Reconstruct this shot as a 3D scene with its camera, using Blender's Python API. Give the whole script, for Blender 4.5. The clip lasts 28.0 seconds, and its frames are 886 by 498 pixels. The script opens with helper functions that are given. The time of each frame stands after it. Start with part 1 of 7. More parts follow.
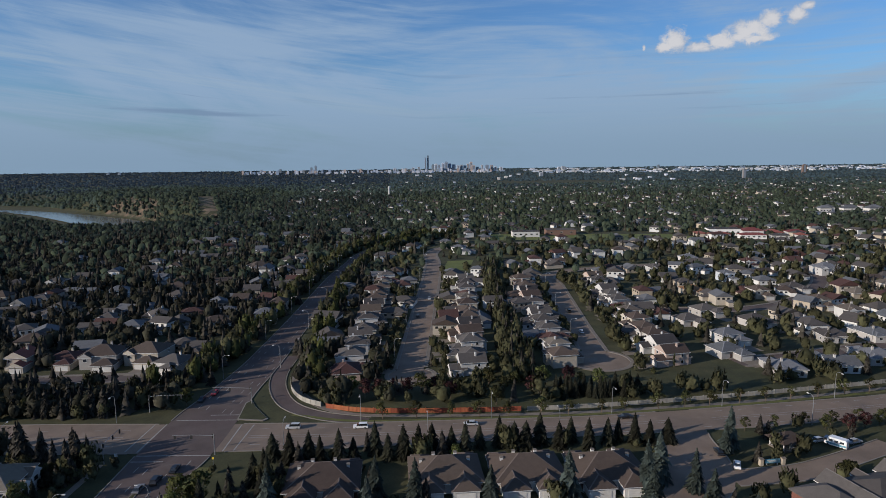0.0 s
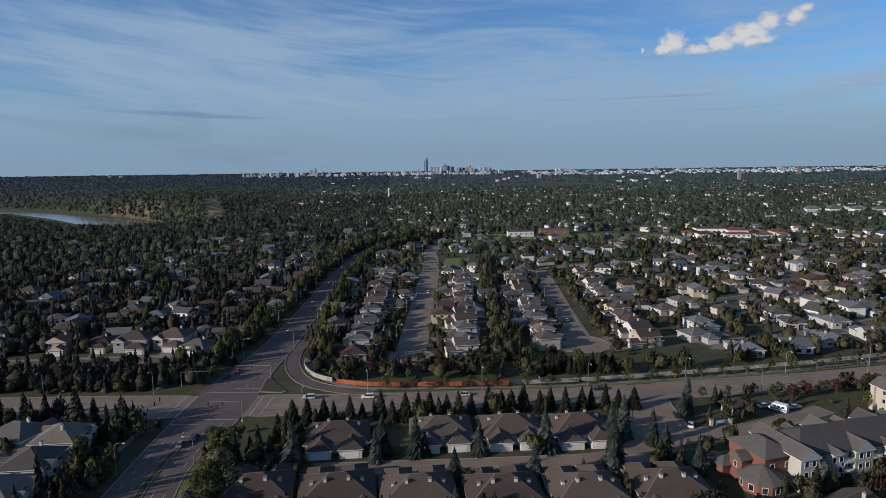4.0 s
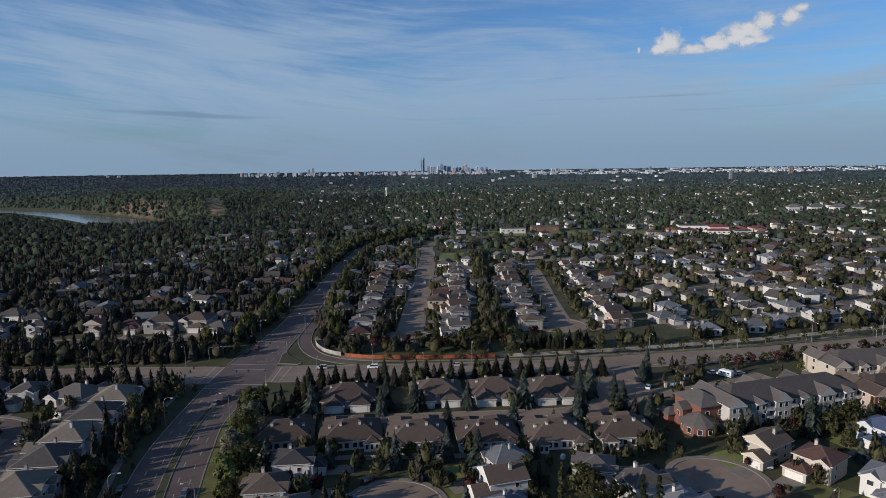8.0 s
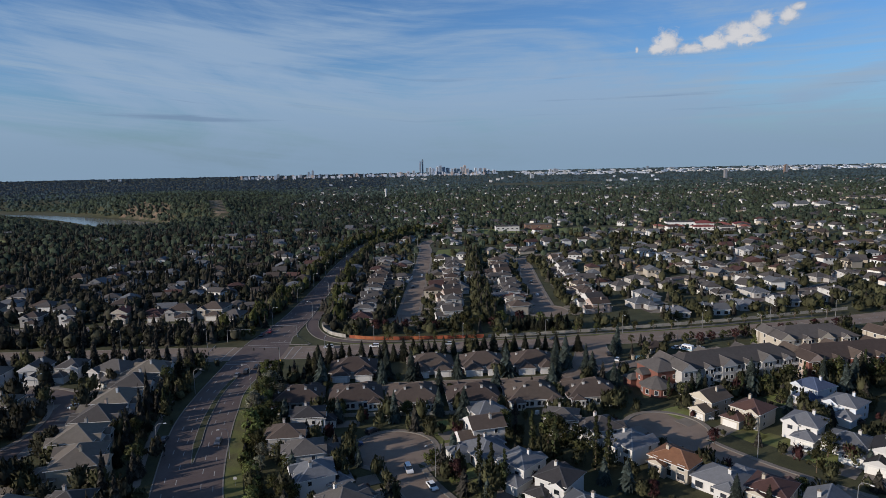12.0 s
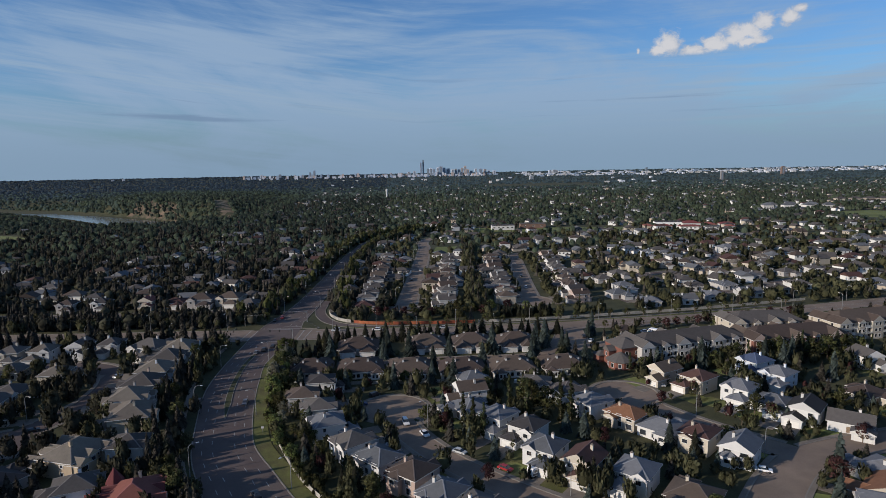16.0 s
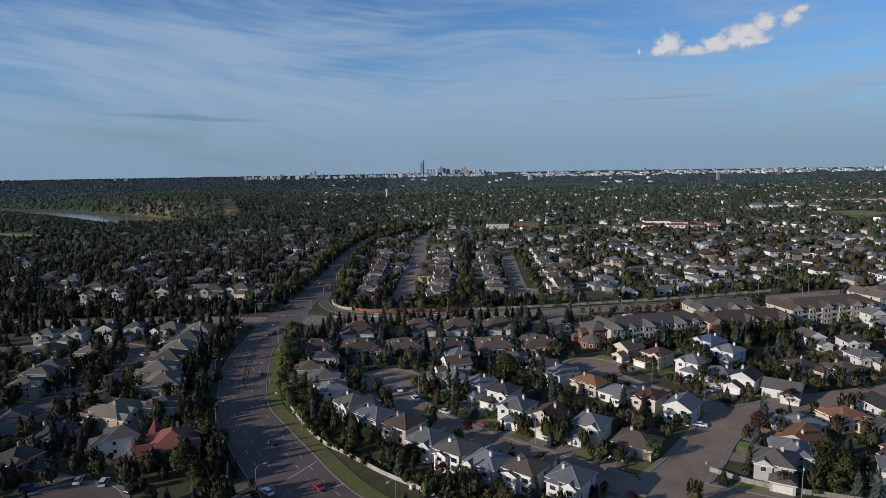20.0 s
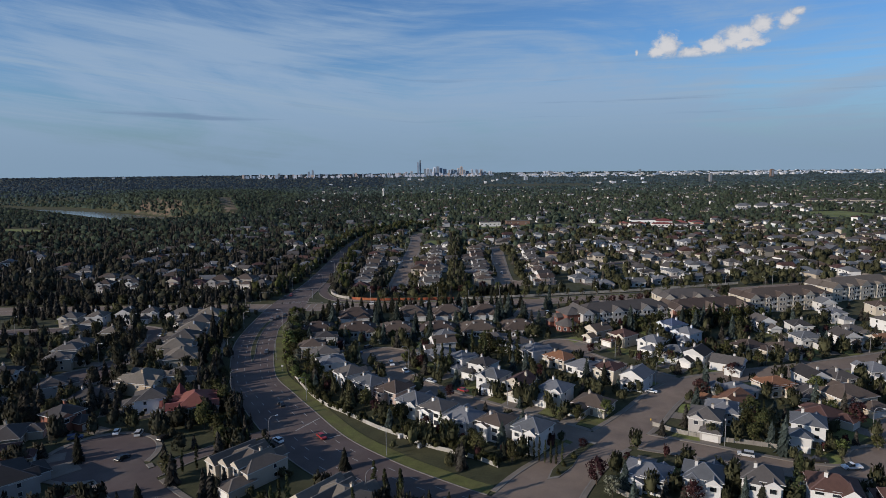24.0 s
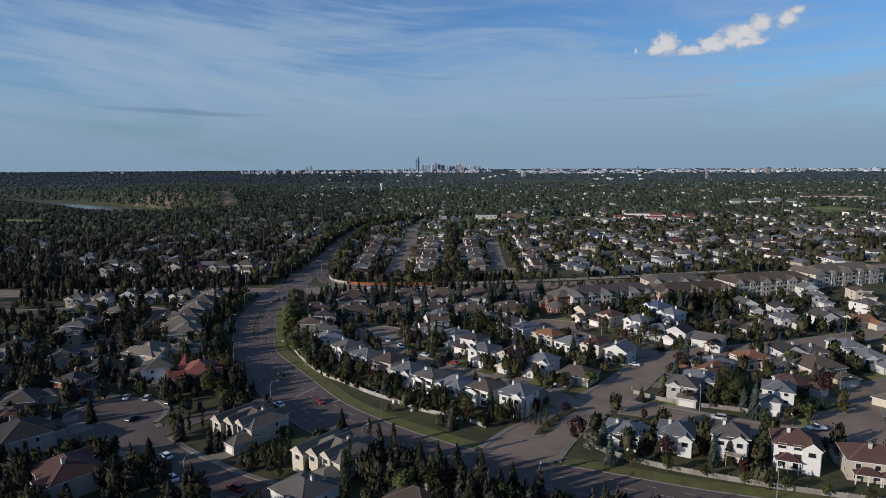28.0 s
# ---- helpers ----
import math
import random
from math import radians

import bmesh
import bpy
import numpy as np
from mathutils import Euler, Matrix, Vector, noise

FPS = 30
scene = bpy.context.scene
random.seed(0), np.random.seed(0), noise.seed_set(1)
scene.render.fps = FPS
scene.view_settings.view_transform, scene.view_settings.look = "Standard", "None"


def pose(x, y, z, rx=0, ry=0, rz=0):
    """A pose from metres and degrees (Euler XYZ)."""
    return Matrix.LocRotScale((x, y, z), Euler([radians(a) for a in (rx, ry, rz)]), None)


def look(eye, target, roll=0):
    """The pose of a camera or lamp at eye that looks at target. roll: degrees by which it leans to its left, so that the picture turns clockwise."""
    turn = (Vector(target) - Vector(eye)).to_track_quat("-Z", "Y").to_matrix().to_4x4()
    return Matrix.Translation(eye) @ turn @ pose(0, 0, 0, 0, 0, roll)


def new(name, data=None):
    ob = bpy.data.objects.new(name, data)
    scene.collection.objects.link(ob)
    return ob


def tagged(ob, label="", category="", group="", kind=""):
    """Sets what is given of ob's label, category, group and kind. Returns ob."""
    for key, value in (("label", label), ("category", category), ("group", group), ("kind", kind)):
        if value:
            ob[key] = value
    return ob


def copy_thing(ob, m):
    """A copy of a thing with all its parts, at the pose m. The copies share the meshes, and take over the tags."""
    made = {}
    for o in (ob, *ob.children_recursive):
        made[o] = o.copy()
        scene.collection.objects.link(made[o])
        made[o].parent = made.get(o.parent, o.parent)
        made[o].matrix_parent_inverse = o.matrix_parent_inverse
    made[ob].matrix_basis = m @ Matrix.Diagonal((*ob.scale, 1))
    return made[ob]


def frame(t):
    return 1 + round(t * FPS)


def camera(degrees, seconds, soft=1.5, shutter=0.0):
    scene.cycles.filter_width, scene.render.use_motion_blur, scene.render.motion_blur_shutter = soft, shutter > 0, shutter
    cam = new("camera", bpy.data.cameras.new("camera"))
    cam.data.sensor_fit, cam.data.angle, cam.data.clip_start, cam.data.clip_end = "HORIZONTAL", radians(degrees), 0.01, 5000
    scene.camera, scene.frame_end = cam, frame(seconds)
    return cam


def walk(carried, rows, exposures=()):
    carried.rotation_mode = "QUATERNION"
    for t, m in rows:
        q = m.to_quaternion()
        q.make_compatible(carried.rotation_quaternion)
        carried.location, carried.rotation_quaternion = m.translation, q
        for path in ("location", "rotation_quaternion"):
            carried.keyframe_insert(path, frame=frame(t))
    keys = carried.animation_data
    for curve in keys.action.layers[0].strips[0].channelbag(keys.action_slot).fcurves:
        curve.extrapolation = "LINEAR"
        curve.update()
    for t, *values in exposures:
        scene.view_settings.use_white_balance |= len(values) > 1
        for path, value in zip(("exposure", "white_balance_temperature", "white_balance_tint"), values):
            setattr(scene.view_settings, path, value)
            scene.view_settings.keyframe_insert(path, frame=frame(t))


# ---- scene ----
cam = camera(71.9, 28.0, 0.8)
PATH = [
    (0, (1.65, -1.918, 86.179), (1.815, 0.055, 85.892), -0.6),
    (3, (0.682, -22.32, 86.352), (0.847, -20.347, 86.072), -0.7),
    (6, (-0.97, -50.568, 88.196), (-0.796, -48.595, 87.916), -0.6),
    (8, (-1.962, -66.826, 87.594), (-1.784, -64.853, 87.313), -0.7),
    (11, (-1.727, -90.52, 87.127), (-1.548, -88.547, 86.849), -1.2),
    (15, (-2.242, -126.706, 88.226), (-2.065, -124.733, 87.952), -1.0),
    (17, (-1.55, -144.347, 89.157), (-1.374, -142.374, 88.882), -1.0),
    (20, (-0.519, -168.984, 89.495), (-0.344, -167.01, 89.221), -0.9),
    (21.5, (0.067, -180.957, 89.465), (0.246, -178.984, 89.19), -0.8),
    (24, (0.797, -201.309, 89.536), (0.982, -199.336, 89.262), -0.6),
    (25, (0.741, -208.529, 89.672), (0.932, -206.557, 89.395), -0.6),
    (25.5, (1.108, -211.21, 89.424), (1.297, -209.238, 89.147), -0.6),
    (26, (1.193, -212.731, 88.872), (1.383, -210.76, 88.595), -0.4),
    (27, (1.315, -213.266, 86.005), (1.505, -211.295, 85.727), -0.3),
    (28, (1.428, -214.069, 83.713), (1.619, -212.098, 83.43), -0.3),
]
walk(cam, [(t, look(eye, target, roll)) for t, eye, target, roll in PATH])

# ---------------------------------------------------------------- light
SUN_EL, SUN_AZ = 18.0, 250.0          # degrees; azimuth clockwise from +y
sun_dir = Vector((math.sin(radians(SUN_AZ)) * math.cos(radians(SUN_EL)),
                  math.cos(radians(SUN_AZ)) * math.cos(radians(SUN_EL)),
                  math.sin(radians(SUN_EL))))
sun = new("sun", bpy.data.lights.new("sun", "SUN"))
sun.data.energy, sun.data.angle, sun.data.color = 5.0, radians(0.6), (1.0, 0.885, 0.77)
sun.matrix_world = look(sun_dir * 300, (0, 0, 0))

world = bpy.data.worlds.new("sky")
scene.world = world
world.use_nodes = True


def sky_nodes(nt):
    """Clear evening sky, high thin cirrus, haze at the horizon and one bank of cumulus."""
    nt.nodes.clear()
    N, L = nt.nodes, nt.links

    def math_(op, a, b=0.0, clamp=False):
        n = N.new("ShaderNodeMath")
        n.operation, n.use_clamp = op, clamp
        for i, v in enumerate((a, b)):
            if isinstance(v, (int, float)):
                n.inputs[i].default_value = v
            else:
                L.new(v, n.inputs[i])
        return n.outputs[0]

    def step(v, lo, hi, out=1.0):
        n = N.new("ShaderNodeMapRange")
        n.interpolation_type = "SMOOTHSTEP"
        L.new(v, n.inputs["Value"])
        n.inputs["From Min"].default_value, n.inputs["From Max"].default_value = lo, hi
        n.inputs["To Max"].default_value = out
        return n.outputs["Result"]

    def fractal(u, v, su, sv, detail, rough, off=0.0, warp=0.0):
        c = N.new("ShaderNodeCombineXYZ")
        L.new(math_("MULTIPLY", u, su), c.inputs[0])
        L.new(math_("MULTIPLY", v, sv), c.inputs[1])
        c.inputs[2].default_value = off
        n = N.new("ShaderNodeTexNoise")
        n.inputs["Scale"].default_value = 1.0
        n.inputs["Detail"].default_value, n.inputs["Roughness"].default_value = detail, rough
        n.inputs["Distortion"].default_value = warp
        L.new(c.outputs[0], n.inputs["Vector"])
        return n.outputs["Fac"]

    def blend(fac, a, b):
        n = N.new("ShaderNodeMix")
        n.data_type = "RGBA"
        L.new(fac, n.inputs["Factor"])
        for sock, v in ((n.inputs["A"], a), (n.inputs["B"], b)):
            if isinstance(v, tuple):
                sock.default_value = (*v, 1)
            else:
                L.new(v, sock)
        return n.outputs["Result"]

    tc = N.new("ShaderNodeTexCoord")
    sep = N.new("ShaderNodeSeparateXYZ")
    L.new(tc.outputs["Generated"], sep.inputs[0])
    x, y, z = sep.outputs
    up = math_("MAXIMUM", z, 0.012)
    com = N.new("ShaderNodeCombineXYZ")
    L.new(x, com.inputs[0]), L.new(y, com.inputs[1]), L.new(up, com.inputs[2])
    sky = N.new("ShaderNodeTexSky")
    sky.sky_type, sky.sun_disc = "NISHITA", False
    sky.sun_elevation, sky.sun_rotation = radians(SUN_EL), radians(SUN_AZ)
    sky.air_density, sky.dust_density, sky.ozone_density = 1.0, 0.9, 2.0
    L.new(com.outputs[0], sky.inputs["Vector"])
    # azimuth and slope of the view, smooth all round
    u = math_("ARCTAN2", x, math_("MAXIMUM", math_("ABSOLUTE", y), 0.001))
    v = z
    tint = N.new("ShaderNodeVectorMath")
    tint.operation = "MULTIPLY"
    L.new(sky.outputs[0], tint.inputs[0])
    tint.inputs[1].default_value = SKY_TINT
    col = tint.outputs[0]
    # cirrus sheets, drawn out along the horizon and drifting upward to the left
    tilt = math_("ADD", v, math_("MULTIPLY", math_("MINIMUM", u, 0.05), 0.11))
    ci = fractal(u, tilt, 1.9, 8.0, 9.0, 0.58, 3.1, 1.2)
    ci2 = fractal(u, tilt, 4.0, 70.0, 8.0, 0.66, 8.4, 0.8)
    lowband = step(v, 0.27, 0.06)
    dens = math_("ADD", math_("MULTIPLY", ci, 0.77), math_("MULTIPLY", ci2, 0.23))
    dens = math_("ADD", dens, math_("MULTIPLY", lowband, 0.13))
    col = blend(step(dens, 0.44, 0.68, 0.9), col, CIRRUS)
    # thin grey streaks low over the horizon
    st = fractal(u, tilt, 3.0, 85.0, 6.0, 0.6, 21.0, 0.3)
    sm = math_("MULTIPLY", step(st, 0.58, 0.72, 0.5), math_("MULTIPLY", step(v, 0.05, 0.08), step(v, 0.17, 0.11)))
    col = blend(sm, col, STREAK)
    # pale drawn-out sheets in the lower sky
    sheet = fractal(u, tilt, 1.6, 42.0, 8.0, 0.6, 44.0, 0.9)
    sw = math_("MULTIPLY", step(sheet, 0.47, 0.68, 0.55), math_("MULTIPLY", step(v, 0.03, 0.07), step(v, 0.21, 0.13)))
    col = blend(sw, col, SHEET)
    # one long grey streak to the left
    low = math_("ADD", math_("MULTIPLY", math_("ADD", u, 0.30), 1 / 0.17), 0.0)
    lift = math_("MULTIPLY", math_("ADD", math_("SUBTRACT", v, 0.0745), math_("MULTIPLY", math_("ADD", u, 0.30), 0.040)), 1 / 0.0055)
    lens = math_("SUBTRACT", 1.0, math_("SQRT", math_("ADD", math_("MULTIPLY", low, low), math_("MULTIPLY", lift, lift))))
    wisp = fractal(u, v, 9.0, 160.0, 6.0, 0.6, 31.0, 0.4)
    lens = math_("ADD", lens, math_("MULTIPLY", math_("SUBTRACT", wisp, 0.5), 1.8))
    col = blend(math_("MULTIPLY", step(lens, 0.05, 0.8, 0.75), step(y, 0.0, 0.2)), col, STREAK)
    # haze at the horizon
    col = blend(step(v, 0.13, -0.01, 0.8), col, HAZE)
    # a bank of cumulus
    puff = fractal(u, v, 48.0, 62.0, 10.0, 0.62, 1.7, 0.3)
    mass = None
    for cu, cv, ru, rv in CUMULUS:
        du = math_("MULTIPLY", math_("SUBTRACT", u, cu), 1 / ru)
        dv = math_("MULTIPLY", math_("SUBTRACT", v, cv), 1 / rv)
        d = math_("SUBTRACT", 1.0, math_("SQRT", math_("ADD", math_("MULTIPLY", du, du), math_("MULTIPLY", dv, dv))))
        mass = d if mass is None else math_("MAXIMUM", mass, d)
    body = math_("ADD", mass, math_("MULTIPLY", math_("SUBTRACT", puff, 0.45), 2.1))
    front = step(y, 0.0, 0.2)
    cov = math_("MULTIPLY", math_("MULTIPLY", step(body, 0.0, 0.62, 0.97), front), step(v, 0.148, 0.156))
    shade = fractal(u, v, 40.0, 55.0, 6.0, 0.5, 5.5)
    tone = blend(step(math_("ADD", math_("MULTIPLY", shade, 0.7), math_("MULTIPLY", body, 0.45)), 0.30, 0.75), CLOUD_DARK, CLOUD_LIGHT)
    col = blend(cov, col, tone)
    bg = N.new("ShaderNodeBackground")
    bg.inputs["Strength"].default_value = SKY_STRENGTH
    L.new(col, bg.inputs["Color"])
    out = N.new("ShaderNodeOutputWorld")
    L.new(bg.outputs[0], out.inputs["Surface"])


SKY_STRENGTH = 0.09
SKY_TINT = (0.60, 0.925, 1.36)
CIRRUS, STREAK, HAZE, SHEET = (3.15, 4.45, 6.3), (1.7, 2.6, 4.2), (2.35, 3.5, 4.85), (3.5, 4.7, 6.1)
CLOUD_LIGHT, CLOUD_DARK = (7.0, 7.0, 7.3), (4.2, 4.8, 5.9)
# azimuth, slope, half-width, half-height of each swelling of the bank
CUMULUS = [(0.438, 0.170, 0.022, 0.021), (0.424, 0.161, 0.017, 0.009), (0.470, 0.159, 0.025, 0.010), (0.500, 0.163, 0.026, 0.013),
           (0.532, 0.173, 0.030, 0.018), (0.546, 0.163, 0.026, 0.009), (0.563, 0.190, 0.019, 0.014), (0.593, 0.188, 0.016, 0.011),
           (0.607, 0.199, 0.012, 0.006), (0.394, 0.162, 0.003, 0.005)]
sky_nodes(world.node_tree)
scene.view_settings.exposure = 0.0

# ---------------------------------------------------------------- materials


def material(name, rgb, rough=0.8, vary=0.25, scale=0.6, fine=6.0, bump=0.0, metal=0.0, per_object=0.0, per_island=0.0,
             spec=0.3, second=None, second_scale=0.05, second_amt=0.5, through_light=0.0, bump_scale=None, grime=0.0):
    """Base colour with grain at two scales, spread per object or per piece, and fine relief."""
    m = bpy.data.materials.new(name)
    m.use_nodes = True
    nt = m.node_tree
    N, L = nt.nodes, nt.links
    bsdf = N["Principled BSDF"]
    bsdf.inputs["Roughness"].default_value = rough
    bsdf.inputs["Metallic"].default_value = metal
    bsdf.inputs["Specular IOR Level"].default_value = spec
    geo = N.new("ShaderNodeNewGeometry")

    def noise_(s, detail=4.0):
        n = N.new("ShaderNodeTexNoise")
        n.inputs["Scale"].default_value, n.inputs["Detail"].default_value = s, detail
        n.inputs["Roughness"].default_value = 0.6
        L.new(geo.outputs["Position"], n.inputs["Vector"])
        return n.outputs["Fac"]

    col = N.new("ShaderNodeRGB").outputs[0]
    col.default_value = (*rgb, 1)
    if second:
        r = N.new("ShaderNodeMapRange")
        r.inputs["From Min"].default_value, r.inputs["From Max"].default_value = 0.42, 0.62
        r.inputs["To Max"].default_value = second_amt
        L.new(noise_(second_scale, 6.0), r.inputs["Value"])
        mx = N.new("ShaderNodeMix")
        mx.data_type = "RGBA"
        L.new(r.outputs[0], mx.inputs["Factor"])
        L.new(col, mx.inputs["A"])
        mx.inputs["B"].default_value = (*second, 1)
        col = mx.outputs["Result"]

    def times(fac, lo, hi, c):
        r = N.new("ShaderNodeMapRange")
        r.inputs["From Min"].default_value, r.inputs["From Max"].default_value = 0.25, 0.75
        r.inputs["To Min"].default_value, r.inputs["To Max"].default_value = lo, hi
        L.new(fac, r.inputs["Value"])
        h = N.new("ShaderNodeVectorMath")
        h.operation = "SCALE"
        L.new(c, h.inputs[0])
        L.new(r.outputs[0], h.inputs["Scale"])
        return h.outputs[0]

    col = times(noise_(scale), 1 - vary, 1 + vary, col)
    col = times(noise_(fine), 1 - vary * 0.6, 1 + vary * 0.6, col)
    if grime:
        col = times(noise_(0.17, 7.0), 1 - grime, 1 + grime * 0.4, col)
    if per_object:
        info = N.new("ShaderNodeObjectInfo")
        col = times(info.outputs["Random"], 1 - per_object, 1 + per_object, col)
        hs = N.new("ShaderNodeHueSaturation")
        r = N.new("ShaderNodeMapRange")
        r.inputs["To Min"].default_value, r.inputs["To Max"].default_value = 0.5 - per_object * 0.06, 0.5 + per_object * 0.06
        L.new(info.outputs["Random"], r.inputs["Value"])
        L.new(r.outputs[0], hs.inputs["Hue"])
        L.new(col, hs.inputs["Color"])
        col = hs.outputs[0]
    if per_island:
        col = times(geo.outputs["Random Per Island"], 1 - per_island, 1 + per_island, col)
    L.new(col, bsdf.inputs["Base Color"])
    if bump:
        b = N.new("ShaderNodeBump")
        b.inputs["Strength"].default_value = bump
        b.inputs["Distance"].default_value = 0.05
        L.new(noise_(bump_scale or fine * 2), b.inputs["Height"])
        L.new(b.outputs[0], bsdf.inputs["Normal"])
    if through_light:
        tr = N.new("ShaderNodeBsdfTranslucent")
        L.new(col, tr.inputs["Color"])
        mix = N.new("ShaderNodeMixShader")
        mix.inputs[0].default_value = through_light
        L.new(bsdf.outputs[0], mix.inputs[1])
        L.new(tr.outputs[0], mix.inputs[2])
        L.new(mix.outputs[0], N["Material Output"].inputs["Surface"])
    return m


M = {}
M["grass"] = material("lawn_grass", (0.041, 0.044, 0.019), 0.95, 0.35, 0.12, 1.5, 0.5, second=(0.058, 0.052, 0.024), second_scale=0.03, second_amt=0.6)
M["lawn"] = material("mown_lawn", (0.122, 0.136, 0.040), 0.95, 0.3, 0.25, 3.0, 0.4, per_object=0.25, second=(0.115, 0.098, 0.046), second_scale=0.12, second_amt=0.6)
M["field"] = material("playing_field", (0.125, 0.140, 0.040), 0.95, 0.25, 0.02, 0.2, second=(0.085, 0.105, 0.030), second_scale=0.012, second_amt=0.7)
M["asphalt"] = material("asphalt", (0.092, 0.068, 0.063), 0.88, 0.18, 0.08, 4.0, 0.2, second=(0.112, 0.089, 0.079), second_scale=0.06, second_amt=0.7, grime=0.15)
M["asphalt_pale"] = material("worn_asphalt", (0.20, 0.152, 0.118), 0.9, 0.16, 0.08, 4.0, 0.2, second=(0.147, 0.114, 0.092), second_scale=0.07, second_amt=0.7, grime=0.15)
M["concrete"] = material("concrete", (0.178, 0.153, 0.128), 0.9, 0.12, 0.3, 5.0, 0.2, grime=0.2)
M["kerb"] = material("kerb_concrete", (0.19, 0.172, 0.15), 0.9, 0.12, 0.5, 5.0)
M["paint"] = material("road_paint", (0.27, 0.26, 0.245), 0.8, 0.3, 0.6, 6.0)
M["glass"] = material("window_glass", (0.022, 0.026, 0.032), 0.08, 0.2, 0.3, 2.0, spec=0.8, per_object=0.4)
M["frame"] = material("white_vinyl", (0.52, 0.515, 0.50), 0.5, 0.06, 1.0, 6.0)
M["trunk"] = material("bark", (0.12, 0.09, 0.065), 0.95, 0.3, 2.0, 12.0, 0.5)
M["steel"] = material("galvanised_steel", (0.24, 0.245, 0.25), 0.55, 0.12, 1.0, 8.0, metal=0.4)
M["garage"] = material("garage_door_white", (0.54, 0.53, 0.505), 0.6, 0.06, 1.0, 6.0, per_object=0.08)
M["door"] = material("painted_front_door", (0.12, 0.08, 0.06), 0.5, 0.15, 1.0, 6.0, per_object=0.4)
M["deckwood"] = material("deck_timber", (0.27, 0.2, 0.14), 0.85, 0.2, 0.8, 8.0)
M["fence_white"] = material("pale_fence", (0.30, 0.285, 0.255), 0.85, 0.12, 0.5, 5.0, per_object=0.12)
M["fence_red"] = material("red_stained_fence", (0.27, 0.080, 0.040), 0.85, 0.2, 0.5, 5.0, per_object=0.15)
M["fence_grey"] = material("weathered_fence", (0.21, 0.195, 0.175), 0.9, 0.2, 0.5, 5.0, per_object=0.15)
M["rubber"] = material("tyre_rubber", (0.02, 0.02, 0.02), 0.9, 0.1)
M["water"] = material("river_water", (0.16, 0.16, 0.14), 0.12, 0.06, 0.01, 0.1, spec=0.6)
M["clay"] = material("clay_bank", (0.165, 0.122, 0.082), 0.95, 0.4, 0.06, 0.4, second=(0.075, 0.072, 0.040), second_scale=0.05, second_amt=0.7)
M["cliff"] = material("clay_bluff", (0.125, 0.088, 0.060), 0.95, 0.4, 0.06, 0.4, second=(0.050, 0.058, 0.032), second_scale=0.045, second_amt=1.0)
M["brick"] = material("red_brick", (0.155, 0.066, 0.050), 0.9, 0.15, 0.4, 8.0, 0.2)
M["sign_blue"] = material("sign_panel", (0.10, 0.25, 0.33), 0.6, 0.05)
M["yellow"] = material("yellow_paint", (0.75, 0.5, 0.05), 0.6, 0.1)
M["pole_dark"] = material("signal_head", (0.03, 0.03, 0.03), 0.6, 0.1)

ROOFS = dict(brown=(0.070, 0.052, 0.043), grey=(0.078, 0.070, 0.066), dark=(0.036, 0.033, 0.034), slate=(0.112, 0.117, 0.128), orange=(0.190, 0.092, 0.050),
             red=(0.145, 0.046, 0.040), scarlet=(0.20, 0.062, 0.054), maroon=(0.070, 0.036, 0.031), tan=(0.125, 0.106, 0.088), blue=(0.055, 0.075, 0.13))
WALLS = dict(white=(0.475, 0.47, 0.46), cream=(0.39, 0.35, 0.29), beige=(0.36, 0.31, 0.245), grey=(0.35, 0.335, 0.32), pink=(0.39, 0.305, 0.26), brick=(0.24, 0.10, 0.065),
             umber=(0.15, 0.092, 0.072), tan=(0.40, 0.32, 0.225), bluegrey=(0.45, 0.485, 0.53))
for k, c in ROOFS.items():
    M["roof_" + k] = material("asphalt_shingle_" + k, c, 0.92, 0.13, 0.9, 5.0, 0.5, per_object=0.2, bump_scale=3.0, grime=0.16)
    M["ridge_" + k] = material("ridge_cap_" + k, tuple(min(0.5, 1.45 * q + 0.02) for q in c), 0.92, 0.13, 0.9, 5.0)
WALLS["pale"] = (0.53, 0.52, 0.50)
WALLS["bright"] = (0.60, 0.60, 0.585)
for k, c in WALLS.items():
    M["wall_" + k] = material("siding_" + k, c, 0.75, 0.05, 0.6, 5.0, per_object=0.10, grime=0.06)
LEAF = dict(spruce=(0.029, 0.030, 0.020), bluespruce=(0.050, 0.064, 0.056), green=(0.058, 0.060, 0.023), lime=(0.088, 0.100, 0.034), poplar=(0.042, 0.048, 0.021), plum=(0.050, 0.021, 0.022),
            silver=(0.13, 0.13, 0.095), olive=(0.062, 0.060, 0.025))
for k, c in LEAF.items():
    M["leaf_" + k] = material("foliage_" + k, c, 0.85, 0.35, 0.5, 3.0, per_object=0.3, per_island=0.35, spec=0.15, through_light=0.32)
M["woods"] = material("garden_foliage", (0.058, 0.057, 0.031), 0.95, 0.38, 0.11, 0.7, per_island=0.3, spec=0.1, second=(0.068, 0.070, 0.036), second_scale=0.05, second_amt=0.8, through_light=0.25)
# mature foliage, its colour darkened further in place of the western cloud shade
M["woods_dark"] = material("mature_shaded_foliage", (0.0385, 0.0365, 0.0275), 0.95, 0.4, 0.11, 0.7, per_island=0.3, spec=0.1, second=(0.043, 0.045, 0.028), second_scale=0.05, second_amt=0.8, through_light=0.2)
# far foliage is tinted bluer with distance: haze put into the base colours
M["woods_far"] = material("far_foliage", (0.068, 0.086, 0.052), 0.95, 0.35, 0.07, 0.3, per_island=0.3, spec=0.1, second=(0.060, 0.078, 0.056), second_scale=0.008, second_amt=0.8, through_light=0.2)
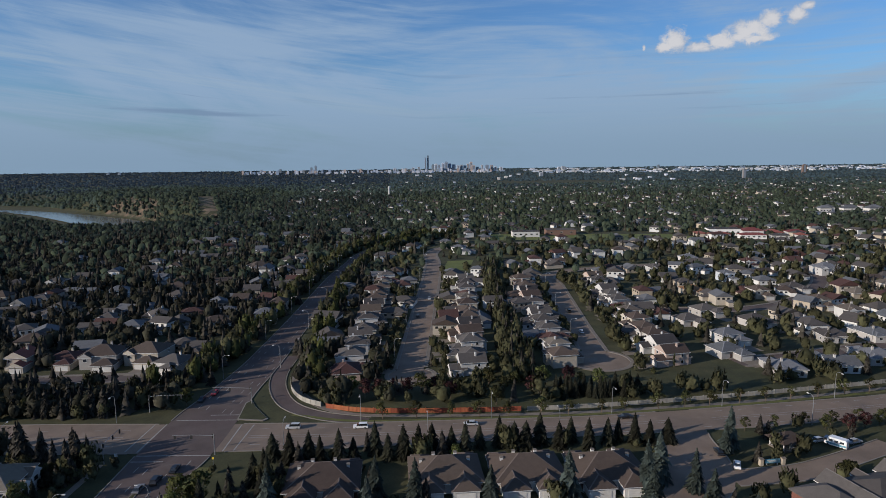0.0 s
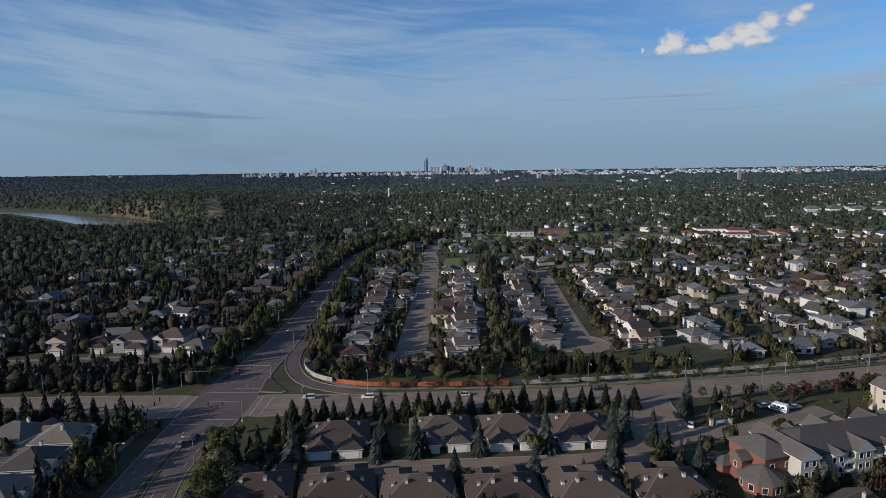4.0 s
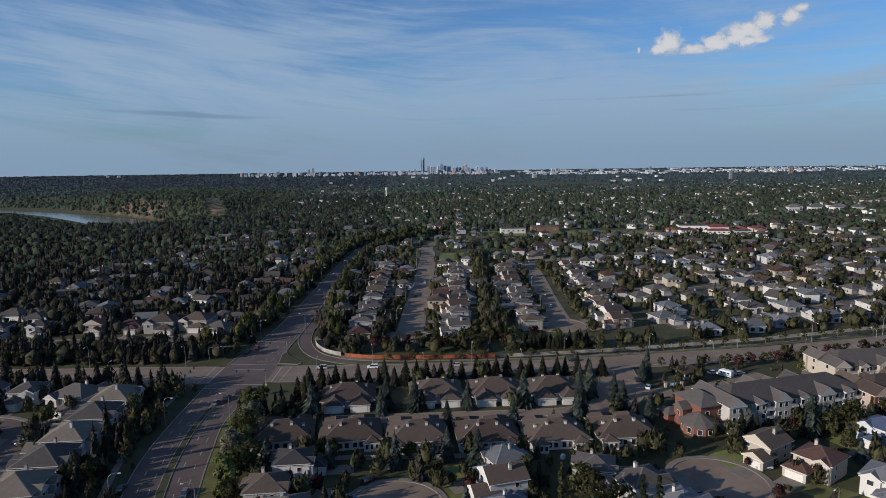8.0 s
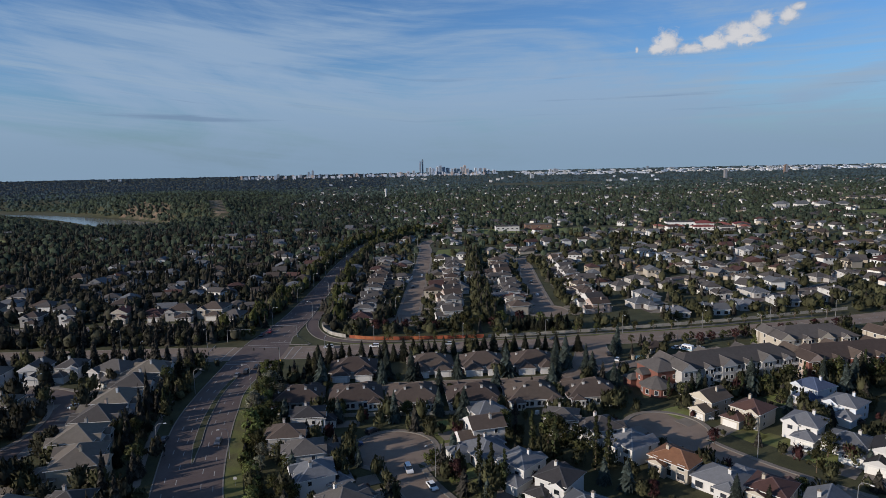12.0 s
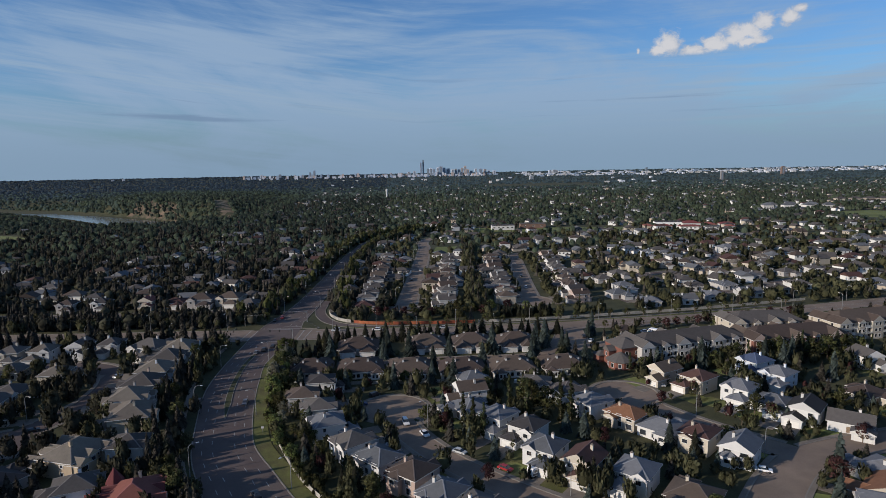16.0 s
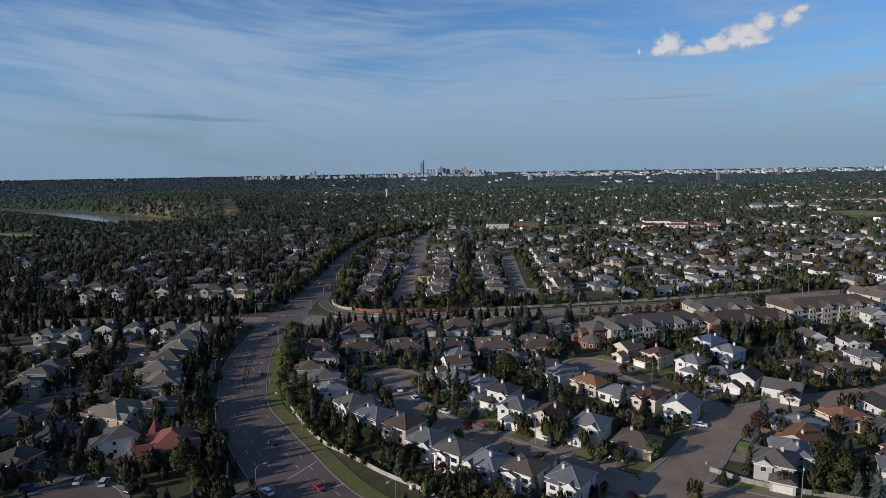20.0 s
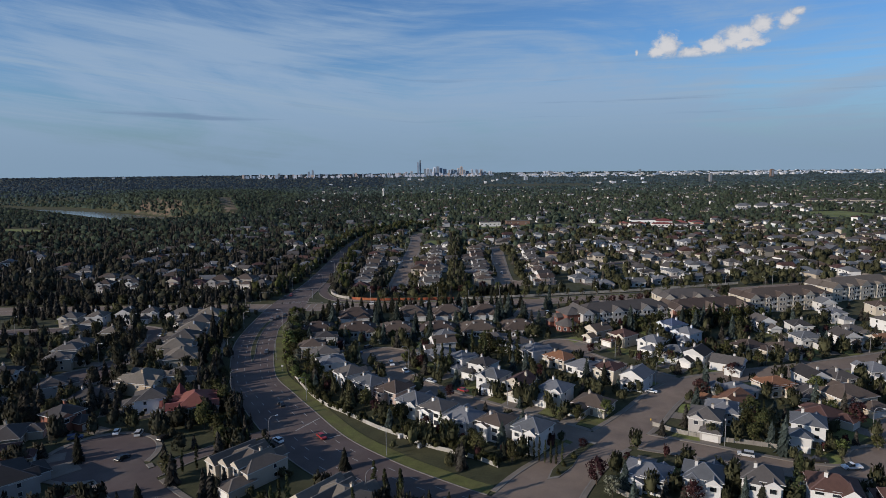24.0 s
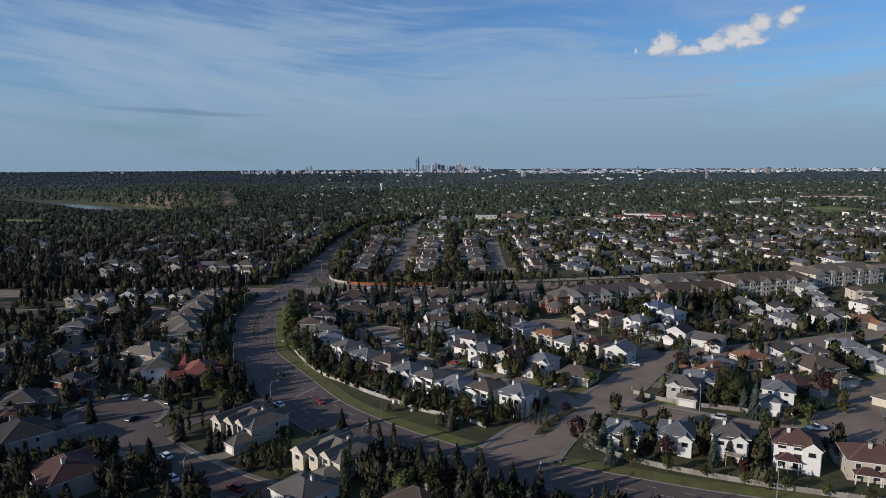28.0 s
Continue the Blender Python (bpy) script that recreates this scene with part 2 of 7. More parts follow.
# darker copy of the far foliage: western cloud shade painted into its colour
M["woods_far_shaded"] = material("far_shaded_foliage", (0.033, 0.045, 0.036), 0.95, 0.35, 0.07, 0.3, per_island=0.3, spec=0.1, second=(0.044, 0.057, 0.042), second_scale=0.008, second_amt=0.8, through_light=0.2)
# horizon: darker western tint, plain: paler eastern one; both carry painted distance haze
M["horizon"] = material("hazed_horizon_foliage", (0.026, 0.041, 0.056), 0.95, 0.2, 0.004, 0.1, per_island=0.3, spec=0.1)
M["plain"] = material("hazed_plain_foliage", (0.048, 0.072, 0.080), 0.95, 0.2, 0.004, 0.1, per_island=0.35, spec=0.1)
M["far_blue"] = material("hazed_river_foliage", (0.048, 0.066, 0.052), 0.95, 0.2, 0.004, 0.1, per_island=0.5, spec=0.1)
M["woods_conifer"] = material("far_conifer_foliage", (0.035, 0.032, 0.0265), 0.95, 0.25, 0.02, 0.3, per_island=0.5, spec=0.1)
CARS = dict(white=(0.7, 0.7, 0.7), silver=(0.42, 0.43, 0.44), black=(0.015, 0.015, 0.017), red=(0.27, 0.02, 0.022), blue=(0.04, 0.07, 0.16), grey=(0.13, 0.13, 0.14))
for k, c in CARS.items():
    M["car_" + k] = material("car_paint_" + k, c, 0.3, 0.04, 1.0, 5.0, spec=0.6)

# ---------------------------------------------------------------- mesh helpers


def mesh_from(name, verts, faces, mats, slots=None, smooth=False):
    me = bpy.data.meshes.new(name)
    me.from_pydata([tuple(v) for v in verts], [], [tuple(f) for f in faces])
    for m in mats:
        me.materials.append(m)
    if slots is not None:
        me.polygons.foreach_set("material_index", np.asarray(slots, dtype=np.int32))
    if smooth:
        me.polygons.foreach_set("use_smooth", [True] * len(me.polygons))
    me.update()
    return me


class Geo:
    """Gathers vertices and faces of one mesh."""

    def __init__(self):
        self.v, self.f, self.s, self.n = [], [], [], []

    def add(self, verts, faces, slot=0):
        n = len(self.v)
        self.v += [tuple(p) for p in verts]
        self.f += [tuple(i + n for i in f) for f in faces]
        self.s += [slot] * len(faces)

    def box(self, x0, x1, y0, y1, z0, z1, slot=0, bevel=0.0):
        if bevel:
            b = bevel
            ring = [(x0 + b, y0), (x1 - b, y0), (x1, y0 + b), (x1, y1 - b), (x1 - b, y1), (x0 + b, y1), (x0, y1 - b), (x0, y0 + b)]
            self.prism(ring, z0, z1, slot)
            return
        v = [(x, y, z) for z in (z0, z1) for x, y in ((x0, y0), (x1, y0), (x1, y1), (x0, y1))]
        self.add(v, [(3, 2, 1, 0), (4, 5, 6, 7), (0, 1, 5, 4), (1, 2, 6, 5), (2, 3, 7, 6), (3, 0, 4, 7)], slot)

    def prism(self, ring, z0, z1, slot=0, top=1.0):
        n = len(ring)
        cx, cy = sum(p[0] for p in ring) / n, sum(p[1] for p in ring) / n
        v = [(x, y, z0) for x, y in ring] + [(cx + (x - cx) * top, cy + (y - cy) * top, z1) for x, y in ring]
        self.add(v, [tuple(range(n - 1, -1, -1)), tuple(range(n, 2 * n))] + [(i, (i + 1) % n, n + (i + 1) % n, n + i) for i in range(n)], slot)

    def tube(self, pts, radii, sides=6, slot=0):
        rings = []
        for i, p in enumerate(pts):
            p = Vector(p)
            a = Vector(pts[max(i - 1, 0)])
            b = Vector(pts[min(i + 1, len(pts) - 1)])
            q = (b - a).to_track_quat("Z", "Y")
            rings.append([p + q @ Vector((math.cos(k * math.tau / sides) * radii[i], math.sin(k * math.tau / sides) * radii[i], 0)) for k in range(sides)])
        v = [p for r in rings for p in r]
        f = [tuple(range(sides - 1, -1, -1)), tuple(range(len(v) - sides, len(v)))]
        for i in range(len(pts) - 1):
            f += [(i * sides + k, i * sides + (k + 1) % sides, (i + 1) * sides + (k + 1) % sides, (i + 1) * sides + k) for k in range(sides)]
        self.add(v, f, slot)

    def hip(self, x0, x1, y0, y1, z, pitch, over=0.5, slot=0, gable="", thick=0.22, trim=False):
        """A roof over a rectangle: hipped, or gabled at the ends of the ridge ('x' or 'y': the ridge's way)."""
        x0, x1, y0, y1 = x0 - over, x1 + over, y0 - over, y1 + over
        w, d = x1 - x0, y1 - y0
        t = math.tan(radians(pitch))
        zb, ze = z - 0.14, z - 0.14 + thick
        base = [(x0, y0), (x1, y0), (x1, y1), (x0, y1)]
        if gable == "y" or (not gable and d > w):
            top = ze + w / 2 * t
            e = 0 if gable else w / 2
            ridge = [((x0 + x1) / 2, y0 + e, top), ((x0 + x1) / 2, y1 - e, top)]
            faces = [(4, 5, 8), (6, 7, 9), (5, 6, 9, 8), (7, 4, 8, 9)]
        else:
            top = ze + d / 2 * t
            e = 0 if gable else d / 2
            ridge = [(x0 + e, (y0 + y1) / 2, top), (x1 - e, (y0 + y1) / 2, top)]
            faces = [(7, 4, 8), (5, 6, 9), (4, 5, 9, 8), (6, 7, 8, 9)]
        v = [(x, y, zb) for x, y in base] + [(x, y, ze) for x, y in base] + ridge
        self.add(v, [(3, 2, 1, 0), (0, 1, 5, 4), (1, 2, 6, 5), (2, 3, 7, 6), (3, 0, 4, 7)] + faces, slot)
        if trim:
            self.s[-9:-4] = [slot, 1, 1, 1, 1]
            if gable:
                self.s[-4:-2] = [2, 2]
            n0 = len(self.v) - 10
            lines = [(8, 9, 1.0)]
            if not gable:
                lines += [(4, 8, 0.7), (5, 8, 0.7), (6, 9, 0.7), (7, 9, 0.7)] if d > w else [(4, 8, 0.7), (7, 8, 0.7), (5, 9, 0.7), (6, 9, 0.7)]
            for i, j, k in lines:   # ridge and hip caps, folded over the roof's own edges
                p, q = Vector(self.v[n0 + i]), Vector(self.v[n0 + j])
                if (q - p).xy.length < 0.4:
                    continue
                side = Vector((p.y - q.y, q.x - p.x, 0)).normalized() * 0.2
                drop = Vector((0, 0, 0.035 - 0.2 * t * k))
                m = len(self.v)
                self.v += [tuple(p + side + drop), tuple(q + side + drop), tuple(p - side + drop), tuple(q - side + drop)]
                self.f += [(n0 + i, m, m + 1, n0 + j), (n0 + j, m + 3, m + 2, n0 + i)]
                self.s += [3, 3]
        return top

    def mesh(self, name, mats, smooth=False):
        me = mesh_from(name, self.v, self.f, mats, self.s, smooth or bool(self.n))
        if self.n:
            me.normals_split_custom_set_from_vertices(self.n)
        return me


def part(name, data, parent, label="", at=None):
    """One mesh object under a thing or a part; data: a mesh, shared where pieces are alike."""
    ob = new(name, data)
    ob.parent = parent
    if at is not None:
        ob.matrix_basis = at
    if label:
        tagged(ob, label)
    return ob


def thing(name, label, category, group="", kind="", at=None):
    ob = new(name)
    ob.empty_display_size = 0.5
    tagged(ob, label, category, group, kind)
    if at is not None:
        ob.matrix_basis = at
    return ob


def spline(pts, step=3.0):
    """Points every few metres along a smooth curve through pts (x, y, and any further values)."""
    P = np.array(pts, float)
    P = np.vstack([2 * P[0] - P[1], P, 2 * P[-1] - P[-2]])
    out = []
    for i in range(1, len(P) - 2):
        a, b, c, d = P[i - 1], P[i], P[i + 1], P[i + 2]
        n = max(2, int(np.hypot(*(c - b)[:2]) / step))
        for k in range(n):
            t = k / n
            out.append(0.5 * (2 * b + (c - a) * t + (2 * a - 5 * b + 4 * c - d) * t * t + (3 * b - a - 3 * c + d) * t ** 3))
    out.append(P[-2])
    return np.array(out)


def normals(c):
    t = np.gradient(c[:, :2], axis=0)
    t /= np.linalg.norm(t, axis=1)[:, None]
    return np.stack([-t[:, 1], t[:, 0]], 1)


def ribbon(name, c, off0, off1, z, mat, keep=None, depth=0.0, label="", category="", kind="structure"):
    """A strip between two offsets from the curve c (left of it positive), as one mesh; depth: how far its sides go down."""
    n = normals(c)
    a, b = c[:, :2] + n * np.reshape(off0, (-1, 1)), c[:, :2] + n * np.reshape(off1, (-1, 1))
    g = Geo()
    for i in range(len(c) - 1):
        if keep is not None and not (keep[i] and keep[i + 1]):
            continue
        q = [a[i], a[i + 1], b[i + 1], b[i]]
        top = [(p[0], p[1], z) for p in q]
        if depth:
            low = [(p[0], p[1], z - depth) for p in q]
            g.add(top + low, [(0, 1, 2, 3), (4, 5, 1, 0), (6, 7, 3, 2), (5, 6, 2, 1), (7, 4, 0, 3)])
        else:
            g.add(top, [(0, 1, 2, 3)])
    if not g.f:
        return None
    ob = new(name, g.mesh(name, [mat]))
    return tagged(ob, label, category, kind=kind)

# ---------------------------------------------------------------- terrain
RIVER = np.array([(-2300.0, 2300.0), (-1400.0, 1780.0), (-975.0, 1592.0), (-850.0, 1506.0), (-745.0, 1420.0), (-640.0, 1320.0), (-560.0, 1236.0), (-490.0, 1160.0), (-420.0, 1070.0)])


def terrain(x, y):
    """Height of the ground: level, but for the river's valley and the clay bluff over its far bank."""
    x, y = np.asarray(x, float), np.asarray(y, float)
    best, side = np.full(x.shape, 1e9), np.zeros(x.shape)
    for (ax, ay), (bx, by) in zip(RIVER[:-1], RIVER[1:]):
        dx, dy = bx - ax, by - ay
        ln = math.hypot(dx, dy)
        t = np.clip(((x - ax) * dx + (y - ay) * dy) / ln ** 2, 0, 1)
        d = np.hypot(x - ax - t * dx, y - ay - t * dy)
        s = ((x - ax) * -dy + (y - ay) * dx) / ln
        near = d < best
        side = np.where(near, s, side)
        best = np.minimum(best, d)
    def smooth(v, lo, hi):
        t = np.clip((v - lo) / (hi - lo), 0, 1)
        return t * t * (3 - 2 * t)
    z = -26.0 * (1 - smooth(best, 56, 230))
    face = smooth(best, 54, 70) * (1 - smooth(best, 105, 135))
    gully = 2.6 * np.abs(np.sin(0.11 * x + 0.6 * np.sin(0.037 * y) + 0.05 * y)) + 1.3 * np.abs(np.sin(0.27 * x - 0.09 * y))
    far = -26.0 * (1 - smooth(best, 54, 118)) + 14.0 * smooth(best, 70, 150) * (1 - smooth(best, 300, 900)) - face * gully
    hump = smooth(x, -900, -660) * (1 - smooth(x, -400, -250))
    z = np.where(side > 0, z * (1 - hump) + far * hump, z)
    return z + np.interp(y, [2200, 4330, 4740], [0, 6, 20])   # the land rises gently to the horizon


def ground_sheet():
    xs = np.unique(np.concatenate([np.linspace(-4700, -1500, 16), np.linspace(-1500, -690, 40), np.linspace(-690, -430, 44), np.linspace(-430, -250, 25), np.linspace(-250, 300, 23), np.linspace(300, 4700, 30)]))
    ys = np.unique(np.concatenate([np.linspace(-700, 800, 32), np.linspace(800, 1180, 20), np.linspace(1180, 1460, 48), np.linspace(1460, 1900, 22), np.linspace(1900, 4740, 30)]))
    X, Y = np.meshgrid(xs, ys)
    Z = terrain(X, Y)
    nx, ny = len(xs), len(ys)
    v = np.stack([X.ravel(), Y.ravel(), Z.ravel()], 1)
    f = [(j * nx + i, j * nx + i + 1, (j + 1) * nx + i + 1, (j + 1) * nx + i) for j in range(ny - 1) for i in range(nx - 1)]
    cx = X[:-1, :-1].ravel()
    cy = Y[:-1, :-1].ravel()
    rise = np.diff(Z, axis=0)[:, :-1].ravel()
    slot = np.where((rise > 1.5) & (cx > -640) & (cx < -455) & (cy > 1200), 1, 0)
    bank = (np.abs(cx + 0.31 * (cy - 1222) + 356 + 7 * np.sin(cy / 9)) < 13 + 5 * np.sin(cy / 23)) & (cy > 1110) & (cy < 1365) & (np.sin(cy / 5 + cx / 8) > -0.3)
    slot = np.where(bank, 2, slot)
    ob = new("ground", mesh_from("ground", v, f, [M["grass"], M["cliff"], M["clay"]], slot, smooth=True))
    return tagged(ob, "grassy level ground with a clay river bluff in the distance", "ground", kind="structure")


ground_sheet()
riv = spline(RIVER, 60)
wide = np.interp(riv[:, 0], [-1400, -975, -850, -745, -640, -560, -420], [30, 18, 28, 36, 46, 52, 54])
ribbon("water", riv, -wide, wide, -24.5, M["water"], label="pale brown river between wooded banks", category="river")

# ---------------------------------------------------------------- roads
# centre line x, y and full width
ROADS = dict(
    arterial=[(120, 762, 12), (45, 697, 12), (0, 630, 12), (-25, 570, 12), (-33, 515, 12.5), (-41, 450, 13), (-49, 340, 13.5), (-55, 262, 15.5), (-60, 224, 18), (-62.5, 203, 22), (-64.5, 178, 22.5), (-66.8, 160, 19.5),
              (-68.6, 138, 17.8), (-67.8, 118, 19.4), (-66, 101, 19.6), (-61.4, 75, 18.6), (-55.8, 52, 18.6), (-47, 33, 20), (-38, 15, 21), (-23, -12, 21), (-7.5, -31, 21), (7, -45, 21), (24, -58, 21),
              (54, -72, 20), (84, -87, 20), (140, -108, 20), (230, -132, 20)],
    crossroad=[(-420, 214, 20), (-260, 203, 20.5), (-146, 194, 21), (-111, 191.4, 21), (-75, 188, 20.5), (-38, 185.5, 19), (-13, 184, 17.5), (30, 183, 15.5), (63, 182.3, 14.3), (85, 182.7, 15), (119, 183.8, 16), (154, 186.2, 16), (180, 188.6, 15.5), (260, 200.5, 15), (420, 232, 15), (700, 298, 15)],
    maple=[(7, 234, 11), (17, 325, 11), (27, 415, 11), (31.5, 460, 11), (36, 515, 10), (39, 566, 9), (60, 602, 9), (150, 625, 9)],
    birch=[(90.5, 252, 10.5), (97, 300, 10), (106, 360, 10), (113, 405, 9.5), (118, 440, 9), (150, 462, 9), (230, 476, 9)],
    hollow=[(-1, 72, 10), (4, 56, 9.5), (14, 38, 9), (27, 22, 9), (42, 7, 9), (57, -8, 10), (68, -20, 11)],
    garden=[(88, 80, 10), (93, 66, 9.5), (102, 51, 9), (112, 38, 9.5), (121, 27, 10)],
    collector=[(36, -55, 22), (46, -42, 19), (60, -28, 15), (76, -15, 14), (90, -2, 13), (104, 13, 12), (119, 25, 12), (138, 31.5, 11), (160, 35, 11), (190, 40, 11), (240, 52, 10), (300, 75, 10)],
    crescent=[(76, -17, 11), (97, -29, 9.5), (112, -39, 9), (127, -47, 9), (142, -49, 11), (156, -40, 10), (170, -22, 9), (190, -12, 9), (240, -4, 9)],
    west_close=[(-90, -8, 14), (-81, -20, 14), (-71, -33, 13), (-58, -46, 12), (-40, -60, 11), (-18, -74, 11), (10, -96, 11)],
    west_link=[(-72, -27, 7), (-62, -16, 6), (-50, -6, 5), (-36, 4, 5)],
    west_lane=[(-130, 55, 9), (-129, 72, 10), (-123, 88, 10), (-119, 104, 9), (-121, 125, 9), (-131, 143, 9), (-155, 150, 9), (-205, 148, 9), (-300, 150, 9)],
    north_lane=[(-96, 246, 8), (-130, 247, 8), (-190, 248, 8), (-260, 256, 8), (-330, 280, 8)],
    condo_drive=[(97, 186, 14), (92, 172, 14), (88.5, 158, 17), (83, 146, 17), (74, 136.5, 12), (60, 133.5, 7), (40, 133.5, 7), (10, 134.5, 7), (-24, 136, 7)],
    apartment_drive=[(92, 146, 8), (112, 147, 8), (128, 152, 7), (150, 160, 7)],
    east_lane=[(146, 236, 9), (190, 244, 9), (236, 256, 9), (300, 285, 9), (360, 330, 9)],
    east_loop=[(150, 330, 8.5), (205, 325, 8.5), (250, 345, 8.5), (300, 395, 8.5), (330, 450, 8.5)],
)
PALE = {"maple", "birch", "condo_drive", "apartment_drive", "crossroad", "hollow", "garden", "collector", "crescent"}
BULBS = [(-2, 80, 12.5, "hollow"), (87, 83, 12.5, "garden"), (89.5, 246, 13.0, "birch"), (-90, -11, 16.0, "west_close"), (150, -46, 13.0, "crescent"), (-131, 66, 12, "west_lane"), (8, 236, 9, "maple")]
CURVES = {k: spline(v) for k, v in ROADS.items()}
ROAD_PTS = np.vstack([c[:, :3] for c in CURVES.values()] + [np.array([(x, y, 2 * r)]) for x, y, r, _ in BULBS])


def in_road(x, y, margin=0.0, skip=None):
    """Whether each point lies on a carriageway (other than skip)."""
    pts = ROAD_PTS if skip is None else np.vstack([c[:, :3] for k, c in CURVES.items() if k != skip] + [np.array([(bx, by, 2 * r)]) for bx, by, r, k in BULBS])
    x, y = np.atleast_1d(x), np.atleast_1d(y)
    d = np.hypot(x[:, None] - pts[None, :, 0], y[:, None] - pts[None, :, 1]) - pts[None, :, 2] / 2
    return d.min(1) < margin


for k, (key, c) in enumerate(CURVES.items()):
    mat = M["asphalt_pale"] if key in PALE else M["asphalt"]
    h = c[:, 2] / 2
    main = key in ("arterial", "crossroad")
    ribbon("road", c, -h, h, 0.105 - 0.005 * k, mat, label="brownish worn asphalt road" if key in PALE else "dark grey asphalt road with long tree shadows", category="road")
    n = normals(c)
    for sgn in (-1, 1):
        e = c[:, :2] + n * (sgn * (h + 0.2))[:, None]
        keep = ~in_road(e[:, 0], e[:, 1], 0.15, skip=key)
        lo, hi = sgn * h - 0.02 * sgn, sgn * (h + 0.35)
        lo, hi = (hi, lo) if sgn < 0 else (lo, hi)
        ribbon("kerb", c, lo, hi, 0.22, M["kerb"], keep, 0.2, label="pale concrete kerb", category="kerb")
        if not main and key not in ("condo_drive", "apartment_drive", "west_link"):
            lo, hi = sgn * (h + 0.35), sgn * (h + 1.75)
            lo, hi = (hi, lo) if sgn < 0 else (lo, hi)
            ribbon("pavement", c, lo, hi, 0.19, M["concrete"], keep, 0.15, label="concrete footpath along the kerb", category="pavement")
for i, (x, y, r, key) in enumerate(BULBS):
    g = Geo()
    ring = [(x + math.cos(a * math.tau / 40) * r, y + math.sin(a * math.tau / 40) * r) for a in range(40)]
    g.add([(px, py, 0.012 + 0.002 * i) for px, py in ring], [tuple(range(40))])
    tagged(new("road", g.mesh("road_bulb", [M["asphalt_pale"] if key in PALE else M["asphalt"]])), "round asphalt turning circle of a cul-de-sac", "road", kind="structure")
    c = np.array([(x + math.cos(a * math.tau / 60) * r, y + math.sin(a * math.tau / 60) * r, 0) for a in range(61)])
    e = np.array([(x + math.cos(a * math.tau / 60) * (r + 0.2), y + math.sin(a * math.tau / 60) * (r + 0.2)) for a in range(61)])
    pts = np.vstack([cc[:, :3] for cc in CURVES.values()])
    keep = (np.hypot(e[:, :1] - pts[None, :, 0], e[:, 1:] - pts[None, :, 1]) - pts[None, :, 2] / 2).min(1) > 0.1
    ribbon("kerb", c, -0.35, 0.02, 0.22, M["kerb"], keep, 0.2, label="pale concrete kerb", category="kerb")
    ribbon("pavement", c, -1.75, -0.35, 0.19, M["concrete"], keep, 0.15, label="concrete footpath along the kerb", category="pavement")


def dashes(c, off, z, on, gap, width=0.16, keep=None):
    """Paint dashes along a curve, as faces of one mesh."""
    n = normals(c)
    p = c[:, :2] + n * np.reshape(off, (-1, 1))
    seg = np.hypot(*np.diff(p, axis=0).T)
    s = np.concatenate([[0], np.cumsum(seg)])
    g = Geo()
    d = 0.0
    while d + on < s[-1]:
        x0, y0 = np.interp(d, s, p[:, 0]), np.interp(d, s, p[:, 1])
        x1, y1 = np.interp(d + on, s, p[:, 0]), np.interp(d + on, s, p[:, 1])
        if keep is None or keep((x0 + x1) / 2, (y0 + y1) / 2):
            t = Vector((x1 - x0, y1 - y0)).normalized() * width
            g.add([(x0 + t.y, y0 - t.x, z), (x1 + t.y, y1 - t.x, z), (x1 - t.y, y1 + t.x, z), (x0 - t.y, y0 + t.x, z)], [(0, 1, 2, 3)])
        d += on + gap
    return g


art, cro = CURVES["arterial"], CURVES["crossroad"]
off_cross = lambda x, y: not (-82 < x < -42 and 171 < y < 206)
off_junction = lambda x, y: off_cross(x, y) and not in_road(x, y, 0.5, "arterial")[0]
off_junction2 = lambda x, y: off_cross(x, y) and not in_road(x, y, 0.5, "crossroad")[0]
for off in (-6.4, -3.2, 3.6, 6.8):
    tagged(new("lane_marking", dashes(art[60:], off, 0.115, 3.0, 6.0, 0.11, off_junction).mesh("lane_marking", [M["paint"]])), "worn white dashed lane line", "road marking", kind="structure")
for off in (-5.6, 5.6):
    tagged(new("lane_marking", dashes(cro, off, 0.108, 3.0, 6.0, 0.11, off_junction2).mesh("lane_marking", [M["paint"]])), "worn white dashed lane line", "road marking", kind="structure")
for off in (-0.7, 0.7):
    tagged(new("lane_marking", dashes(cro, off, 0.108, 8.0, 0.0, 0.08, off_junction2).mesh("lane_marking", [M["paint"]])), "faded solid centre line", "road marking", kind="structure")


def stop_lines():
    """Crossing lines of the four arms of the junction."""
    g = Geo()
    for x0, y0, x1, y1 in ((-75.6, 176.2, -53.6, 174.4), (-75.9, 172.6, -66.4, 171.8), (-72.4, 201.2, -52, 199.4), (-62, 204.4, -51.5, 203.6), (-74.5, 198.4, -76.4, 178.6), (-78.3, 198.9, -80.2, 179.2), (-49.4, 195.4, -50.8, 176.6), (-45.3, 195.0, -47.6, 176.6),
                           (-21, -7, -11.6, -2.6), (-31.5, 0.5, -24.2, 10.5)):
        t = Vector((x1 - x0, y1 - y0)).normalized() * 0.2
        g.add([(x0 + t.y, y0 - t.x, 0.112), (x1 + t.y, y1 - t.x, 0.112), (x1 - t.y, y1 + t.x, 0.112), (x0 - t.y, y0 + t.x, 0.112)], [(0, 1, 2, 3)])
    tagged(new("crossing_marking", g.mesh("crossing_marking", [M["paint"]])), "white pedestrian crossing lines at the junction", "road marking", kind="structure")


stop_lines()
# grassed median of the arterial, with its kerb
sel = art[(art[:, 1] > 78) & (art[:, 1] < 160)]
taper = np.interp(np.arange(len(sel)), [0, 2, len(sel) - 5, len(sel) - 1], [0.3, 1.0, 1.3, 0.3])
ribbon("median", sel, -taper, taper, 0.26, M["kerb"], depth=0.2, label="narrow kerbed median", category="median")
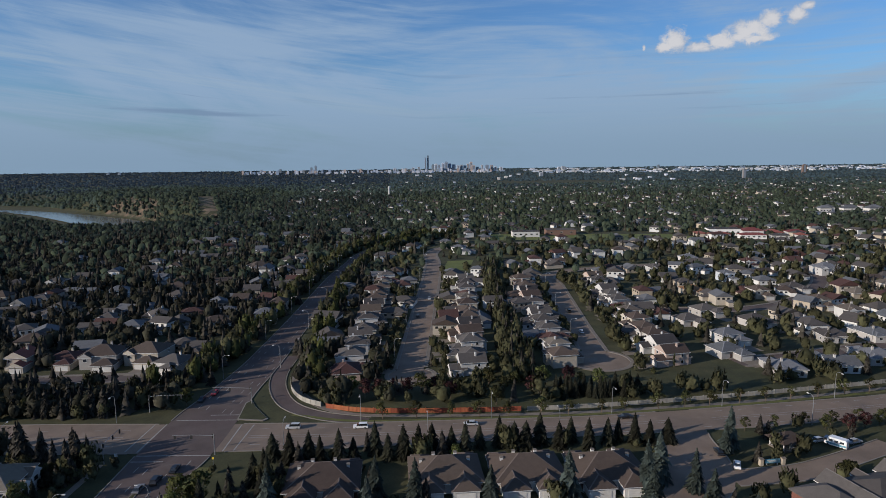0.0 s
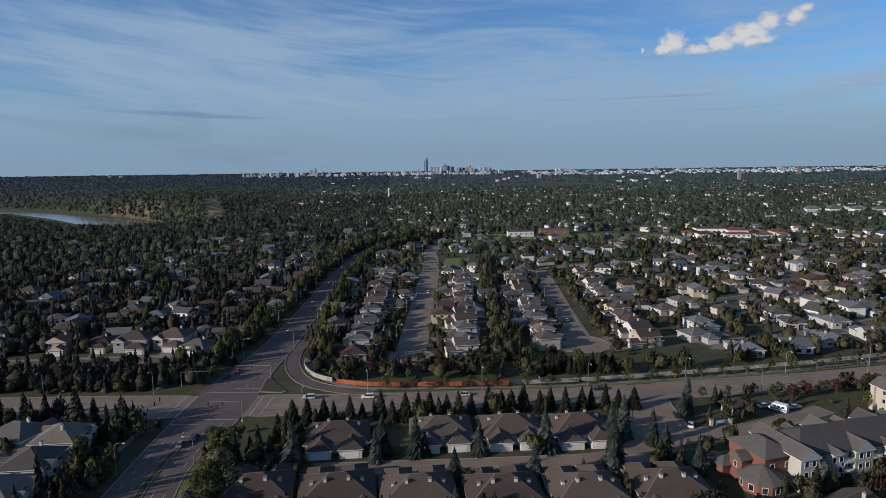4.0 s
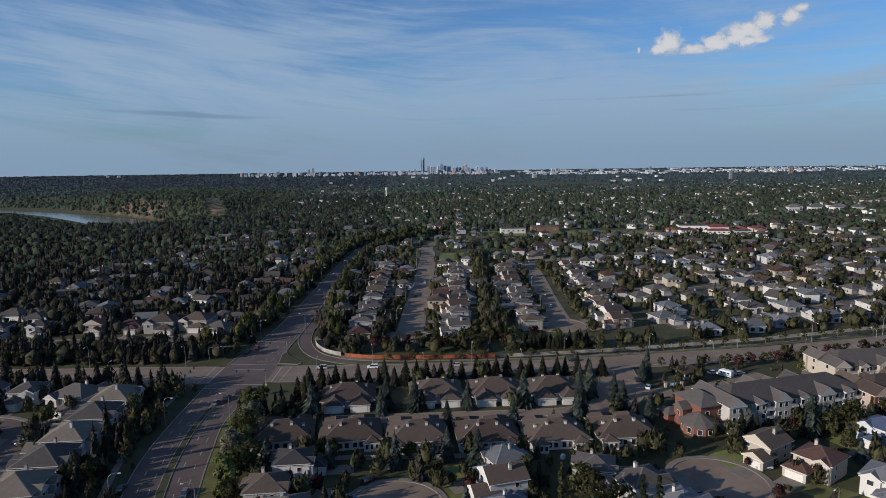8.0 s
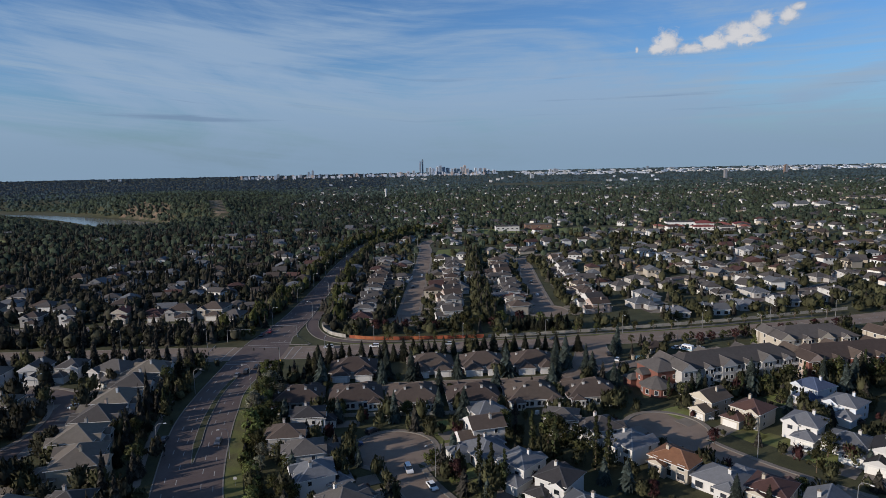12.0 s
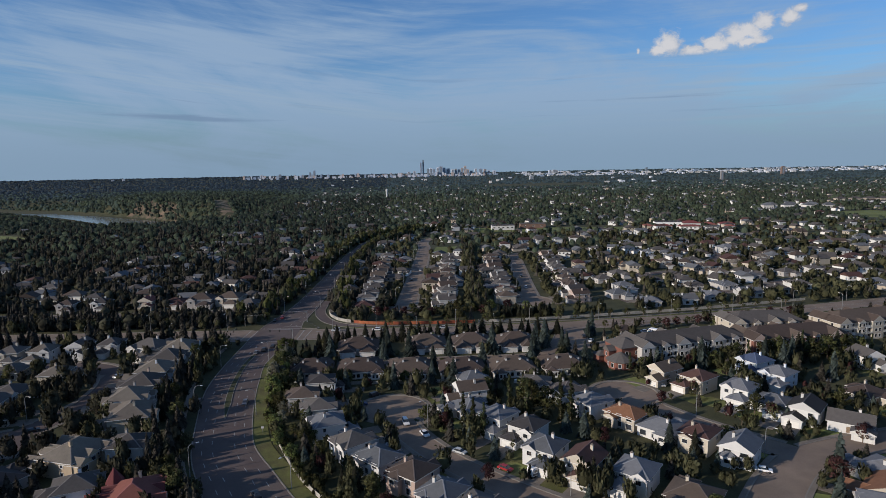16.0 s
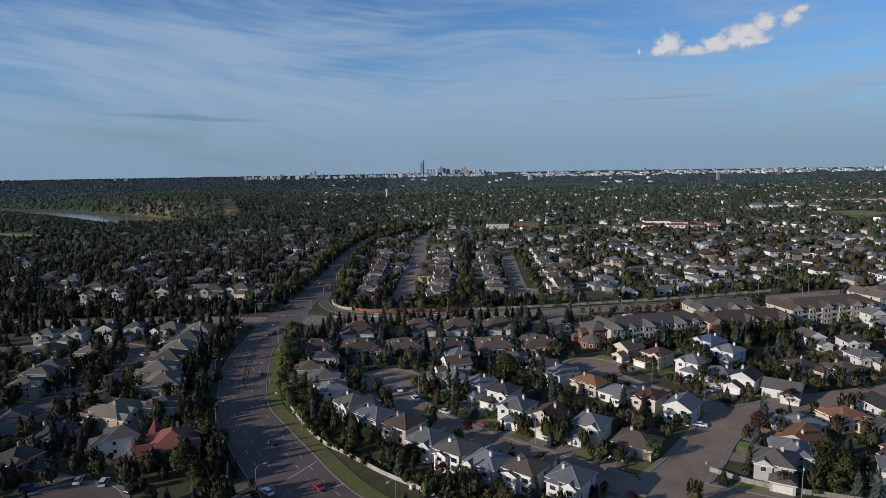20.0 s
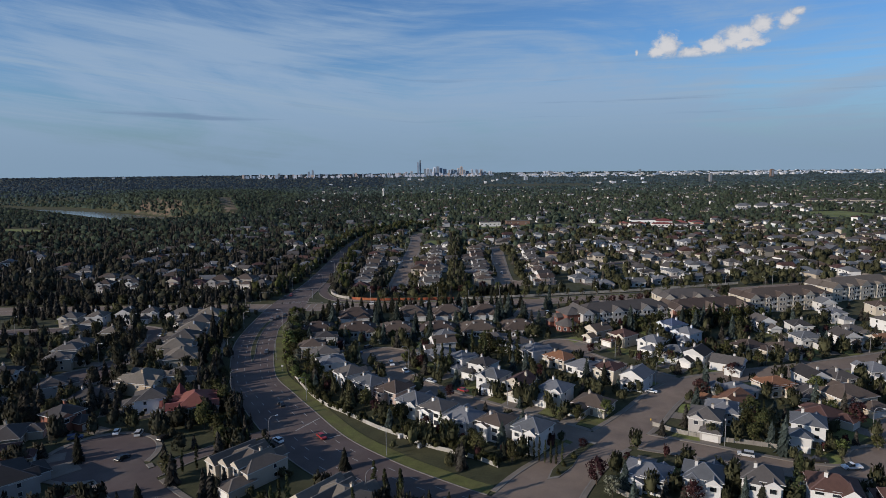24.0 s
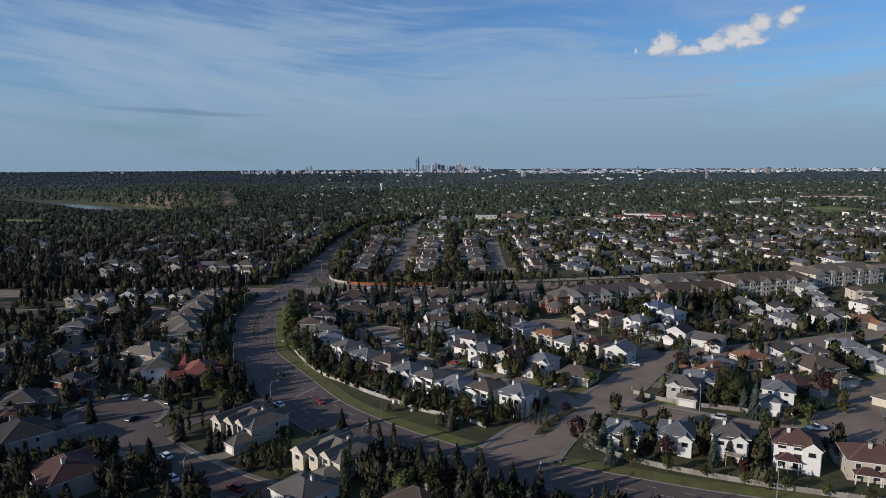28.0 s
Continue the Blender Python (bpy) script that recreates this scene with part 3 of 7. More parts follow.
ribbon("median_grass", sel, -taper + 0.25, taper - 0.25, 0.275, M["grass"], label="dry grass on the median", category="median")

# the slip lane round the north-east corner, its island and the curved path
slip = spline([(-44, 268, 5.5), (-45.5, 244, 5.5), (-43, 226, 6), (-36, 210, 6), (-24, 200, 6), (-8, 194, 5)], 2)
ribbon("road", slip, -slip[:, 2] / 2, slip[:, 2] / 2, 0.02, M["asphalt"], label="curved slip lane of dark asphalt", category="road")
for a_, b_ in ((-3.35, -3.0), (3.0, 3.35)):
    keep = ~in_road((slip[:, 0] + normals(slip)[:, 0] * (a_ + b_) / 2), (slip[:, 1] + normals(slip)[:, 1] * (a_ + b_) / 2), 0.2)
    ribbon("kerb", slip, a_, b_, 0.2, M["kerb"], keep, 0.18, label="pale concrete kerb", category="kerb")
path = spline([(-38.5, 262, 3), (-38.5, 240, 3), (-35, 224, 3.4), (-28, 212, 3.4), (-18, 202.5, 2.4), (0, 197.4, 2.0), (50, 193.6, 2.0), (90, 193.8, 2.0), (150, 198, 2.0), (230, 208.5, 2.0)], 2)
ribbon("pavement", path, -path[:, 2] / 2, path[:, 2] / 2, 0.06, M["concrete"], label="curving pale concrete footpath", category="pavement", depth=0.05)


def island(pts, label):
    g = Geo()
    g.prism(pts, 0.0, 0.25, 0)
    cx, cy = sum(p[0] for p in pts) / len(pts), sum(p[1] for p in pts) / len(pts)
    g.prism([(cx + (x - cx) * 0.9, cy + (y - cy) * 0.9) for x, y in pts], 0.25, 0.29, 1)
    tagged(new("traffic_island", g.mesh("traffic_island", [M["kerb"], M["grass"]])), label, "traffic island", kind="structure")


island([(-52, 199.5), (-43, 197.5), (-41.5, 199), (-48, 210), (-51, 217), (-52.5, 214)], "kerbed triangular traffic island with grass")
island([(45, -41), (48.5, -40.4), (54.4, -34.8), (59.3, -27), (67.0, -20.4), (65, -18.6), (55.6, -26.6), (47.5, -36)], "planted kerbed island at the street's mouth")
# path down the verge of the west side
wpath = spline([(-84, 172, 2), (-86, 140, 2), (-83, 110, 2), (-78, 84, 2), (-71, 58, 2), (-62, 34, 2), (-52, 14, 2)], 3)
ribbon("pavement", wpath, -1.0, 1.0, 0.05, M["concrete"], label="narrow asphalt footpath on the verge", category="pavement", depth=0.04)


def patch(name, pts, z, mat, label, category):
    g = Geo()
    g.add([(x, y, z) for x, y in pts], [tuple(range(len(pts)))])
    return tagged(new(name, g.mesh(name, [mat])), label, category, kind="structure")


patch("playing_field", [(105, 648), (180, 640), (262, 628), (322, 612), (338, 640), (318, 668), (215, 690), (110, 700)], 0.03, M["field"], "broad mown school playing field", "field")
patch("playing_field", [(41, 474), (60, 470), (67, 498), (72, 520), (49, 517)], 0.034, M["field"], "small bright green park lawn", "field")
patch("playing_field", [(405, 2110), (741, 2100), (850, 2400), (470, 2440)], 0.05, M["field"], "large distant green field", "field")
patch("playing_field", [(690, 735), (745, 676), (820, 750), (812, 822), (715, 812)], 0.03, M["field"], "distant green lawn", "field")
patch("playing_field", [(980, 1180), (1400, 1150), (1500, 1230), (1000, 1260)], 0.03, M["field"], "distant green lawn", "field")
far_road = spline([(830, 850, 9), (701, 943, 9), (650, 1055, 9), (590, 1134, 9), (500, 1175, 9)], 20)
ribbon("road", far_road, -far_road[:, 2] / 2, far_road[:, 2] / 2, 0.06, M["asphalt_pale"], label="distant pale road", category="road")
far_road2 = spline([(480, 1500, 11), (544, 1413, 11), (600, 1333, 11), (690, 1290, 11)], 20)
ribbon("road", far_road2, -far_road2[:, 2] / 2, far_road2[:, 2] / 2, 0.05, M["asphalt_pale"], label="distant pale road", category="road")

far_road3 = spline([(1100, 1660, 16), (1195, 1746, 16), (1451, 1969, 16), (1800, 2330, 16)], 20)
ribbon("road", far_road3, -far_road3[:, 2] / 2, far_road3[:, 2] / 2, 0.06, M["asphalt_pale"], label="distant pale road", category="road")
ROAD_PTS = np.vstack([ROAD_PTS, far_road[:, :3], far_road2[:, :3], far_road3[:, :3]])
patch("bare_patch", [(-570, 775), (-530, 690), (-470, 676), (-462, 700), (-512, 752)], 0.1, M["lawn"], "distant green clearing in the woods", "field")

# mown verges beside the main roads
sel = art[(art[:, 1] > -120) & (art[:, 1] < 170)]
n_ = normals(sel)
for a_, b_, lab in ((0.36, 5.4, "sunlit grass verge along the main road"),):
    mid = sel[:, :2] + n_ * (sel[:, 2] / 2 + 2.0)[:, None]
    ribbon("verge", sel, sel[:, 2] / 2 + a_, sel[:, 2] / 2 + b_, 0.13, M["lawn"], ~in_road(mid[:, 0], mid[:, 1], 1.2, "arterial"), 0.12, label=lab, category="verge")
vp = spline([(-34, 202, 1), (-12, 194.6, 1), (20, 192.6, 1), (60, 191.4, 1), (100, 192.6, 1), (150, 196, 1), (230, 205.6, 1)], 3)
ribbon("verge", vp, -0.9, 0.7, 0.05, M["lawn"], label="narrow grass verge by the crossroad", category="verge")

# ---------------------------------------------------------------- houses
RNG = random.Random(7)
WINDOWS = {}


def window_mesh(w, h):
    """A framed pane with a mullion, facing -y, its back on y = 0."""
    key = (round(w, 2), round(h, 2))
    if key not in WINDOWS:
        g = Geo()
        f = 0.12
        def rect(wd, hg, y):
            return [(-wd, y, -hg), (wd, y, -hg), (wd, y, hg), (-wd, y, hg)]
        g.v = rect(w / 2, h / 2, 0.02) + rect(w / 2, h / 2, -0.09) + rect(w / 2 - f, h / 2 - f, -0.09) + rect(w / 2 - f, h / 2 - f, -0.02)
        for r0 in (0, 4, 8):
            g.f += [(r0 + k, r0 + (k + 1) % 4, r0 + 4 + (k + 1) % 4, r0 + 4 + k) for k in range(4)]
        g.f.append((12, 13, 14, 15))
        g.s = [0] * 12 + [1]
        WINDOWS[key] = g.mesh("window", [M["frame"], M["glass"]])
    return WINDOWS[key]


def panel_door(w, h, rows, mat, name):
    g = Geo()
    for r in range(rows):
        g.box(-w / 2, w / 2, -0.07, 0.02, h * r / rows + 0.015, h * (r + 1) / rows - 0.015)
    g.box(-w / 2 + 0.02, w / 2 - 0.02, -0.04, 0.02, 0, h)
    return g.mesh(name, [mat])


SHARED = {}


def cap_mesh():
    g = Geo()
    g.prism([(-0.5, -0.45), (0.5, -0.45), (0.5, 0.45), (-0.5, 0.45)], 0, 0.14)
    g.prism([(-0.15, -0.15), (0.15, -0.15), (0.15, 0.15), (-0.15, 0.15)], 0.14, 0.45)
    return g.mesh("cap", [M["concrete"]])


def shared(key, make):
    if key not in SHARED:
        SHARED[key] = make()
    return SHARED[key]


def house(form, wall, roof, label, variant=0):
    """A detached house at the origin, its front towards -y. form: the numbers of its body, storeys, garage and roof."""
    r = random.Random(hash((form["w"], form["d"], form["h"], variant)) % 9973)
    w, d, h = form["w"], form["d"], form["h"]
    x0, x1, y0, y1 = -w / 2, w / 2, -d / 2, d / 2
    pitch, gable = form.get("pitch", 24), form.get("gable", "")
    flip = -1 if variant % 2 else 1
    top = thing("house", label, "house", "houses of the suburb")
    wg, rg = Geo(), Geo()
    base = form.get("base", 0.0)
    wg.box(x0, x1, y0, y1, -0.3, h)
    ridge = rg.hip(x0, x1, y0, y1, h, pitch, 0.55, 0, gable, trim=True)
    if gable:   # gable walls under the roof
        t = math.tan(radians(pitch))
        if gable == "x":
            for xa in (x0, x1 - 0.2):
                wg.add([(xa, y0, h), (xa + 0.2, y0, h), (xa + 0.2, y1, h), (xa, y1, h), (xa, 0, h + d / 2 * t), (xa + 0.2, 0, h + d / 2 * t)], [(0, 3, 4), (1, 5, 2), (0, 4, 5, 1), (3, 2, 5, 4)])
        else:
            for ya in (y0, y1 - 0.2):
                wg.add([(x0, ya, h), (x1, ya, h), (x1, ya + 0.2, h), (x0, ya + 0.2, h), (0, ya, h + w / 2 * t), (0, ya + 0.2, h + w / 2 * t)], [(0, 1, 4), (3, 5, 2), (0, 4, 5, 3), (1, 2, 5, 4)])
    # front gable or wing
    if form.get("wing"):
        ww, wp, wh = form["wing"]
        wx = flip * -(w / 2 - ww / 2 - 0.2)
        wg.box(wx - ww / 2, wx + ww / 2, y0 - wp, y0 + 0.5, -0.3, wh)
        t = math.tan(radians(pitch + 6))
        rg.hip(wx - ww / 2, wx + ww / 2, y0 - wp, y0 + d * 0.45, wh, pitch + 6, 0.45, 0, "y" if form.get("wing_gable", True) else "", trim=True)
        if form.get("wing_gable", True):
            wg.add([(wx - ww / 2, y0 - wp, wh), (wx + ww / 2, y0 - wp, wh), (wx + ww / 2, y0 - wp + 0.2, wh), (wx - ww / 2, y0 - wp + 0.2, wh), (wx, y0 - wp, wh + ww / 2 * t), (wx, y0 - wp + 0.2, wh + ww / 2 * t)],
                   [(0, 1, 4), (3, 5, 2), (0, 4, 5, 3), (1, 2, 5, 4)])
        part("window", window_mesh(1.7, 1.5), top, at=pose(wx, y0 - wp, wh - 1.2))
    for ex, ew, ep, eh in form.get("fronts", ()):   # gabled bays on the street side
        ex *= flip
        bw_ = Geo()
        bw_.box(ex - ew / 2, ex + ew / 2, y0 - ep, y0 + 0.5, -0.3, eh)
        part("bay_wall", bw_.mesh("bay_wall", [M["wall_" + wall]]), top)
        gr = Geo()
        gr.hip(ex - ew / 2, ex + ew / 2, y0 - ep, y0 + d * form.get("reach", 0.4), eh, pitch + form.get("steep", 9), 0.4, 0, "y", trim=True)
        part("gable_roof", gr.mesh("gable_roof", [M["roof_" + roof], M["frame"], M["wall_" + wall], M["ridge_" + roof]]), top)
        part("window", window_mesh(min(2.0, ew * 0.5), 1.5), top, at=pose(ex, y0 - ep, eh - 1.3))
    for ex, ew, ep, eh in form.get("gables", ()):   # gabled bays on the garden side
        ex *= flip
        bw_ = Geo()
        bw_.box(ex - ew / 2, ex + ew / 2, y1 - 0.5, y1 + ep, -0.3, eh)
        part("bay_wall", bw_.mesh("bay_wall", [M["wall_" + wall]]), top)
        gr = Geo()
        gr.hip(ex - ew / 2, ex + ew / 2, y1 - d * 0.36, y1 + ep, eh, pitch + 9, 0.4, 0, "y", trim=True)
        part("gable_roof", gr.mesh("gable_roof", [M["roof_" + roof], M["frame"], M["wall_" + wall], M["ridge_" + roof]]), top)
        part("window", window_mesh(min(2.0, ew * 0.5), 1.5), top, at=pose(ex, y1 + ep, eh - 1.3, 0, 0, 180))
    if form.get("rear"):
        ww, wp, wh = form["rear"]
        wx = flip * (w / 2 - ww / 2 - 0.6)
        wg.box(wx - ww / 2, wx + ww / 2, y1 - 0.5, y1 + wp, -0.3, wh)
        rg.hip(wx - ww / 2, wx + ww / 2, y1 - d * 0.42, y1 + wp, wh, pitch, 0.45, 0, form.get("rear_gable", ""), trim=True)
        part("window", window_mesh(1.8, 1.4), top, at=pose(wx, y1 + wp, wh - 1.3, 0, 0, 180))
    if form.get("garage"):
        gw, gp, gh = form["garage"]
        gx = flip * (w / 2 - gw / 2 + form.get("jut", 0.6))
        wg.box(gx - gw / 2, gx + gw / 2, y0 - gp, y0 + 1.0, -0.3, gh)
        rg.hip(gx - gw / 2, gx + gw / 2, y0 - gp, y0 + 2.2, gh, pitch - 1, 0.45, 0, form.get("garage_gable", ""), trim=True)
        dm = shared(("garage_door", gw), lambda: panel_door(gw - 1.4, 2.15, 4, M["garage"], "garage_door"))
        part("garage_door", dm, top, "white panelled garage door", pose(gx, y0 - gp, 0.02))
        dx = gx - flip * (gw / 2 + 1.1)
    else:
        dx = flip * 1.2
    if variant < 2:
        part("front_door", shared(("door",), lambda: panel_door(1.0, 2.05, 2, M["door"], "front_door")), top, at=pose(dx, y0, 0.35))
    part("wall", wg.mesh("house_wall", [M["wall_" + wall]]), top)
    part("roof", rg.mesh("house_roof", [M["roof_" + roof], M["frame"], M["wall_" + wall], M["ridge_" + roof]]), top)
    # windows, storey by storey
    floors = [1.6] if h < 4 else ([1.6, 4.2] if h < 6.6 else [1.5, 4.1, 6.6])
    wide = form.get("wide", 1.8)
    for z in floors:
        nb = max(2, int(w / 3.6)) if variant < 2 else 1
        for k in range(nb):
            xk = x0 + w * (k + 0.5) / nb
            part("window", window_mesh(r.choice((1.5, wide + 0.5, wide + 0.5)), 1.6 if z > 2 else 2.0), top, at=pose(xk, y1, z, 0, 0, 180))
        if z > 2 or not form.get("garage"):
            for k in range(2):
                if form.get("wing") and k == 0 and form["wing"][2] > z:
                    continue
                part("window", window_mesh(1.5, 1.3), top, at=pose(flip * (-w / 4 + k * w / 2), y0, z))
        for sx, sd in ((x0, -90), (x1, 90)):
            if variant < 2 or (sx > 0) == (variant == 2):
                part("window", window_mesh(1.2, 1.4), top, at=pose(sx, math.copysign(1, sx) * flip * d * 0.21, z, 0, 0, sd))
    if form.get("chimney", True):
        cg = Geo()
        cx, cy = flip * w * 0.18, d * 0.12
        zc = ridge + 0.55
        cg.box(cx - 0.4, cx + 0.4, cy - 0.35, cy + 0.35, h - 0.5, zc, 0)
        ch = part("chimney", cg.mesh("chimney", [M["wall_" + wall]]), top, "boxed chimney clad like the walls")
        if variant < 2:
            part("cap", shared(("cap",), cap_mesh), ch, at=pose(cx, cy, zc))
    for ex, ew, ep, eh in form.get("leans", ()):   # low hipped roof over the garden terrace
        ex *= flip
        pg = Geo()
        pg.hip(ex - ew / 2, ex + ew / 2, y1 - ep, y1 + ep, eh, pitch - 3, 0.4, 0, "", trim=True)
        part("terrace_roof", pg.mesh("terrace_roof", [M["roof_" + roof], M["frame"], M["wall_" + wall], M["ridge_" + roof]]), top, "low roof over the terrace")
        for px in (ex - ew / 2 + 0.15, ex, ex + ew / 2 - 0.15):
            pg = Geo()
            pg.box(px - 0.13, px + 0.13, y1 + ep - 0.4, y1 + ep - 0.14, -0.2, eh)
            part("post", pg.mesh("post", [M["frame"]]), top)
    if form.get("deck"):
        dg = Geo()
        zd = form["deck"]
        dg.box(-w * 0.3, w * 0.1, y1, y1 + 3.2, zd - 0.22, zd)
        for px in (-w * 0.3 + 0.1, w * 0.1 - 0.1):
            dg.box(px - 0.09, px + 0.09, y1 + 3.0, y1 + 3.18, 0, zd - 0.22)
        part("deck", dg.mesh("deck", [M["deckwood"]]), top, "raised timber deck")
        lg = Geo()
        lg.box(-w * 0.3, w * 0.1, y1 + 3.1, y1 + 3.17, zd + 0.95, zd + 1.02)
        for k in range(16):
            px = -w * 0.3 + w * 0.4 * k / 15
            lg.box(px - 0.035, px + 0.035, y1 + 3.11, y1 + 3.16, zd, zd + 0.95)
        part("deck_railing", lg.mesh("deck_railing", [M["frame"]]), top, "white deck railing")
    return top


FORMS = dict(
    villa=dict(w=15.0, d=12.5, h=5.4, fronts=((-4.8, 4.8, 3.0, 5.0), (0.4, 4.4, 4.4, 4.7), (3.2, 3.0, 1.2, 5.6)), garage=(6.4, 5.6, 3.0), garage_gable="y", pitch=27, gables=((-5.0, 4.4, 1.6, 4.8), (0.6, 3.6, 0.9, 5.2), (5.2, 4.0, 2.6, 4.6))),
    estate=dict(w=16.0, d=12.5, h=5.4, fronts=((-5.4, 4.8, 3.4, 5.7), (-0.8, 4.4, 2.0, 6.1), (3.2, 3.6, 0.9, 6.3)), reach=0.86, steep=15, garage=(6.4, 6.4, 3.0), pitch=21, gables=((-5.0, 4.6, 1.4, 5.2), (3.6, 4.8, 2.2, 5.4))),
    manor=dict(w=13.2, d=12.4, h=5.8, garage=(6.2, 4.6, 3.0), garage_gable="y", pitch=27, gables=((-3.2, 4.4, 1.4, 5.0), (2.8, 3.6, 2.2, 4.6)), wing=(4.6, 1.0, 5.2)),
    bay=dict(w=9.8, d=9.6, h=5.5, garage=(6.2, 4.6, 2.9), pitch=26, gables=((-2.9, 3.6, 1.1, 5.0),), rear=(3.4, 0.9, 5.3), wing=(4.4, 0.6, 5.2)),
    two=dict(w=9.8, d=10.2, h=5.5, garage=(6.2, 4.6, 2.9), pitch=25, wing=(4.4, 0.6, 5.2), rear=(4.6, 1.6, 4.9)),
    gabled=dict(w=9.2, d=10.4, h=5.4, gable="y", garage=(6.0, 4.2, 2.9), garage_gable="y", pitch=28, rear=(4.4, 1.6, 3.2)),
    tall=dict(w=9.4, d=9.6, h=7.4, garage=(6.2, 4.6, 4.9), pitch=25, deck=3.2, wide=2.2, gables=((-2.4, 3.6, 1.1, 6.8),), rear=(3.6, 1.3, 6.9)),
    porch=dict(w=11.4, d=9.6, h=7.0, garage=(6.2, 4.6, 4.6), pitch=29, wide=1.7, gables=((-3.2, 4.2, 1.2, 6.9),), leans=((2.4, 5.4, 2.4, 3.5),)),
    long=dict(w=17.5, d=10.0, h=5.6, garage=(6.2, 4.6, 2.9), pitch=29, wide=1.3, gables=((-6.4, 3.6, 0.9, 2.9),), leans=((-1.2, 5.2, 2.0, 2.9), (4.6, 6.0, 2.2, 2.9))),
    bung=dict(w=12.2, d=10.6, h=3.4, garage=(6.4, 4.8, 2.9), pitch=24, jut=0.0, rear=(5.0, 1.8, 3.2)),
    bungg=dict(w=12.5, d=10.5, h=3.4, gable="x", garage=(6.2, 4.6, 2.9), garage_gable="y", pitch=24),
    split=dict(w=11.6, d=9.6, h=4.6, garage=(6.4, 4.4, 2.8), pitch=23, wing=(4.6, 0.8, 3.6), rear=(5.0, 1.4, 3.4), rear_gable="y"),
    box=dict(w=9.2, d=9.6, h=6.0, garage=(6.0, 3.8, 2.8), pitch=21, wing=(4.2, 0.8, 5.4), rear=(4.2, 1.4, 5.2), rear_gable="y"),
    big=dict(w=15.0, d=12.5, h=5.6, garage=(9.0, 5.2, 2.9), pitch=26, wing=(5.0, 1.2, 5.2), rear=(6.0, 2.4, 5.0), rear_gable="y"),
)
SAY = dict(estate="wide many-gabled two-storey", villa="large many-gabled", bay="two-storey bay-fronted", manor="broad two-storey gabled", two="two-storey", gabled="two-storey gabled", tall="tall walk-out", porch="tall terraced", long="long two-storey", bung="low hip-roofed", bungg="single-storey gabled", split="split-level", box="boxy two-storey", big="large two-storey")
BUILT, PLACED = {}, []


def place(form, wall, roof, x, y, face, variant=0, drive=True):
    """Stands a house with its front towards the compass angle face (degrees from +x), with its drive."""
    key = (form, wall, roof, variant)
    m = pose(x, y, 0.0, 0, 0, face + 90)
    if key in BUILT:
        ob = copy_thing(BUILT[key], m)
    else:
        ob = house(FORMS[form], wall, roof, f"{SAY[form]} {wall}-walled house with a {roof} shingle roof", variant)
        ob.matrix_basis = m
        BUILT[key] = ob
    f = FORMS[form]
    PLACED.append((x, y, max(f["w"], f["d"]) / 2 + 2.0))
    if drive and f.get("garage"):
        flip = -1 if variant % 2 else 1
        gw, gp, _ = f["garage"]
        gx = flip * (f["w"] / 2 - gw / 2 + f.get("jut", 0.6))
        ya = -f["d"] / 2 - gp
        dm = shared(("drive", round(gw, 1)), lambda: slab(gw - 0.6, 8.0))
        o = new("driveway", dm)
        o.matrix_basis = m @ pose(gx, ya, 0.0)
        tagged(o, "pale concrete driveway in front of a garage", "driveway", kind="structure")
    if drive and f.get("garage") and x > 0 and y < 120:
        lm = shared(("lawn",), lambda: lawn_mesh())
        o = new("front_lawn", lm)
        o.matrix_basis = m @ pose(-flip * 4.2, -f["d"] / 2 - 5.0, 0.0)
        tagged(o, "mown front lawn", "lawn", kind="structure")
        p = (m @ pose(gx, ya - 4, 0)).translation
        PLACED.append((p.x, p.y, 3.6))
    return ob


def slab(w, length):
    g = Geo()
    for k in range(3):
        g.box(-w / 2, w / 2, -length + length * k / 3 + 0.03, -length + length * (k + 1) / 3, -0.2, 0.06)
    return g.mesh("driveway", [M["concrete"]])


def lawn_mesh():
    g = Geo()
    pts = [(-4.6, -4.5), (4.0, -4.9), (4.6, -1.0), (4.4, 3.8), (0.5, 4.6), (-4.2, 4.2), (-4.9, 0.0)]
    g.prism(pts, -0.2, 0.035)
    return g.mesh("front_lawn", [M["lawn"]])


H = lambda rows: [place(*row) for row in rows]
# west of the arterial, south of the crossroad
H([("two", "cream", "grey", -180, 160, -90), ("two", "white", "tan", -166, 161, -90, 1), ("gabled", "white", "grey", -152, 166, -90), ("two", "white", "grey", -138, 167, -90, 1),
   ("big", "grey", "grey", -117, 160, -110), ("manor", "white", "tan", -102, 156, 180), ("manor", "white", "grey", -102, 140, 180, 1), ("manor", "bluegrey", "tan", -102, 124, 180),
   ("manor", "pink", "grey", -101, 108, 180, 1), ("manor", "grey", "tan", -100, 92, 184, 1), ("big", "beige", "tan", -93, 77, 190)])
H([("bung", "cream", "grey", -168, 137, 90), ("split", "cream", "tan", -144, 128, 0), ("bung", "grey", "grey", -152, 110, 0), ("two", "grey", "grey", -150, 96, 0, 1), ("two", "beige", "grey", -147, 80, 10),
   ("villa", "tan", "tan", -98, 48, 160), ("two", "grey", "grey", -84, 52, 0, 0, False), ("two", "bluegrey", "grey", -88, 27, 200, 1), ("villa", "pink", "red", -70, 20, 195, 1), ("bung", "grey", "dark", -114, 36, 60),
   ("bung", "cream", "grey", -125, 3, 10), ("bung", "beige", "maroon", -119, -13, 20, 1), ("big", "grey", "dark", -107, -31, 40), ("two", "brick", "dark", -113, 14, -30), ("big", "cream", "maroon", -82, -56, 45, 1)])
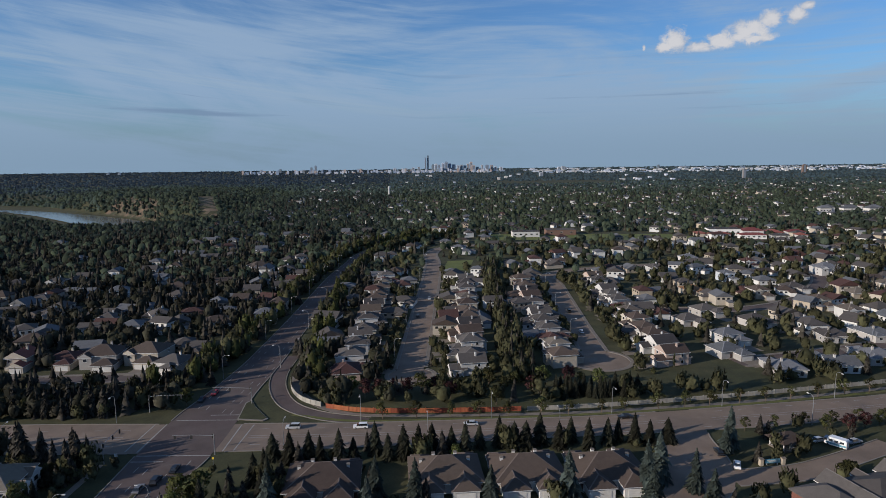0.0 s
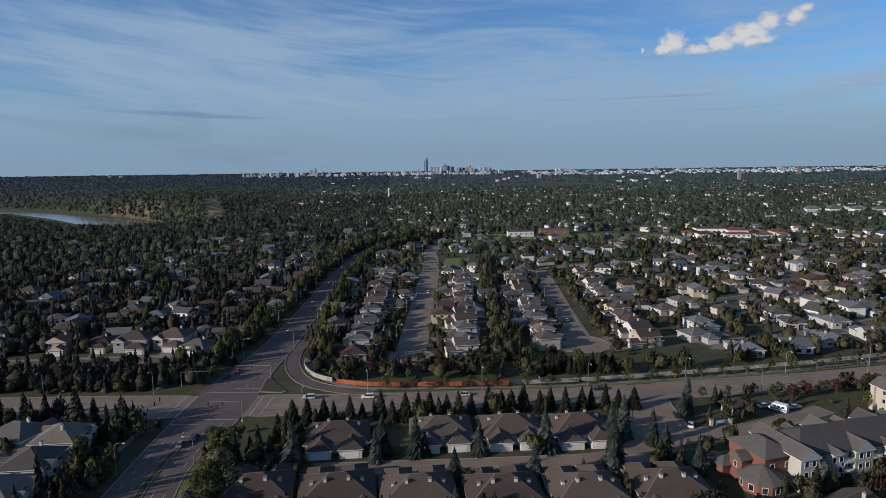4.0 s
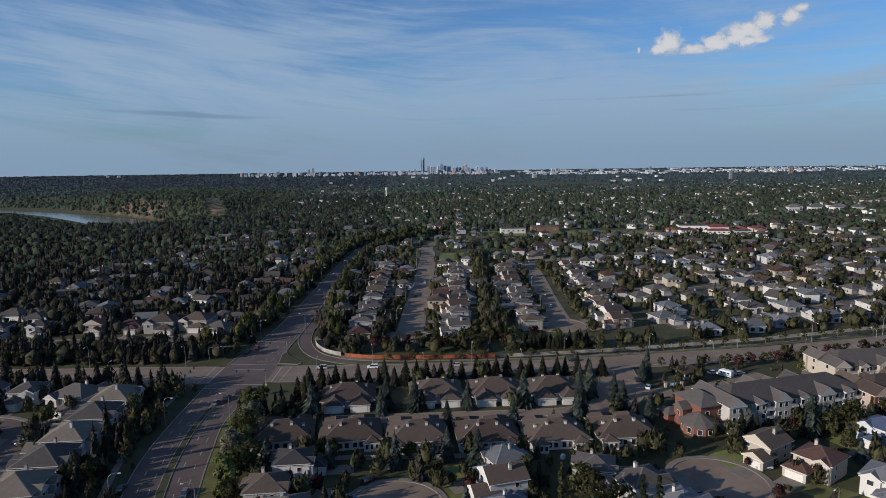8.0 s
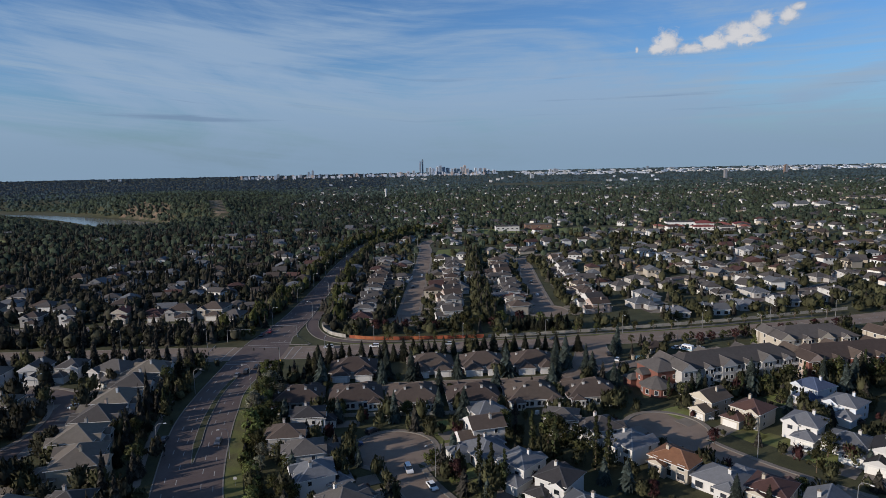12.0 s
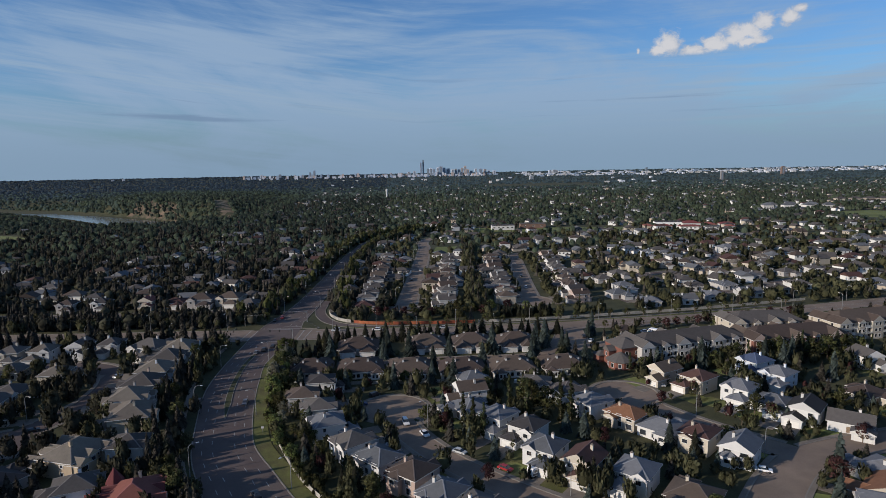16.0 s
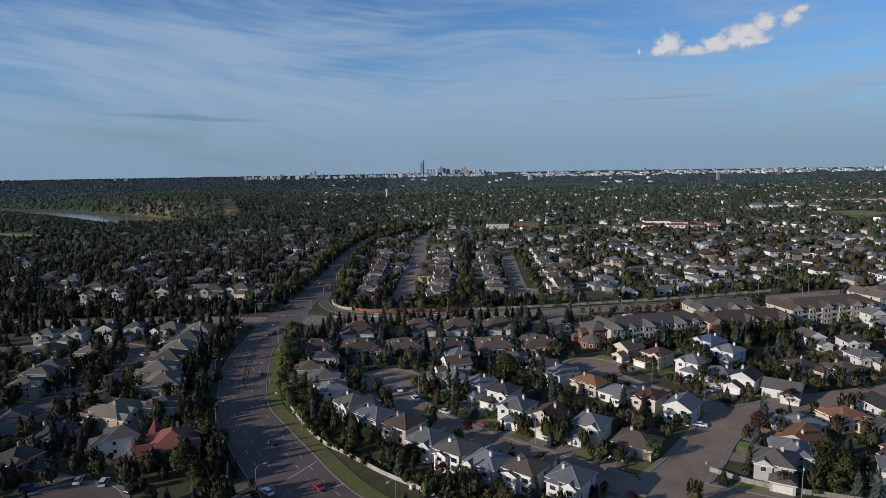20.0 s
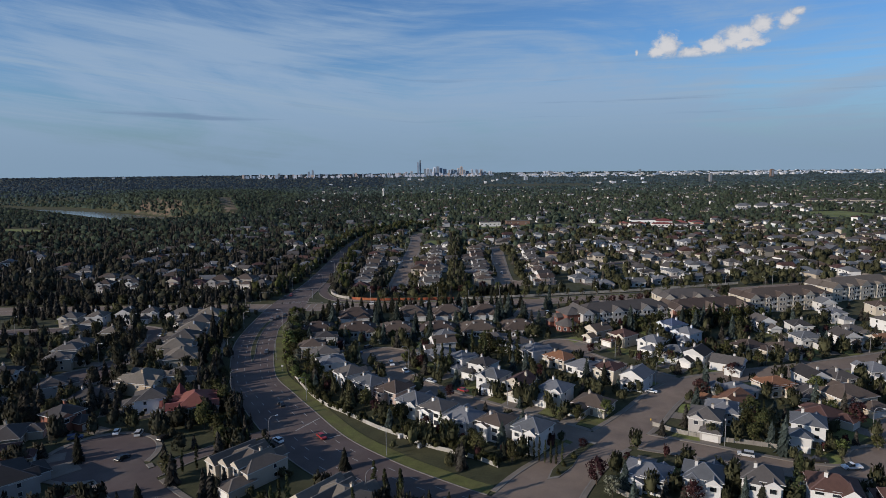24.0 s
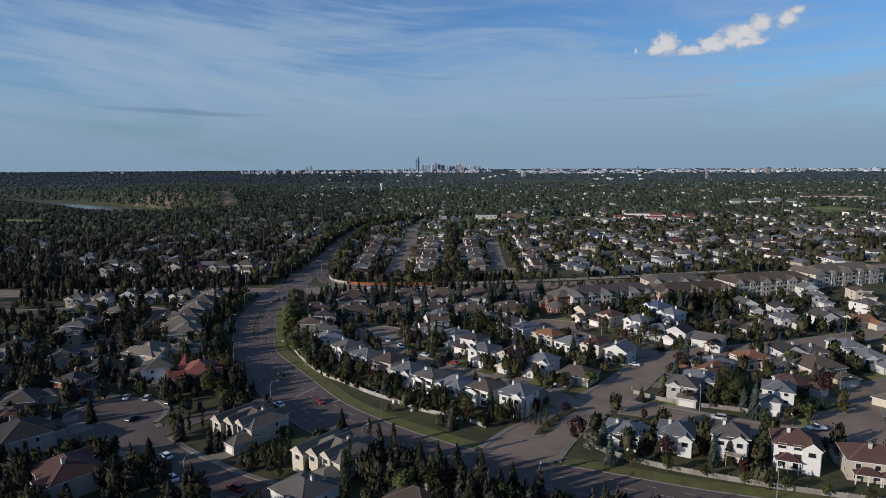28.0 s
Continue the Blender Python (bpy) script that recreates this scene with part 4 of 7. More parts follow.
H([("estate", "cream", "tan", -40, -28, -135), ("estate", "cream", "tan", -12.5, -51.5, -135), ("bung", "white", "grey", -20, -68.5, -135), ("split", "white", "grey", -24, -85, 45), ("two", "grey", "grey", -52, -88, 45),
   ("bung", "beige", "brown", 8, -76, -130), ("split", "grey", "grey", -134, 48, 30), ("two", "grey", "dark", -160, 62, 0), ("bung", "beige", "brown", -150, 30, 90)])


def turret(ob, x, y, r, h):
    """A six-sided corner tower with a steep red cap, at a place in the world."""
    inv = ob.matrix_basis.inverted()
    c = inv @ Vector((x, y, 0))
    ring = [(c.x + r * math.cos(k * math.tau / 6), c.y + r * math.sin(k * math.tau / 6)) for k in range(6)]
    g = Geo()
    g.prism(ring, -0.3, h)
    part("turret_wall", g.mesh("turret_wall", [M["wall_pink"]]), ob)
    g = Geo()
    wide_ = [(c.x + (px - c.x) * 1.25, c.y + (py - c.y) * 1.25) for px, py in ring]
    g.prism(wide_, h - 0.05, h + 0.15)
    g.prism(wide_, h + 0.15, h + 3.9, 0, 0.04)
    part("turret_roof", g.mesh("turret_roof", [M["roof_red"]]), ob, "steep six-sided red turret roof")
    for k in range(6):
        a = (k + 0.5) * math.tau / 6
        rr = r * math.cos(math.pi / 6)
        part("window", window_mesh(0.9, 1.5), ob, at=pose(c.x + rr * math.cos(a), c.y + rr * math.sin(a), h - 1.3, 0, 0, math.degrees(a) + 90))


turret(BUILT["villa", "pink", "red", 1], -76.5, 24.5, 2.0, 6.6)
# the row backing on the arterial's east side
H([("box", "white", "dark", -30, 99, 0), ("two", "grey", "brown", -35, 86, 0), ("two", "white", "grey", -28, 74, 8), ("bay", "white", "slate", -24, 60, 18, 1), ("bay", "white", "grey", -15, 45, 35),
   ("split", "white", "slate", -7, 35, 42), ("two", "pink", "brown", 3, 24, 46), ("bay", "white", "slate", 10, 12, 48), ("box", "bright", "grey", 18, 3, 48), ("bay", "white", "slate", 26, -5, 48, 1),
   ("box", "white", "brown", 36, -11, 46), ("tall", "white", "slate", 46, -20, 46)])
# round the first close
H([("two", "grey", "slate", 29, 95, 200), ("gabled", "white", "brown", 27, 84, 190), ("bung", "white", "slate", 25, 71, 200, 1), ("box", "white", "slate", 33, 58, 220), ("box", "white", "dark", 41, 48, 225, 1),
   ("two", "white", "slate", 43, 34, 228), ("gabled", "cream", "maroon", 52, 25, 228), ("two", "white", "slate", 64, 17, 228, 1), ("bung", "cream", "brown", 75, 6, 228, 1)])
# round the second close
H([("box", "grey", "grey", 53, 86, -20), ("two", "white", "grey", 63, 78, 10), ("two", "white", "slate", 68, 66, 25), ("split", "cream", "orange", 77, 56, 35), ("bung", "white", "slate", 85, 46, 38, 1),
   ("box", "cream", "maroon", 92, 36, 40), ("gabled", "white", "slate", 100, 27, 45), ("gabled", "cream", "brown", 108, 95, 205), ("two", "cream", "maroon", 117, 84, 210, 1), ("two", "white", "slate", 127, 72, 215),
   ("bung", "white", "slate", 133, 61, 218), ("gabled", "white", "dark", 138, 51, 222, 1), ("bungg", "white", "grey", 148, 43, 228), ("bung", "cream", "brown", 171, 65, -70), ("gabled", "white", "grey", 200, 100, -90),
   ("two", "white", "dark", 214, 90, -100), ("two", "bluegrey", "blue", 150, 100, 200), ("two", "bluegrey", "slate", 150, 84, 210)])
H([("bung", "cream", "brown", 186, 60, -80, 1), ("split", "white", "slate", 205, 72, -90), ("gabled", "white", "grey", 222, 68, -90), ("bung", "white", "grey", 238, 84, -80), ("two", "white", "slate", 250, 112, -90),
   ("bungg", "cream", "orange", 240, 66, -80), ("two", "white", "grey", 266, 92, -80, 1), ("gabled", "white", "slate", 262, 136, -90), ("two", "cream", "brown", 288, 124, -100)])
# south of the collector
H([("split", "white", "slate", 72, -47, 55), ("bay", "white", "slate", 86, -51, 58), ("tall", "white", "grey", 99, -57, 60), ("porch", "pale", "maroon", 114, -64, 62), ("long", "cream", "maroon", 132, -73, 66),
   ("two", "beige", "brown", 151, -78, 70), ("two", "grey", "grey", 107, -14, 235), ("split", "grey", "slate", 117, -7, 150), ("bungg", "cream", "orange", 126, 2, 130), ("bung", "white", "slate", 133, 12, 110),
   ("split", "cream", "orange", 150, 14, 100, 1), ("bung", "white", "grey", 160, 4, 60), ("bung", "cream", "maroon", 149, -13, 300), ("big", "beige", "brown", 167, -2, 280), ("tall", "white", "slate", 134, -27, 235, 1),
   ("two", "white", "grey", 178, 16, 90), ("gabled", "white", "dark", 168, 18, 90, 1), ("two", "white", "slate", 196, 8, 270), ("bung", "cream", "tan", 178, -34, 120), ("split", "white", "grey", 205, -30, 90),
   ("two", "grey", "grey", 170, -60, 110), ("bung", "beige", "brown", 190, -70, 110), ("two", "white", "slate", 198, 22, 90, 1), ("two", "cream", "brown", 218, 14, 270)])
# the four rows north of the crossroad
MIX = [("bung", "pink", "maroon"), ("two", "white", "grey"), ("two", "cream", "brown"), ("gabled", "white", "grey"), ("two", "grey", "brown"), ("two", "white", "grey"), ("gabled", "pink", "brown"), ("box", "white", "tan"),
       ("bung", "cream", "grey"), ("split", "pink", "brown"), ("two", "white", "grey"), ("gabled", "white", "dark")]
for (xa, ya), (xb, yb), face, count, shift in (((-18, 238), (-3, 436), 6, 14, 0), ((33, 238), (53, 428), 186, 14, 3), ((72, 243), (90, 410), 6, 13, 2), ((119, 240), (142, 410), 188, 13, 6)):
    for k in range(count):
        t = k / (count - 1)
        f, wl, rf = MIX[(k * 5 + shift) % len(MIX)]
        place(f, wl, rf, xa + (xb - xa) * t, ya + (yb - ya) * t, face + RNG.uniform(-3, 3), 2 + k % 2)
# west of the arterial, north of the crossroad
H([("two", "grey", "brown", -206, 264, -90), ("two", "white", "dark", -186, 266, -90), ("gabled", "cream", "red", -158, 266, -90), ("bung", "cream", "maroon", -141, 268, -90), ("big", "grey", "brown", -124, 266, -90),
   ("big", "cream", "brown", -106, 268, -100), ("bung", "white", "grey", -92, 258, -110)])
H([("two", "grey", "grey", -186, 344, -60), ("bung", "white", "grey", -206, 333, -60), ("two", "white", "grey", -126, 336, -60), ("split", "white", "grey", -216, 389, -90), ("two", "white", "grey", -234, 442, -90),
   ("bung", "grey", "grey", -264, 447, -90), ("two", "cream", "brown", -171, 497, -90), ("big", "pink", "brown", -104, 486, -60), ("two", "white", "grey", -80, 470, -60), ("two", "white", "grey", -150, 330, -90), ("split", "cream", "grey", -250, 330, -90)])
# east of the four rows
H([("two", "white", "grey", 198, 437, -90), ("bung", "white", "slate", 251, 491, -90), ("box", "bluegrey", "slate", 236, 405, -90), ("bung", "cream", "orange", 192, 367, -90), ("two", "cream", "brown", 227, 352, -90), ("two", "white", "maroon", 281, 453, -90),
   ("bung", "grey", "grey", 260, 367, -90), ("big", "white", "slate", 320, 418, -90), ("two", "cream", "brown", 245, 323, -90), ("two", "white", "tan", 246, 299, -90), ("bungg", "white", "slate", 208, 283, -80), ("bung", "grey", "grey", 174, 317, -80),
   ("bung", "grey", "grey", 155, 298, -80), ("split", "white", "slate", 158, 266, -80), ("bung", "grey", "slate", 147, 247, -80), ("bung", "grey", "grey", 188, 293, -80), ("bung", "grey", "slate", 158, 222, 80), ("bungg", "white", "slate", 182, 224, 80)])
H([("bung", "grey", "slate", 230, 262, 90), ("two", "cream", "tan", 318, 359, -90), ("two", "white", "grey", 294, 324, -90), ("bung", "cream", "tan", 287, 345, -90), ("bung", "grey", "grey", 208, 262, 80), ("bung", "grey", "slate", 205, 232, 80),
   ("bungg", "white", "slate", 232, 236, 80), ("bung", "grey", "grey", 256, 244, 80), ("bung", "white", "grey", 280, 256, 80), ("split", "white", "slate", 262, 284, -80), ("bung", "grey", "grey", 300, 300, -80), ("two", "white", "grey", 322, 300, 80)])


def condo(variant):
    """A brown-roofed bungalow duplex, its paired garages towards -y."""
    top = thing("duplex", "off-white bungalow duplex with a broad brown shingle roof", "duplex house", "brown-roofed duplexes")
    w, d, h = 18.6, 14.6, 3.1
    wg, rg = Geo(), Geo()
    wg.box(-w / 2, w / 2, -d / 2, d / 2, -0.3, h)
    ridge = rg.hip(-w / 2, w / 2, -d / 2, d / 2, h, 27, 0.7, trim=True)
    for s in (-1, 1):
        gx = s * 4.6
        wg.box(gx - 3.4, gx + 3.4, -d / 2 - 4.0, -d / 2 + 0.5, -0.3, 2.9)
        rg.hip(gx - 3.4, gx + 3.4, -d / 2 - 4.0, 1.0, 2.9, 27, 0.5, 0, "", trim=True)
        part("garage_door", shared(("garage_door", 6.3), lambda: panel_door(4.9, 2.15, 4, M["garage"], "garage_door")), top, "white panelled garage door", pose(gx, -d / 2 - 4.0, 0.02))
        part("front_door", shared(("door",), lambda: panel_door(1.0, 2.05, 2, M["door"], "front_door")), top, at=pose(s * 8.9, -d / 2, 0.1))
        sg = Geo()
        sg.box(s * 6.4 - 2.4, s * 6.4 + 2.4, d / 2 - 0.2, d / 2 + 2.2, -0.3, 2.75)
        part("sun_room", sg.mesh("sun_room", [M["frame"]]), top, "white glazed sun room")
        rg.hip(s * 6.4 - 2.4, s * 6.4 + 2.4, d / 2 - 4, d / 2 + 2.2, 2.75, 24, 0.3, trim=True)
        for k in range(3):
            part("window", window_mesh(1.1, 1.7), top, at=pose(s * 6.4 + (k - 1) * 1.5, d / 2 + 2.2, 1.5, 0, 0, 180))
        for k in range(2):
            part("window", window_mesh(1.5, 1.8), top, at=pose(s * (1.3 + 1.9 * k), d / 2, 1.5, 0, 0, 180))
        part("window", window_mesh(1.3, 1.4), top, at=pose(s * w / 2, 2.0, 1.6, 0, 0, s * 90))
        part("window", window_mesh(1.3, 1.4), top, at=pose(s * w / 2, -3.0, 1.6, 0, 0, s * 90))
    for cx, cy in ((-6.5, 1.2), (-3.0, 2.2), (3.0, 2.2), (6.5, 1.2)):
        cg = Geo()
        zc = h + min(d / 2 - abs(cy), w / 2 - abs(cx)) * math.tan(radians(27)) + 1.15
        cg.box(cx - 0.4, cx + 0.4, cy - 0.4, cy + 0.4, h, zc)
        cg.box(cx - 0.48, cx + 0.48, cy - 0.48, cy + 0.48, zc, zc + 0.15, 1)
        part("chimney", cg.mesh("chimney", [M["frame"], M["concrete"]]), top, "white boxed chimney")
    part("wall", wg.mesh("duplex_wall", [M["wall_pale"]]), top)
    part("roof", rg.mesh("duplex_roof", [M["roof_brown"], M["frame"], M["wall_pale"], M["ridge_brown"]]), top)
    return top


first = condo(0)
spots = [(-18, 153, 0), (14.5, 153.4, 0), (36.6, 152.4, 0), (58.4, 151, 0), (-37, 122.5, 184), (-15.5, 120.5, 184), (5.5, 117.5, 182), (27.5, 115.2, 180), (49, 113.4, 180), (71, 113, 178)]
for i, (x, y, a) in enumerate(spots):
    m = pose(x, y, 0, 0, 0, a)
    if i == 0:
        first.matrix_basis = m
    else:
        copy_thing(first, m)
    PLACED.append((x, y, 11.5))


def apartment(name, label, x, y, turn, length, depth, storeys, wall, roof, accent, bays):
    """A long walk-up block with a hipped roof, projecting gabled bays, balconies and a grid of windows."""
    top = thing(name, label, "apartment building")
    h = storeys * 2.9 + 0.3
    wg, rg, ag = Geo(), Geo(), Geo()
    wg.box(-length / 2, length / 2, -depth / 2, depth / 2, -0.3, h)
    rg.hip(-length / 2, length / 2, -depth / 2, depth / 2, h, 26, 0.7)
    step = length / bays
    for k in range(bays):
        cx = -length / 2 + step * (k + 0.5)
        bay = k % 2 == 0
        for s, side in ((-1, 0), (1, 180)):
            yy = s * depth / 2
            if bay:
                bw = min(8.2, step * 1.35) if k % 4 == 0 else min(4.6, step * 0.62)
                lo, hi = (yy - 1.5, yy + 0.2) if s < 0 else (yy - 0.2, yy + 1.5)
                (ag if accent else wg).box(cx - bw / 2, cx + bw / 2, lo, hi, -0.3, h - 0.05)
                gr = Geo()
                gr.hip(cx - bw / 2, cx + bw / 2, lo if s < 0 else 0, hi if s > 0 else 0, h - 0.05, 38, 0.4, 0, "y", trim=True)
                part("gable_roof", gr.mesh("gable_roof", [M["roof_" + roof], M["frame"], M["wall_" + wall], M["ridge_" + roof]]), top)
                t = math.tan(radians(38))
                ye = lo if s < 0 else hi - 0.2
                wg.add([(cx - bw / 2, ye, h), (cx + bw / 2, ye, h), (cx + bw / 2, ye + 0.2, h), (cx - bw / 2, ye + 0.2, h), (cx, ye, h + bw / 2 * t), (cx, ye + 0.2, h + bw / 2 * t)], [(0, 1, 4), (3, 5, 2), (0, 4, 5, 3), (1, 2, 5, 4)])
                face = yy + s * 1.5
            else:
                face = yy
            for st in range(storeys):
                zc = st * 2.9 + 1.75
                for dx in (-1.15, 1.15):
                    part("window", window_mesh(1.5, 1.7), top, at=pose(cx + dx, face, zc, 0, 0, side))
                if not bay and st > 0:
                    bg = shared(("balcony", s), lambda s=s: balcony_mesh())
                    part("balcony", bg, top, "white-railed balcony", pose(cx, face, st * 2.9 + 0.35, 0, 0, side))
    for s, turned in ((-1, -90), (1, 90)):
        for st in range(storeys):
            for dy in (-depth / 4, depth / 4):
                part("window", window_mesh(1.4, 1.6), top, at=pose(s * length / 2, dy, st * 2.9 + 1.75, 0, 0, turned))
    part("wall", wg.mesh("apartment_wall", [M["wall_" + wall]]), top)
    if ag.f:
        part("bay_front", ag.mesh("bay_front", [M[accent]]), top, "projecting bays in " + ("red brick" if accent == "brick" else "pale siding"))
    part("roof", rg.mesh("apartment_roof", [M["roof_" + roof]]), top)
    top.matrix_basis = pose(x, y, 0, 0, 0, turn)
    n = int(length / 10) + 1
    for k in range(n):
        q = (k / max(1, n - 1) - 0.5) * length
        PLACED.append((x + q * math.cos(radians(turn)), y + q * math.sin(radians(turn)), depth / 2 + 3))
    return top


def balcony_mesh():
    g = Geo()
    g.box(-2.2, 2.2, -1.5, 0.0, -0.18, 0.0)
    g.box(-2.2, 2.2, -1.5, -1.44, 0.95, 1.03)
    g.box(-2.2, 2.2, -1.5, -1.44, 0.1, 0.16)
    for k in range(15):
        px = -2.15 + 4.3 * k / 14
        g.box(px - 0.03, px + 0.03, -1.49, -1.45, 0.16, 0.95)
    for px in (-2.15, 2.15):
        g.box(px - 0.08, px + 0.08, -1.5, -1.34, -2.7, -0.18)
    return g.mesh("balcony", [M["frame"]])


apartment("apartment_block", "three-storey grey apartment block with a weathered grey shingle roof", 131, 123.5, 10, 54, 15, 3, "grey", "grey", "", 12)
apartment("apartment_block", "red brick apartment wing with a brown shingle roof", 182, 124, 4, 48, 15, 3, "pink", "brown", "brick", 10)
apartment("apartment_block", "cream three-storey apartment block with a grey roof", 184, 150, 0, 36, 15, 3, "cream", "grey", "", 8)
apartment("apartment_block", "cream four-storey apartment block with a brown roof", 242, 146, 8, 58, 16, 3, "cream", "brown", "", 12)
apartment("apartment_block", "pale apartment block beyond the trees", 310, 170, 12, 60, 18, 3, "cream", "tan", "", 10)


def brick_pavilion():
    """The red brick end pavilion of the apartments: a gabled tower and a low half-round room."""
    top = thing("brick_pavilion", "red brick end pavilion with a low rounded sun room", "apartment building")
    wg, rg = Geo(), Geo()
    wg.box(-5, 5, -6.5, 6.5, -0.3, 8.2)
    rg.hip(-5, 5, -6.5, 6.5, 8.2, 27, 0.6)
    wg.box(-8.5, -4.5, -2.2, 2.2, -0.3, 6.2)
    rg.hip(-8.5, 0, -2.2, 2.2, 6.2, 38, 0.4, 0, "x")
    wg.box(-11.0, -4.0, 1.8, 6.8, -0.3, 3.2)
    rg.hip(-11.0, -4.0, 1.8, 6.8, 3.2, 26, 0.5)
    ring = [(-5.2 + 5.6 * math.cos(a), -6.0 + 5.6 * math.sin(a)) for a in [math.tau * k / 10 for k in range(10)]]
    wg.prism(ring, -0.3, 3.3)
    big = [(-5.2 + 6.3 * math.cos(a), -6.0 + 6.3 * math.sin(a)) for a in [math.tau * k / 10 for k in range(10)]]
    rg.prism(big, 3.2, 3.42)
    rg.prism(big, 3.42, 6.6, 0, 0.06)
    for k in range(10):
        a = math.tau * (k + 0.5) / 10
        rr = 5.6 * math.cos(math.pi / 10)
        if math.cos(a) < 0.5:
            part("window", window_mesh(1.5, 1.9), top, at=pose(-5.2 + rr * math.cos(a), -6.0 + rr * math.sin(a), 1.7, 0, 0, math.degrees(a) + 90))
    for z in (1.8, 5.6):
        for k in (-2.5, 2.5):
            part("window", window_mesh(1.6, 1.7), top, at=pose(k, -6.5, z))
    part("window", window_mesh(1.2, 1.7), top, at=pose(-8.5, 0, 4.4, 0, 0, -90))
    part("wall", wg.mesh("pavilion_wall", [M["brick"]]), top)
    part("roof", rg.mesh("pavilion_roof", [M["roof_grey"]]), top)
    top.matrix_basis = pose(101, 120.5, 0, 0, 0, 12)
    PLACED.append((98, 120, 13))


brick_pavilion()


def hall(name, label, x, y, turn, w, d, h, wall, roof, pitch, rows):
    """A low public building: walls, shallow roof with parapet or hips, bands of windows."""
    top = thing(name, label, "school building")
    wg, rg = Geo(), Geo()
    wg.box(-w / 2, w / 2, -d / 2, d / 2, -0.3, h)
    if pitch:
        rg.hip(-w / 2, w / 2, -d / 2, d / 2, h, pitch, 0.8)
    else:
        rg.box(-w / 2 - 0.2, w / 2 + 0.2, -d / 2 - 0.2, d / 2 + 0.2, h, h + 0.5)
        rg.box(-w / 4, -w / 4 + 5, -2, 2, h + 0.5, h + 1.8)
    for k in range(rows):
        part("window", window_mesh(2.6, 1.5), top, at=pose(-w / 2 + w * (k + 0.5) / rows, -d / 2, h * 0.55))
    part("wall", wg.mesh("hall_wall", [M["wall_" + wall]]), top)
    part("roof", rg.mesh("hall_roof", [M["roof_" + roof]]), top)
    top.matrix_basis = pose(x, y, 0, 0, 0, turn)
    PLACED.append((x, y, w / 2))


for row in ((372, 652, -12, 34, 16, 7.4, "bright", "grey", 0, 6), (356, 630, -12, 20, 12, 4.6, "white", "scarlet", 16, 4), (340, 641, 78, 16, 11, 4.4, "cream", "scarlet", 16, 3), (398, 640, -12, 22, 15, 6.6, "white", "scarlet", 19, 4),
            (421, 634, 78, 20, 13, 5.0, "cream", "scarlet", 18, 4), (441, 628, -12, 18, 12, 5.6, "white", "scarlet", 18, 3), (386, 618, -12, 26, 12, 4.6, "bright", "scarlet", 15, 5), (412, 611, -12, 18, 10, 4.4, "white", "grey", 12, 3), (434, 608, 78, 12, 10, 4.6, "white", "scarlet", 20, 2)):
    hall("school", "low white school wing with a flat roof" if not row[8] else f"low {row[6]}-walled school wing with a hipped {row[7]} roof", *row)
hall("school", "low white school block with a flat roof", 152, 676, -4, 30, 16, 6, "white", "grey", 0, 5)
hall("school", "brown brick school hall with a flat roof", 196, 690, -4, 34, 18, 5.6, "umber", "tan", 0, 3)
for k in range(7):
    hall("apartment_row", "distant pale apartment row with a grey roof", 664 + 16 * k, 884 - 4 * k + 17 * (k % 2), -8 + 90 * (k % 3 == 1), 17, 13, 8.2, "pale", "slate", 30, 4)
for k in range(5):
    hall("apartment_row", "distant pale apartment row with a grey roof", 900 + 26 * k, 1010 - 6 * k, -8, 20, 14, 8.0, "cream", "grey", 24, 4)

# ---------------------------------------------------------------- trees
TREES = {}


def leaf_cloud(rng, centres, per, size, flat=0.0):
    """Small leaf sprays round each centre (x, y, z, radius)."""
    g = Geo()
    mid = Vector((0, 0, sum(c[2] for c in centres) / len(centres) - 0.2 * max(c[3] for c in centres)))
    for cx, cy, cz, cr in centres:
        for _ in range(per):
            n = Vector((rng.gauss(0, 1), rng.gauss(0, 1), rng.gauss(0.25, 0.8))).normalized()
            p = Vector((cx, cy, cz)) + n * cr * rng.uniform(0.55, 1.05)
            a = n.cross(Vector((rng.uniform(-1, 1), rng.uniform(-1, 1), rng.uniform(-1, 1)))).normalized()
            b = n.cross(a)
            s = size * rng.uniform(0.6, 1.3)
            tip = n * s * rng.uniform(-0.35, 0.35)
            g.add([p - a * s, p - b * s * 0.8 + tip, p + a * s, p + b * s * 0.8 - tip], [(0, 1, 2), (0, 2, 3)])
            o = (n * 0.45 + (p - mid).normalized() * 0.5 + Vector((rng.uniform(-0.25, 0.25), rng.uniform(-0.25, 0.25), rng.uniform(0.15, 0.55)))).normalized()
            g.n += [tuple(o)] * 4
    return g


